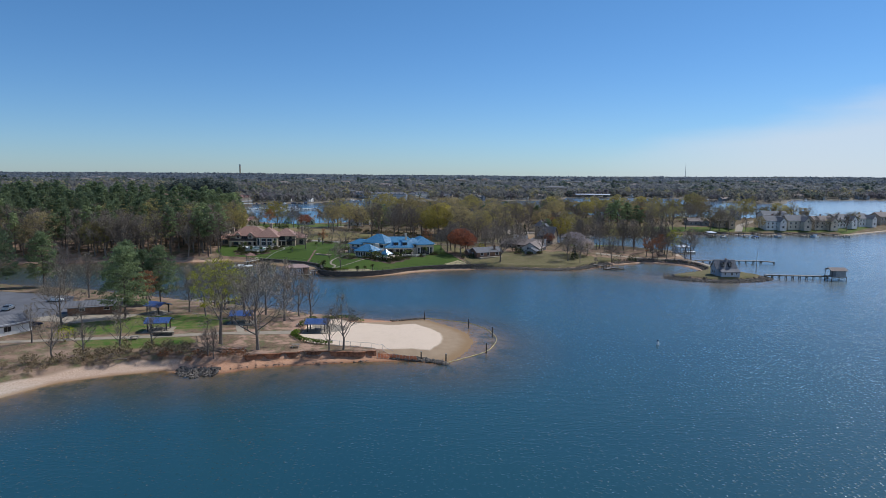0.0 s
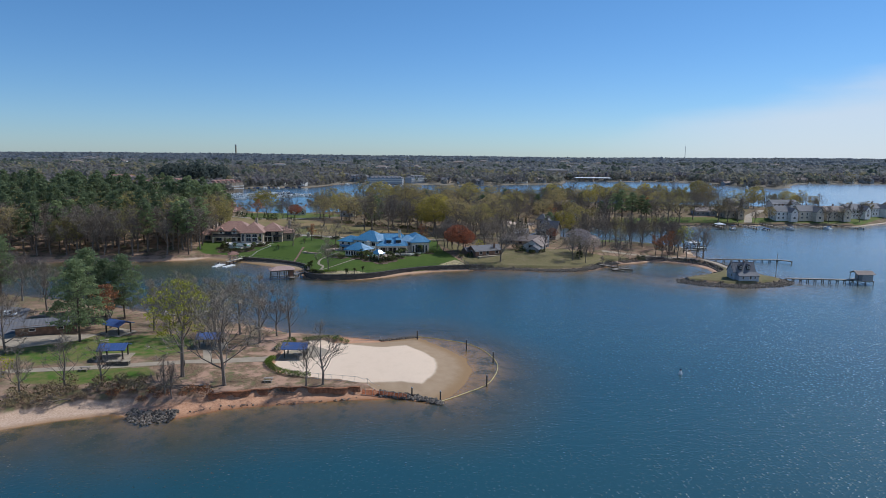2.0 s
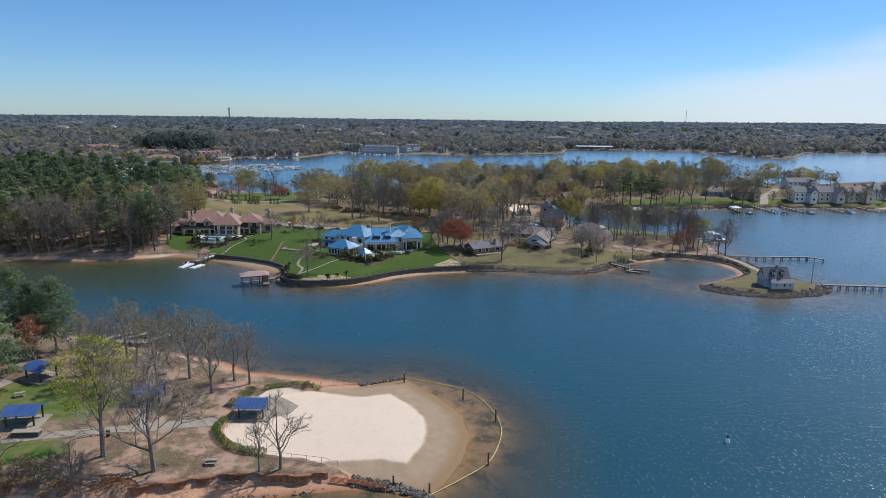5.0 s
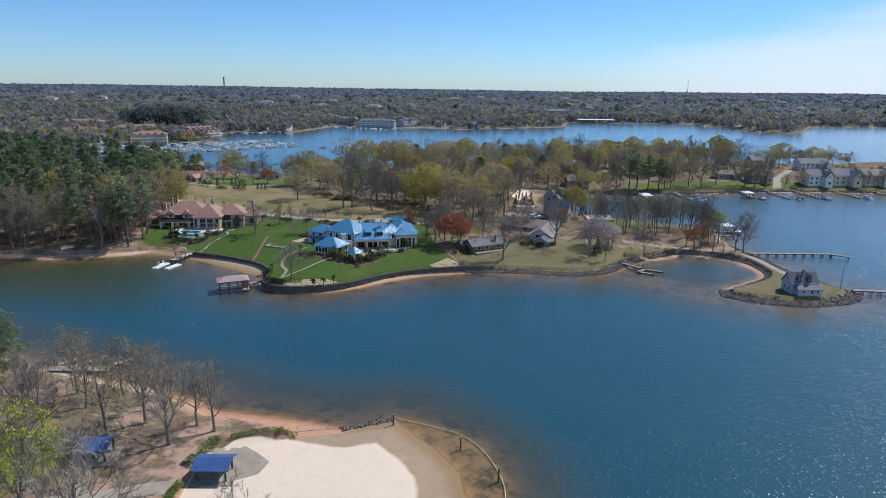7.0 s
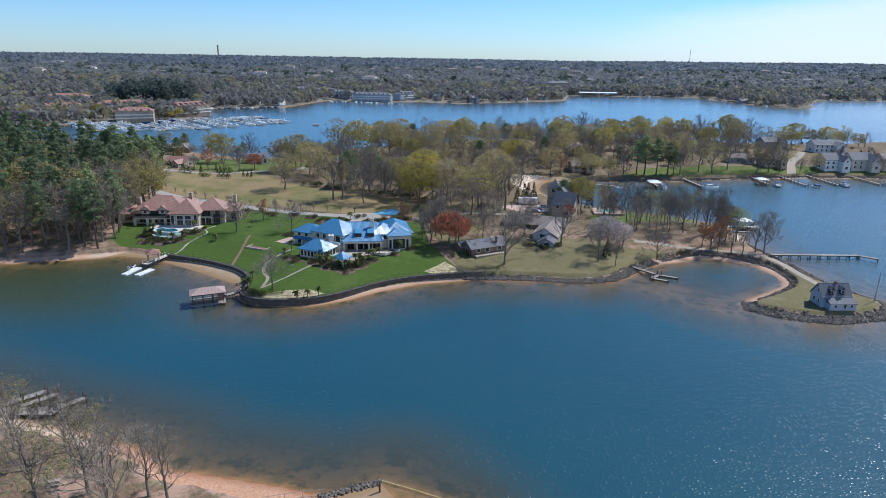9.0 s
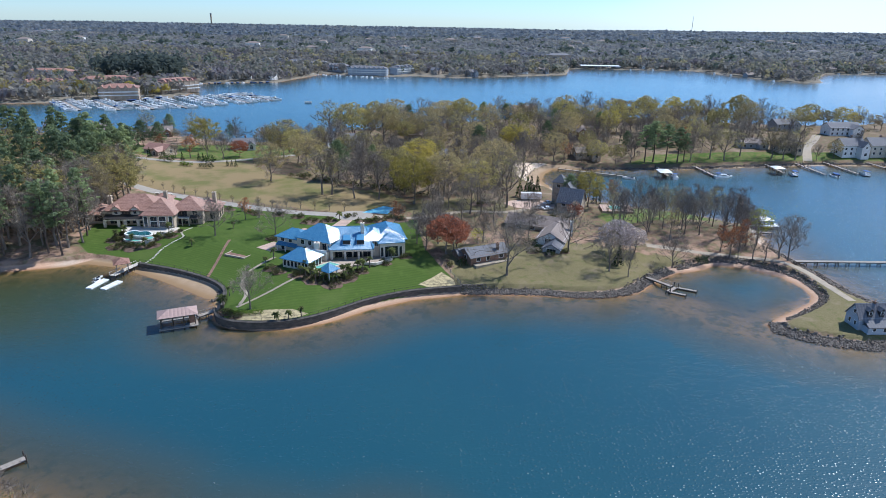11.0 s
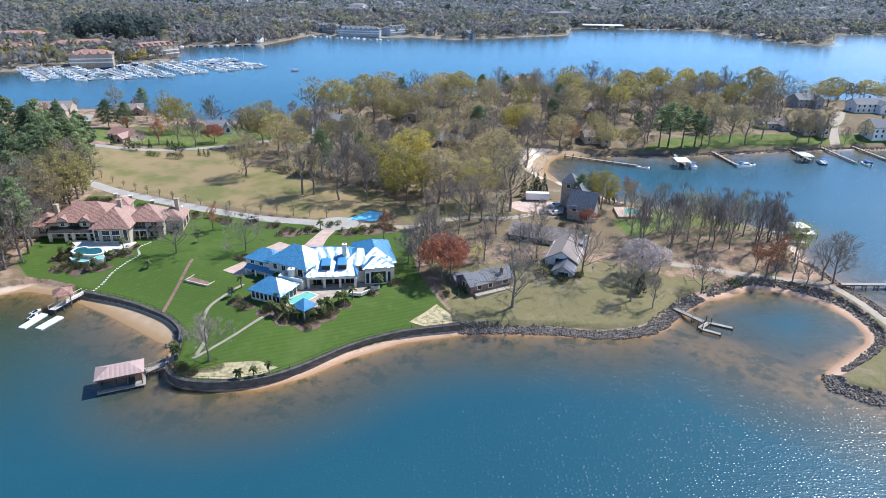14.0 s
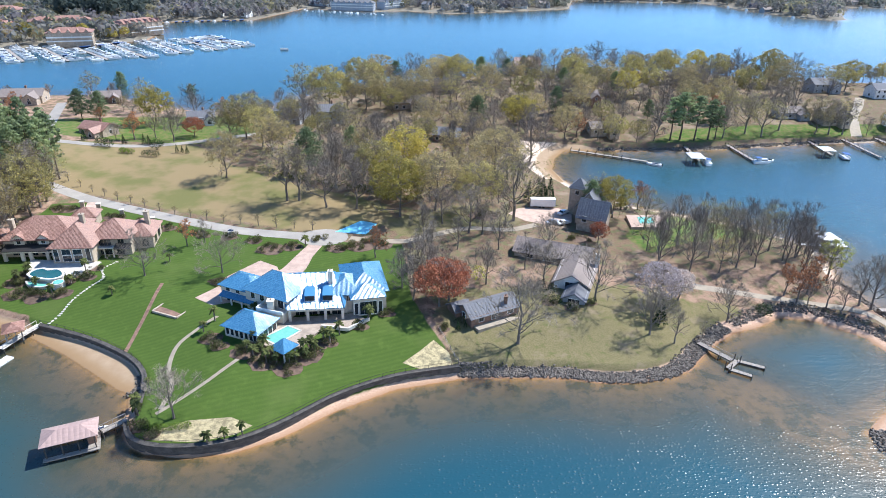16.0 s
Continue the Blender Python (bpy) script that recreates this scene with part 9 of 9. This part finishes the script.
# by the side street and round the meadow
for k, x, y, h in (("pine_near", -182, 434, 13), ("pine_near", -137, 425, 10), ("bud_sparse", -181, 395, 15.8), ("pine_near", -160, 339, 14), ("pine_near", -151, 339, 13.2), ("bud_yellow", -123, 334, 18), ("bud_sparse", -137, 358, 18),
                   ("bare_light", -111, 353, 15.8), ("bare_light", -104, 303, 13.8), ("orange", -121, 304, 11.5), ("bare_light", -127, 300, 7.5), ("bud_sparse", -114, 309, 11.5), ("olive", -80, 305, 18), ("bud", -74, 308, 19.2),
                   ("bud", -64, 295, 18), ("bare_light", -74, 322, 18)):
    stand(k, x, y, h, "trees along the side street")
# middle of the peninsula
for k, x, y, h in (("olive", -57, 281, 18), ("pine_near", 30, 334, 15), ("bare_light", -15, 293, 15.4), ("pine_near", -26, 292, 10.3), ("pine_near", -20, 294, 9.2), ("bud_yellow", -3, 258, 20.5), ("bud", -13, 246, 18.5),
                   ("bare_light", -27, 246, 19), ("pine_near", -39, 261, 17), ("olive", 8, 227, 20.5), ("olive", 31, 257, 21.8), ("bare_light", 36, 260, 18), ("bud", 22, 226, 18), ("bud_sparse", 33, 219, 23.1),
                   ("bare_light", 18, 209, 15.4), ("bare_light", -18, 227, 18), ("bare_light", -28, 228, 16.7), ("bud_sparse", -42, 234, 20.5), ("bare_light", -38, 234, 19.2), ("bud_yellow", 50, 331, 18), ("bare_light", 48, 284, 21.8),
                   ("bare_light", 62, 325, 11.2), ("olive", 71, 324, 16.7), ("orange", 77, 326, 11), ("bud_sparse", 86, 322, 9.4), ("bare_light", 26, 300, 15.4), ("bare_light", 16, 286, 15.4), ("pine_near", -9, 278, 9.2)):
    stand(k, x, y, h, "trees in the middle of the peninsula")
# along the back shore
for k, x, y, h in (("bud_sparse", -57, 362, 25.2), ("bud", -45, 362, 23.2), ("olive", -26, 366, 22.2), ("bud", -36, 426, 19.2), ("olive", -22, 432, 19.2), ("bare_light", -4, 436, 19.2), ("pine_near", -13, 432, 14.9),
                   ("olive", 9, 421, 18), ("bud", 25, 421, 20.5), ("olive", 1, 377, 19.2), ("bud_sparse", 19, 372, 19), ("olive", 42, 405, 17.5), ("bare_light", 55, 468, 18), ("bare_light", 81, 469, 16.7),
                   ("olive", 105, 467, 19.2), ("bud", 96, 432, 19.2), ("bare_light", 129, 501, 20.5), ("bud", 135, 437, 19.2), ("bud", 161, 451, 20.5), ("bud_yellow", 185, 462, 19.2), ("bud", 195, 451, 19.2),
                   ("bare_light", 209, 452, 21.8), ("bud", 228, 445, 23.1), ("bare_light", 246, 448, 20.5), ("olive", 218, 409, 20.5), ("bud", 269, 429, 19.2), ("bud_sparse", 251, 415, 18), ("bud", 104, 408, 16.5)):
    stand(k, x, y, h, "woods on the back of the peninsula")
for k, x, y, h in (("bud_yellow", 121, 400, 16.2), ("bud", 137, 406, 17.5), ("bare_light", 166, 408, 18), ("bare_light", 171, 396, 18), ("olive", 146, 367, 18), ("bud", 194, 403, 18), ("pine_near", 119, 352, 10.3),
                   ("orange", 150, 348, 13.2), ("bare_light", 212, 381, 16.7), ("bare_light", 141, 392, 16.7), ("bare_light", 81, 381, 18), ("bare_light", 103, 358, 16.7)):
    stand(k, x, y, h, "woods on the back of the peninsula")
# on the bay shore
for k, x, y, h in (("pine", 126, 324, 22.5), ("pine", 133, 324, 20.8), ("pine", 140, 325, 19.2), ("pine", 121, 323, 20), ("pine", 144, 326, 15.8), ("bare_light", 113, 322, 11.8), ("bud_sparse", 162, 334, 20.2),
                   ("bud_sparse", 169, 331, 19.5), ("bare_light", 182, 340, 19.8), ("olive", 199, 337, 18.8), ("bare_light", 206, 337, 17.2), ("bud_sparse", 213, 337, 18.8), ("bud", 94, 321, 11.8), ("bud_sparse", 158, 349, 19.2),
                   ("bare_light", 148, 327, 15.7)):
    stand(k, x, y, h, "trees on the bay shore")
# bare young wood between them
for x, y in scatter(7000, (-60, 215, 330, 505), 9.6, lambda X, Y: band(X, Y) & away(X, Y, 7.5) & (swell(X, Y, 16, 1.0) > -0.15) & ~((X > 215) & (Y < 432)) & ~((Y < 345) & (X > 120)), 21):
    k = plant_rng.choices(("bare_light", "bud_sparse", "olive", "bud", "pine_near"), (6, 2.5, 1.5, 0.8, 0.4))[0]
    h = plant_rng.uniform(10, 17)
    (plant_whole if y > 345 and k in FAR_KINDS else plant)(k, x, y, h, "woods on the back of the peninsula" if y > 345 else "trees in the middle of the peninsula")
low = scatter(1500, (-60, 240, 320, 480), 10.0, lambda X, Y: band(X, Y) & ~((X > 225) & (Y < 420)), 23)
merged("understory", [(x, y, plant_rng.uniform(0.5, 1.3)) for x, y in low], ["brush", "brush", "shrub"], "brown undergrowth beneath the woods", "undergrowth", 6)
for x, y in scatter(300, (215, 330, 345, 392), 11.5, lambda X, Y: (sd(BAY_LAWN, X, Y) > 0.5), 27):
    plant(plant_rng.choice(("bare_light", "bare_light", "bud_sparse", "olive")), x, y, plant_rng.uniform(8, 14), "trees on the bay shore")
for x, y in scatter(300, (-240, 325, -70, 405), 15.0, lambda X, Y: (sd(UPLAND, X, Y) > 4) & away(X, Y, 9) & (np.abs(X + 165 + 0.4 * (Y - 318)) > 7) & (np.hypot(X + 208, Y - 378) > 18) & (np.hypot(X + 104, Y - 338) > 10), 29):
    plant(plant_rng.choice(("bare_light", "bare_light", "bud_sparse", "olive", "orange")), x, y, plant_rng.uniform(7, 11), "trees along the side street")
# singled-out trees
for k, x, y, h, f in (("olive", -68.5, 256, 18, 0), ("bud_yellow", -3.5, 221, 20, 0), ("bud_yellow", -8, 236, 17, 1), 
                      ("bare_light", -20, 247, 15, 1), ("bud", 2, 238, 15, 3), ("red", -98, 312, 9, 0),
                      ("cedar", -138, 295.2, 5, 0), ("cedar", -122.1, 295.8, 4.4, 1), ("cedar", -114.5, 297.6, 4.6, 0), ("cedar", -112.1, 296.8, 4.4, 1), ("cedar", -96.7, 286, 3.6, 0), ("cedar", -94.6, 286, 3.2, 1), ("cedar", -92.3, 285, 3.6, 0), ("round_bush", -128.9, 290.2, 4.4, 0), ("round_bush", -125.4, 289.4, 4.2, 0), ("round_bush", -106.5, 290.8, 5, 0),
                      ("hedge_bush", -117.7, 283.9, 2.2, 0), ("hedge_bush", -116, 283.6, 2.2, 1), ("hedge_bush", -114, 283.3, 2.2, 0), ("round_bush", -107.8, 281, 2.6, 0), ("round_bush", -105.2, 280.4, 2.6, 0), ("round_bush", -102.8, 280.1, 2.6, 0)):
    plant(k, x, y, h, "trees round the meadow", f)
for i in range(26):
    plant("shrub", -60 + 62 * i / 25 + plant_rng.uniform(-1, 1), 262 - 28 * i / 25 + plant_rng.uniform(-1.5, 1.5), plant_rng.uniform(1.4, 3), "undergrowth at the wood edge")

# trees among the condominiums
for x, y in scatter(700, (-440, 556, -205, 760), 13, lambda X, Y: (sd(FAR, X, Y) > 7) & (np.hypot(X + 292, Y - 600) > 20) & (np.hypot(X + 262, Y - 660) > 24) & (np.hypot(X + 330, Y - 660) > 26) & (np.hypot(X + 382, Y - 640) > 22), 41):
    plant_whole(plant_rng.choices(("bud", "olive", "bare_light", "bud_sparse", "bud_yellow"), (2, 3, 5, 3, 1))[0], x, y, plant_rng.uniform(8, 14), "trees by the marina")

# ---- far woods over the lake ----
def clumps(name, n, box, inside, size, mat, label, seed, rise=0.55, n_q=12, leaf_size=0.30):
    """Distant woods in one mesh: rounded crowns, each a shell of outward sprays, no two alike."""
    rng = np.random.RandomState(seed)
    X, Y = rng.uniform(box[0], box[2], n), rng.uniform(box[1], box[3], n)
    ok = inside(X, Y)
    X, Y = X[ok], Y[ok]
    m = len(X)
    S = rng.uniform(size[0], size[1], m)
    D = rng.normal(0, 1, (m, n_q, 3))
    D[:, :, 2] = np.abs(D[:, :, 2]) - 0.25
    D /= np.linalg.norm(D, axis=2, keepdims=True)
    C = D * rng.uniform(0.6, 1.0, (m, n_q, 1)) * S[:, None, None] * np.array([0.5, 0.5, rise])
    N = D + rng.normal(0, 0.38, (m, n_q, 3))
    N /= np.linalg.norm(N, axis=2, keepdims=True)
    U = np.cross(N, rng.normal(0, 1, (m, n_q, 3)))
    U /= np.linalg.norm(U, axis=2, keepdims=True)
    T = np.cross(N, U)
    R = S[:, None, None] * rng.uniform(0.6, 1.25, (m, n_q, 1)) * leaf_size
    base = np.stack([X, Y, height(X, Y) + S * rise * rng.uniform(0.45, 1.0, m)], -1)[:, None, :] + C
    V = np.stack([base - U * R, base + T * R * 0.8, base + U * R, base - T * R * 0.8], 2)
    F = np.arange(m * n_q * 4).reshape(-1, 4)
    me = bpy.data.meshes.new(name)
    me.from_pydata(V.reshape(-1, 3), [], F)
    carry(me, "clump", np.repeat(rng.uniform(0.25, 0.75, m), n_q * 4))
    me.materials.append(M[mat])
    return tagged(new(name, me), label, "woods", kind="stuff")


def view_cone(X, Y):
    return (np.abs(X) < 0.80 * (Y + 170))


far_in = lambda lo, p=0.0: (lambda X, Y: (sd(FAR, X, Y) > lo) & view_cone(X, Y) & (swell(X, Y, 70, p) > -0.8))
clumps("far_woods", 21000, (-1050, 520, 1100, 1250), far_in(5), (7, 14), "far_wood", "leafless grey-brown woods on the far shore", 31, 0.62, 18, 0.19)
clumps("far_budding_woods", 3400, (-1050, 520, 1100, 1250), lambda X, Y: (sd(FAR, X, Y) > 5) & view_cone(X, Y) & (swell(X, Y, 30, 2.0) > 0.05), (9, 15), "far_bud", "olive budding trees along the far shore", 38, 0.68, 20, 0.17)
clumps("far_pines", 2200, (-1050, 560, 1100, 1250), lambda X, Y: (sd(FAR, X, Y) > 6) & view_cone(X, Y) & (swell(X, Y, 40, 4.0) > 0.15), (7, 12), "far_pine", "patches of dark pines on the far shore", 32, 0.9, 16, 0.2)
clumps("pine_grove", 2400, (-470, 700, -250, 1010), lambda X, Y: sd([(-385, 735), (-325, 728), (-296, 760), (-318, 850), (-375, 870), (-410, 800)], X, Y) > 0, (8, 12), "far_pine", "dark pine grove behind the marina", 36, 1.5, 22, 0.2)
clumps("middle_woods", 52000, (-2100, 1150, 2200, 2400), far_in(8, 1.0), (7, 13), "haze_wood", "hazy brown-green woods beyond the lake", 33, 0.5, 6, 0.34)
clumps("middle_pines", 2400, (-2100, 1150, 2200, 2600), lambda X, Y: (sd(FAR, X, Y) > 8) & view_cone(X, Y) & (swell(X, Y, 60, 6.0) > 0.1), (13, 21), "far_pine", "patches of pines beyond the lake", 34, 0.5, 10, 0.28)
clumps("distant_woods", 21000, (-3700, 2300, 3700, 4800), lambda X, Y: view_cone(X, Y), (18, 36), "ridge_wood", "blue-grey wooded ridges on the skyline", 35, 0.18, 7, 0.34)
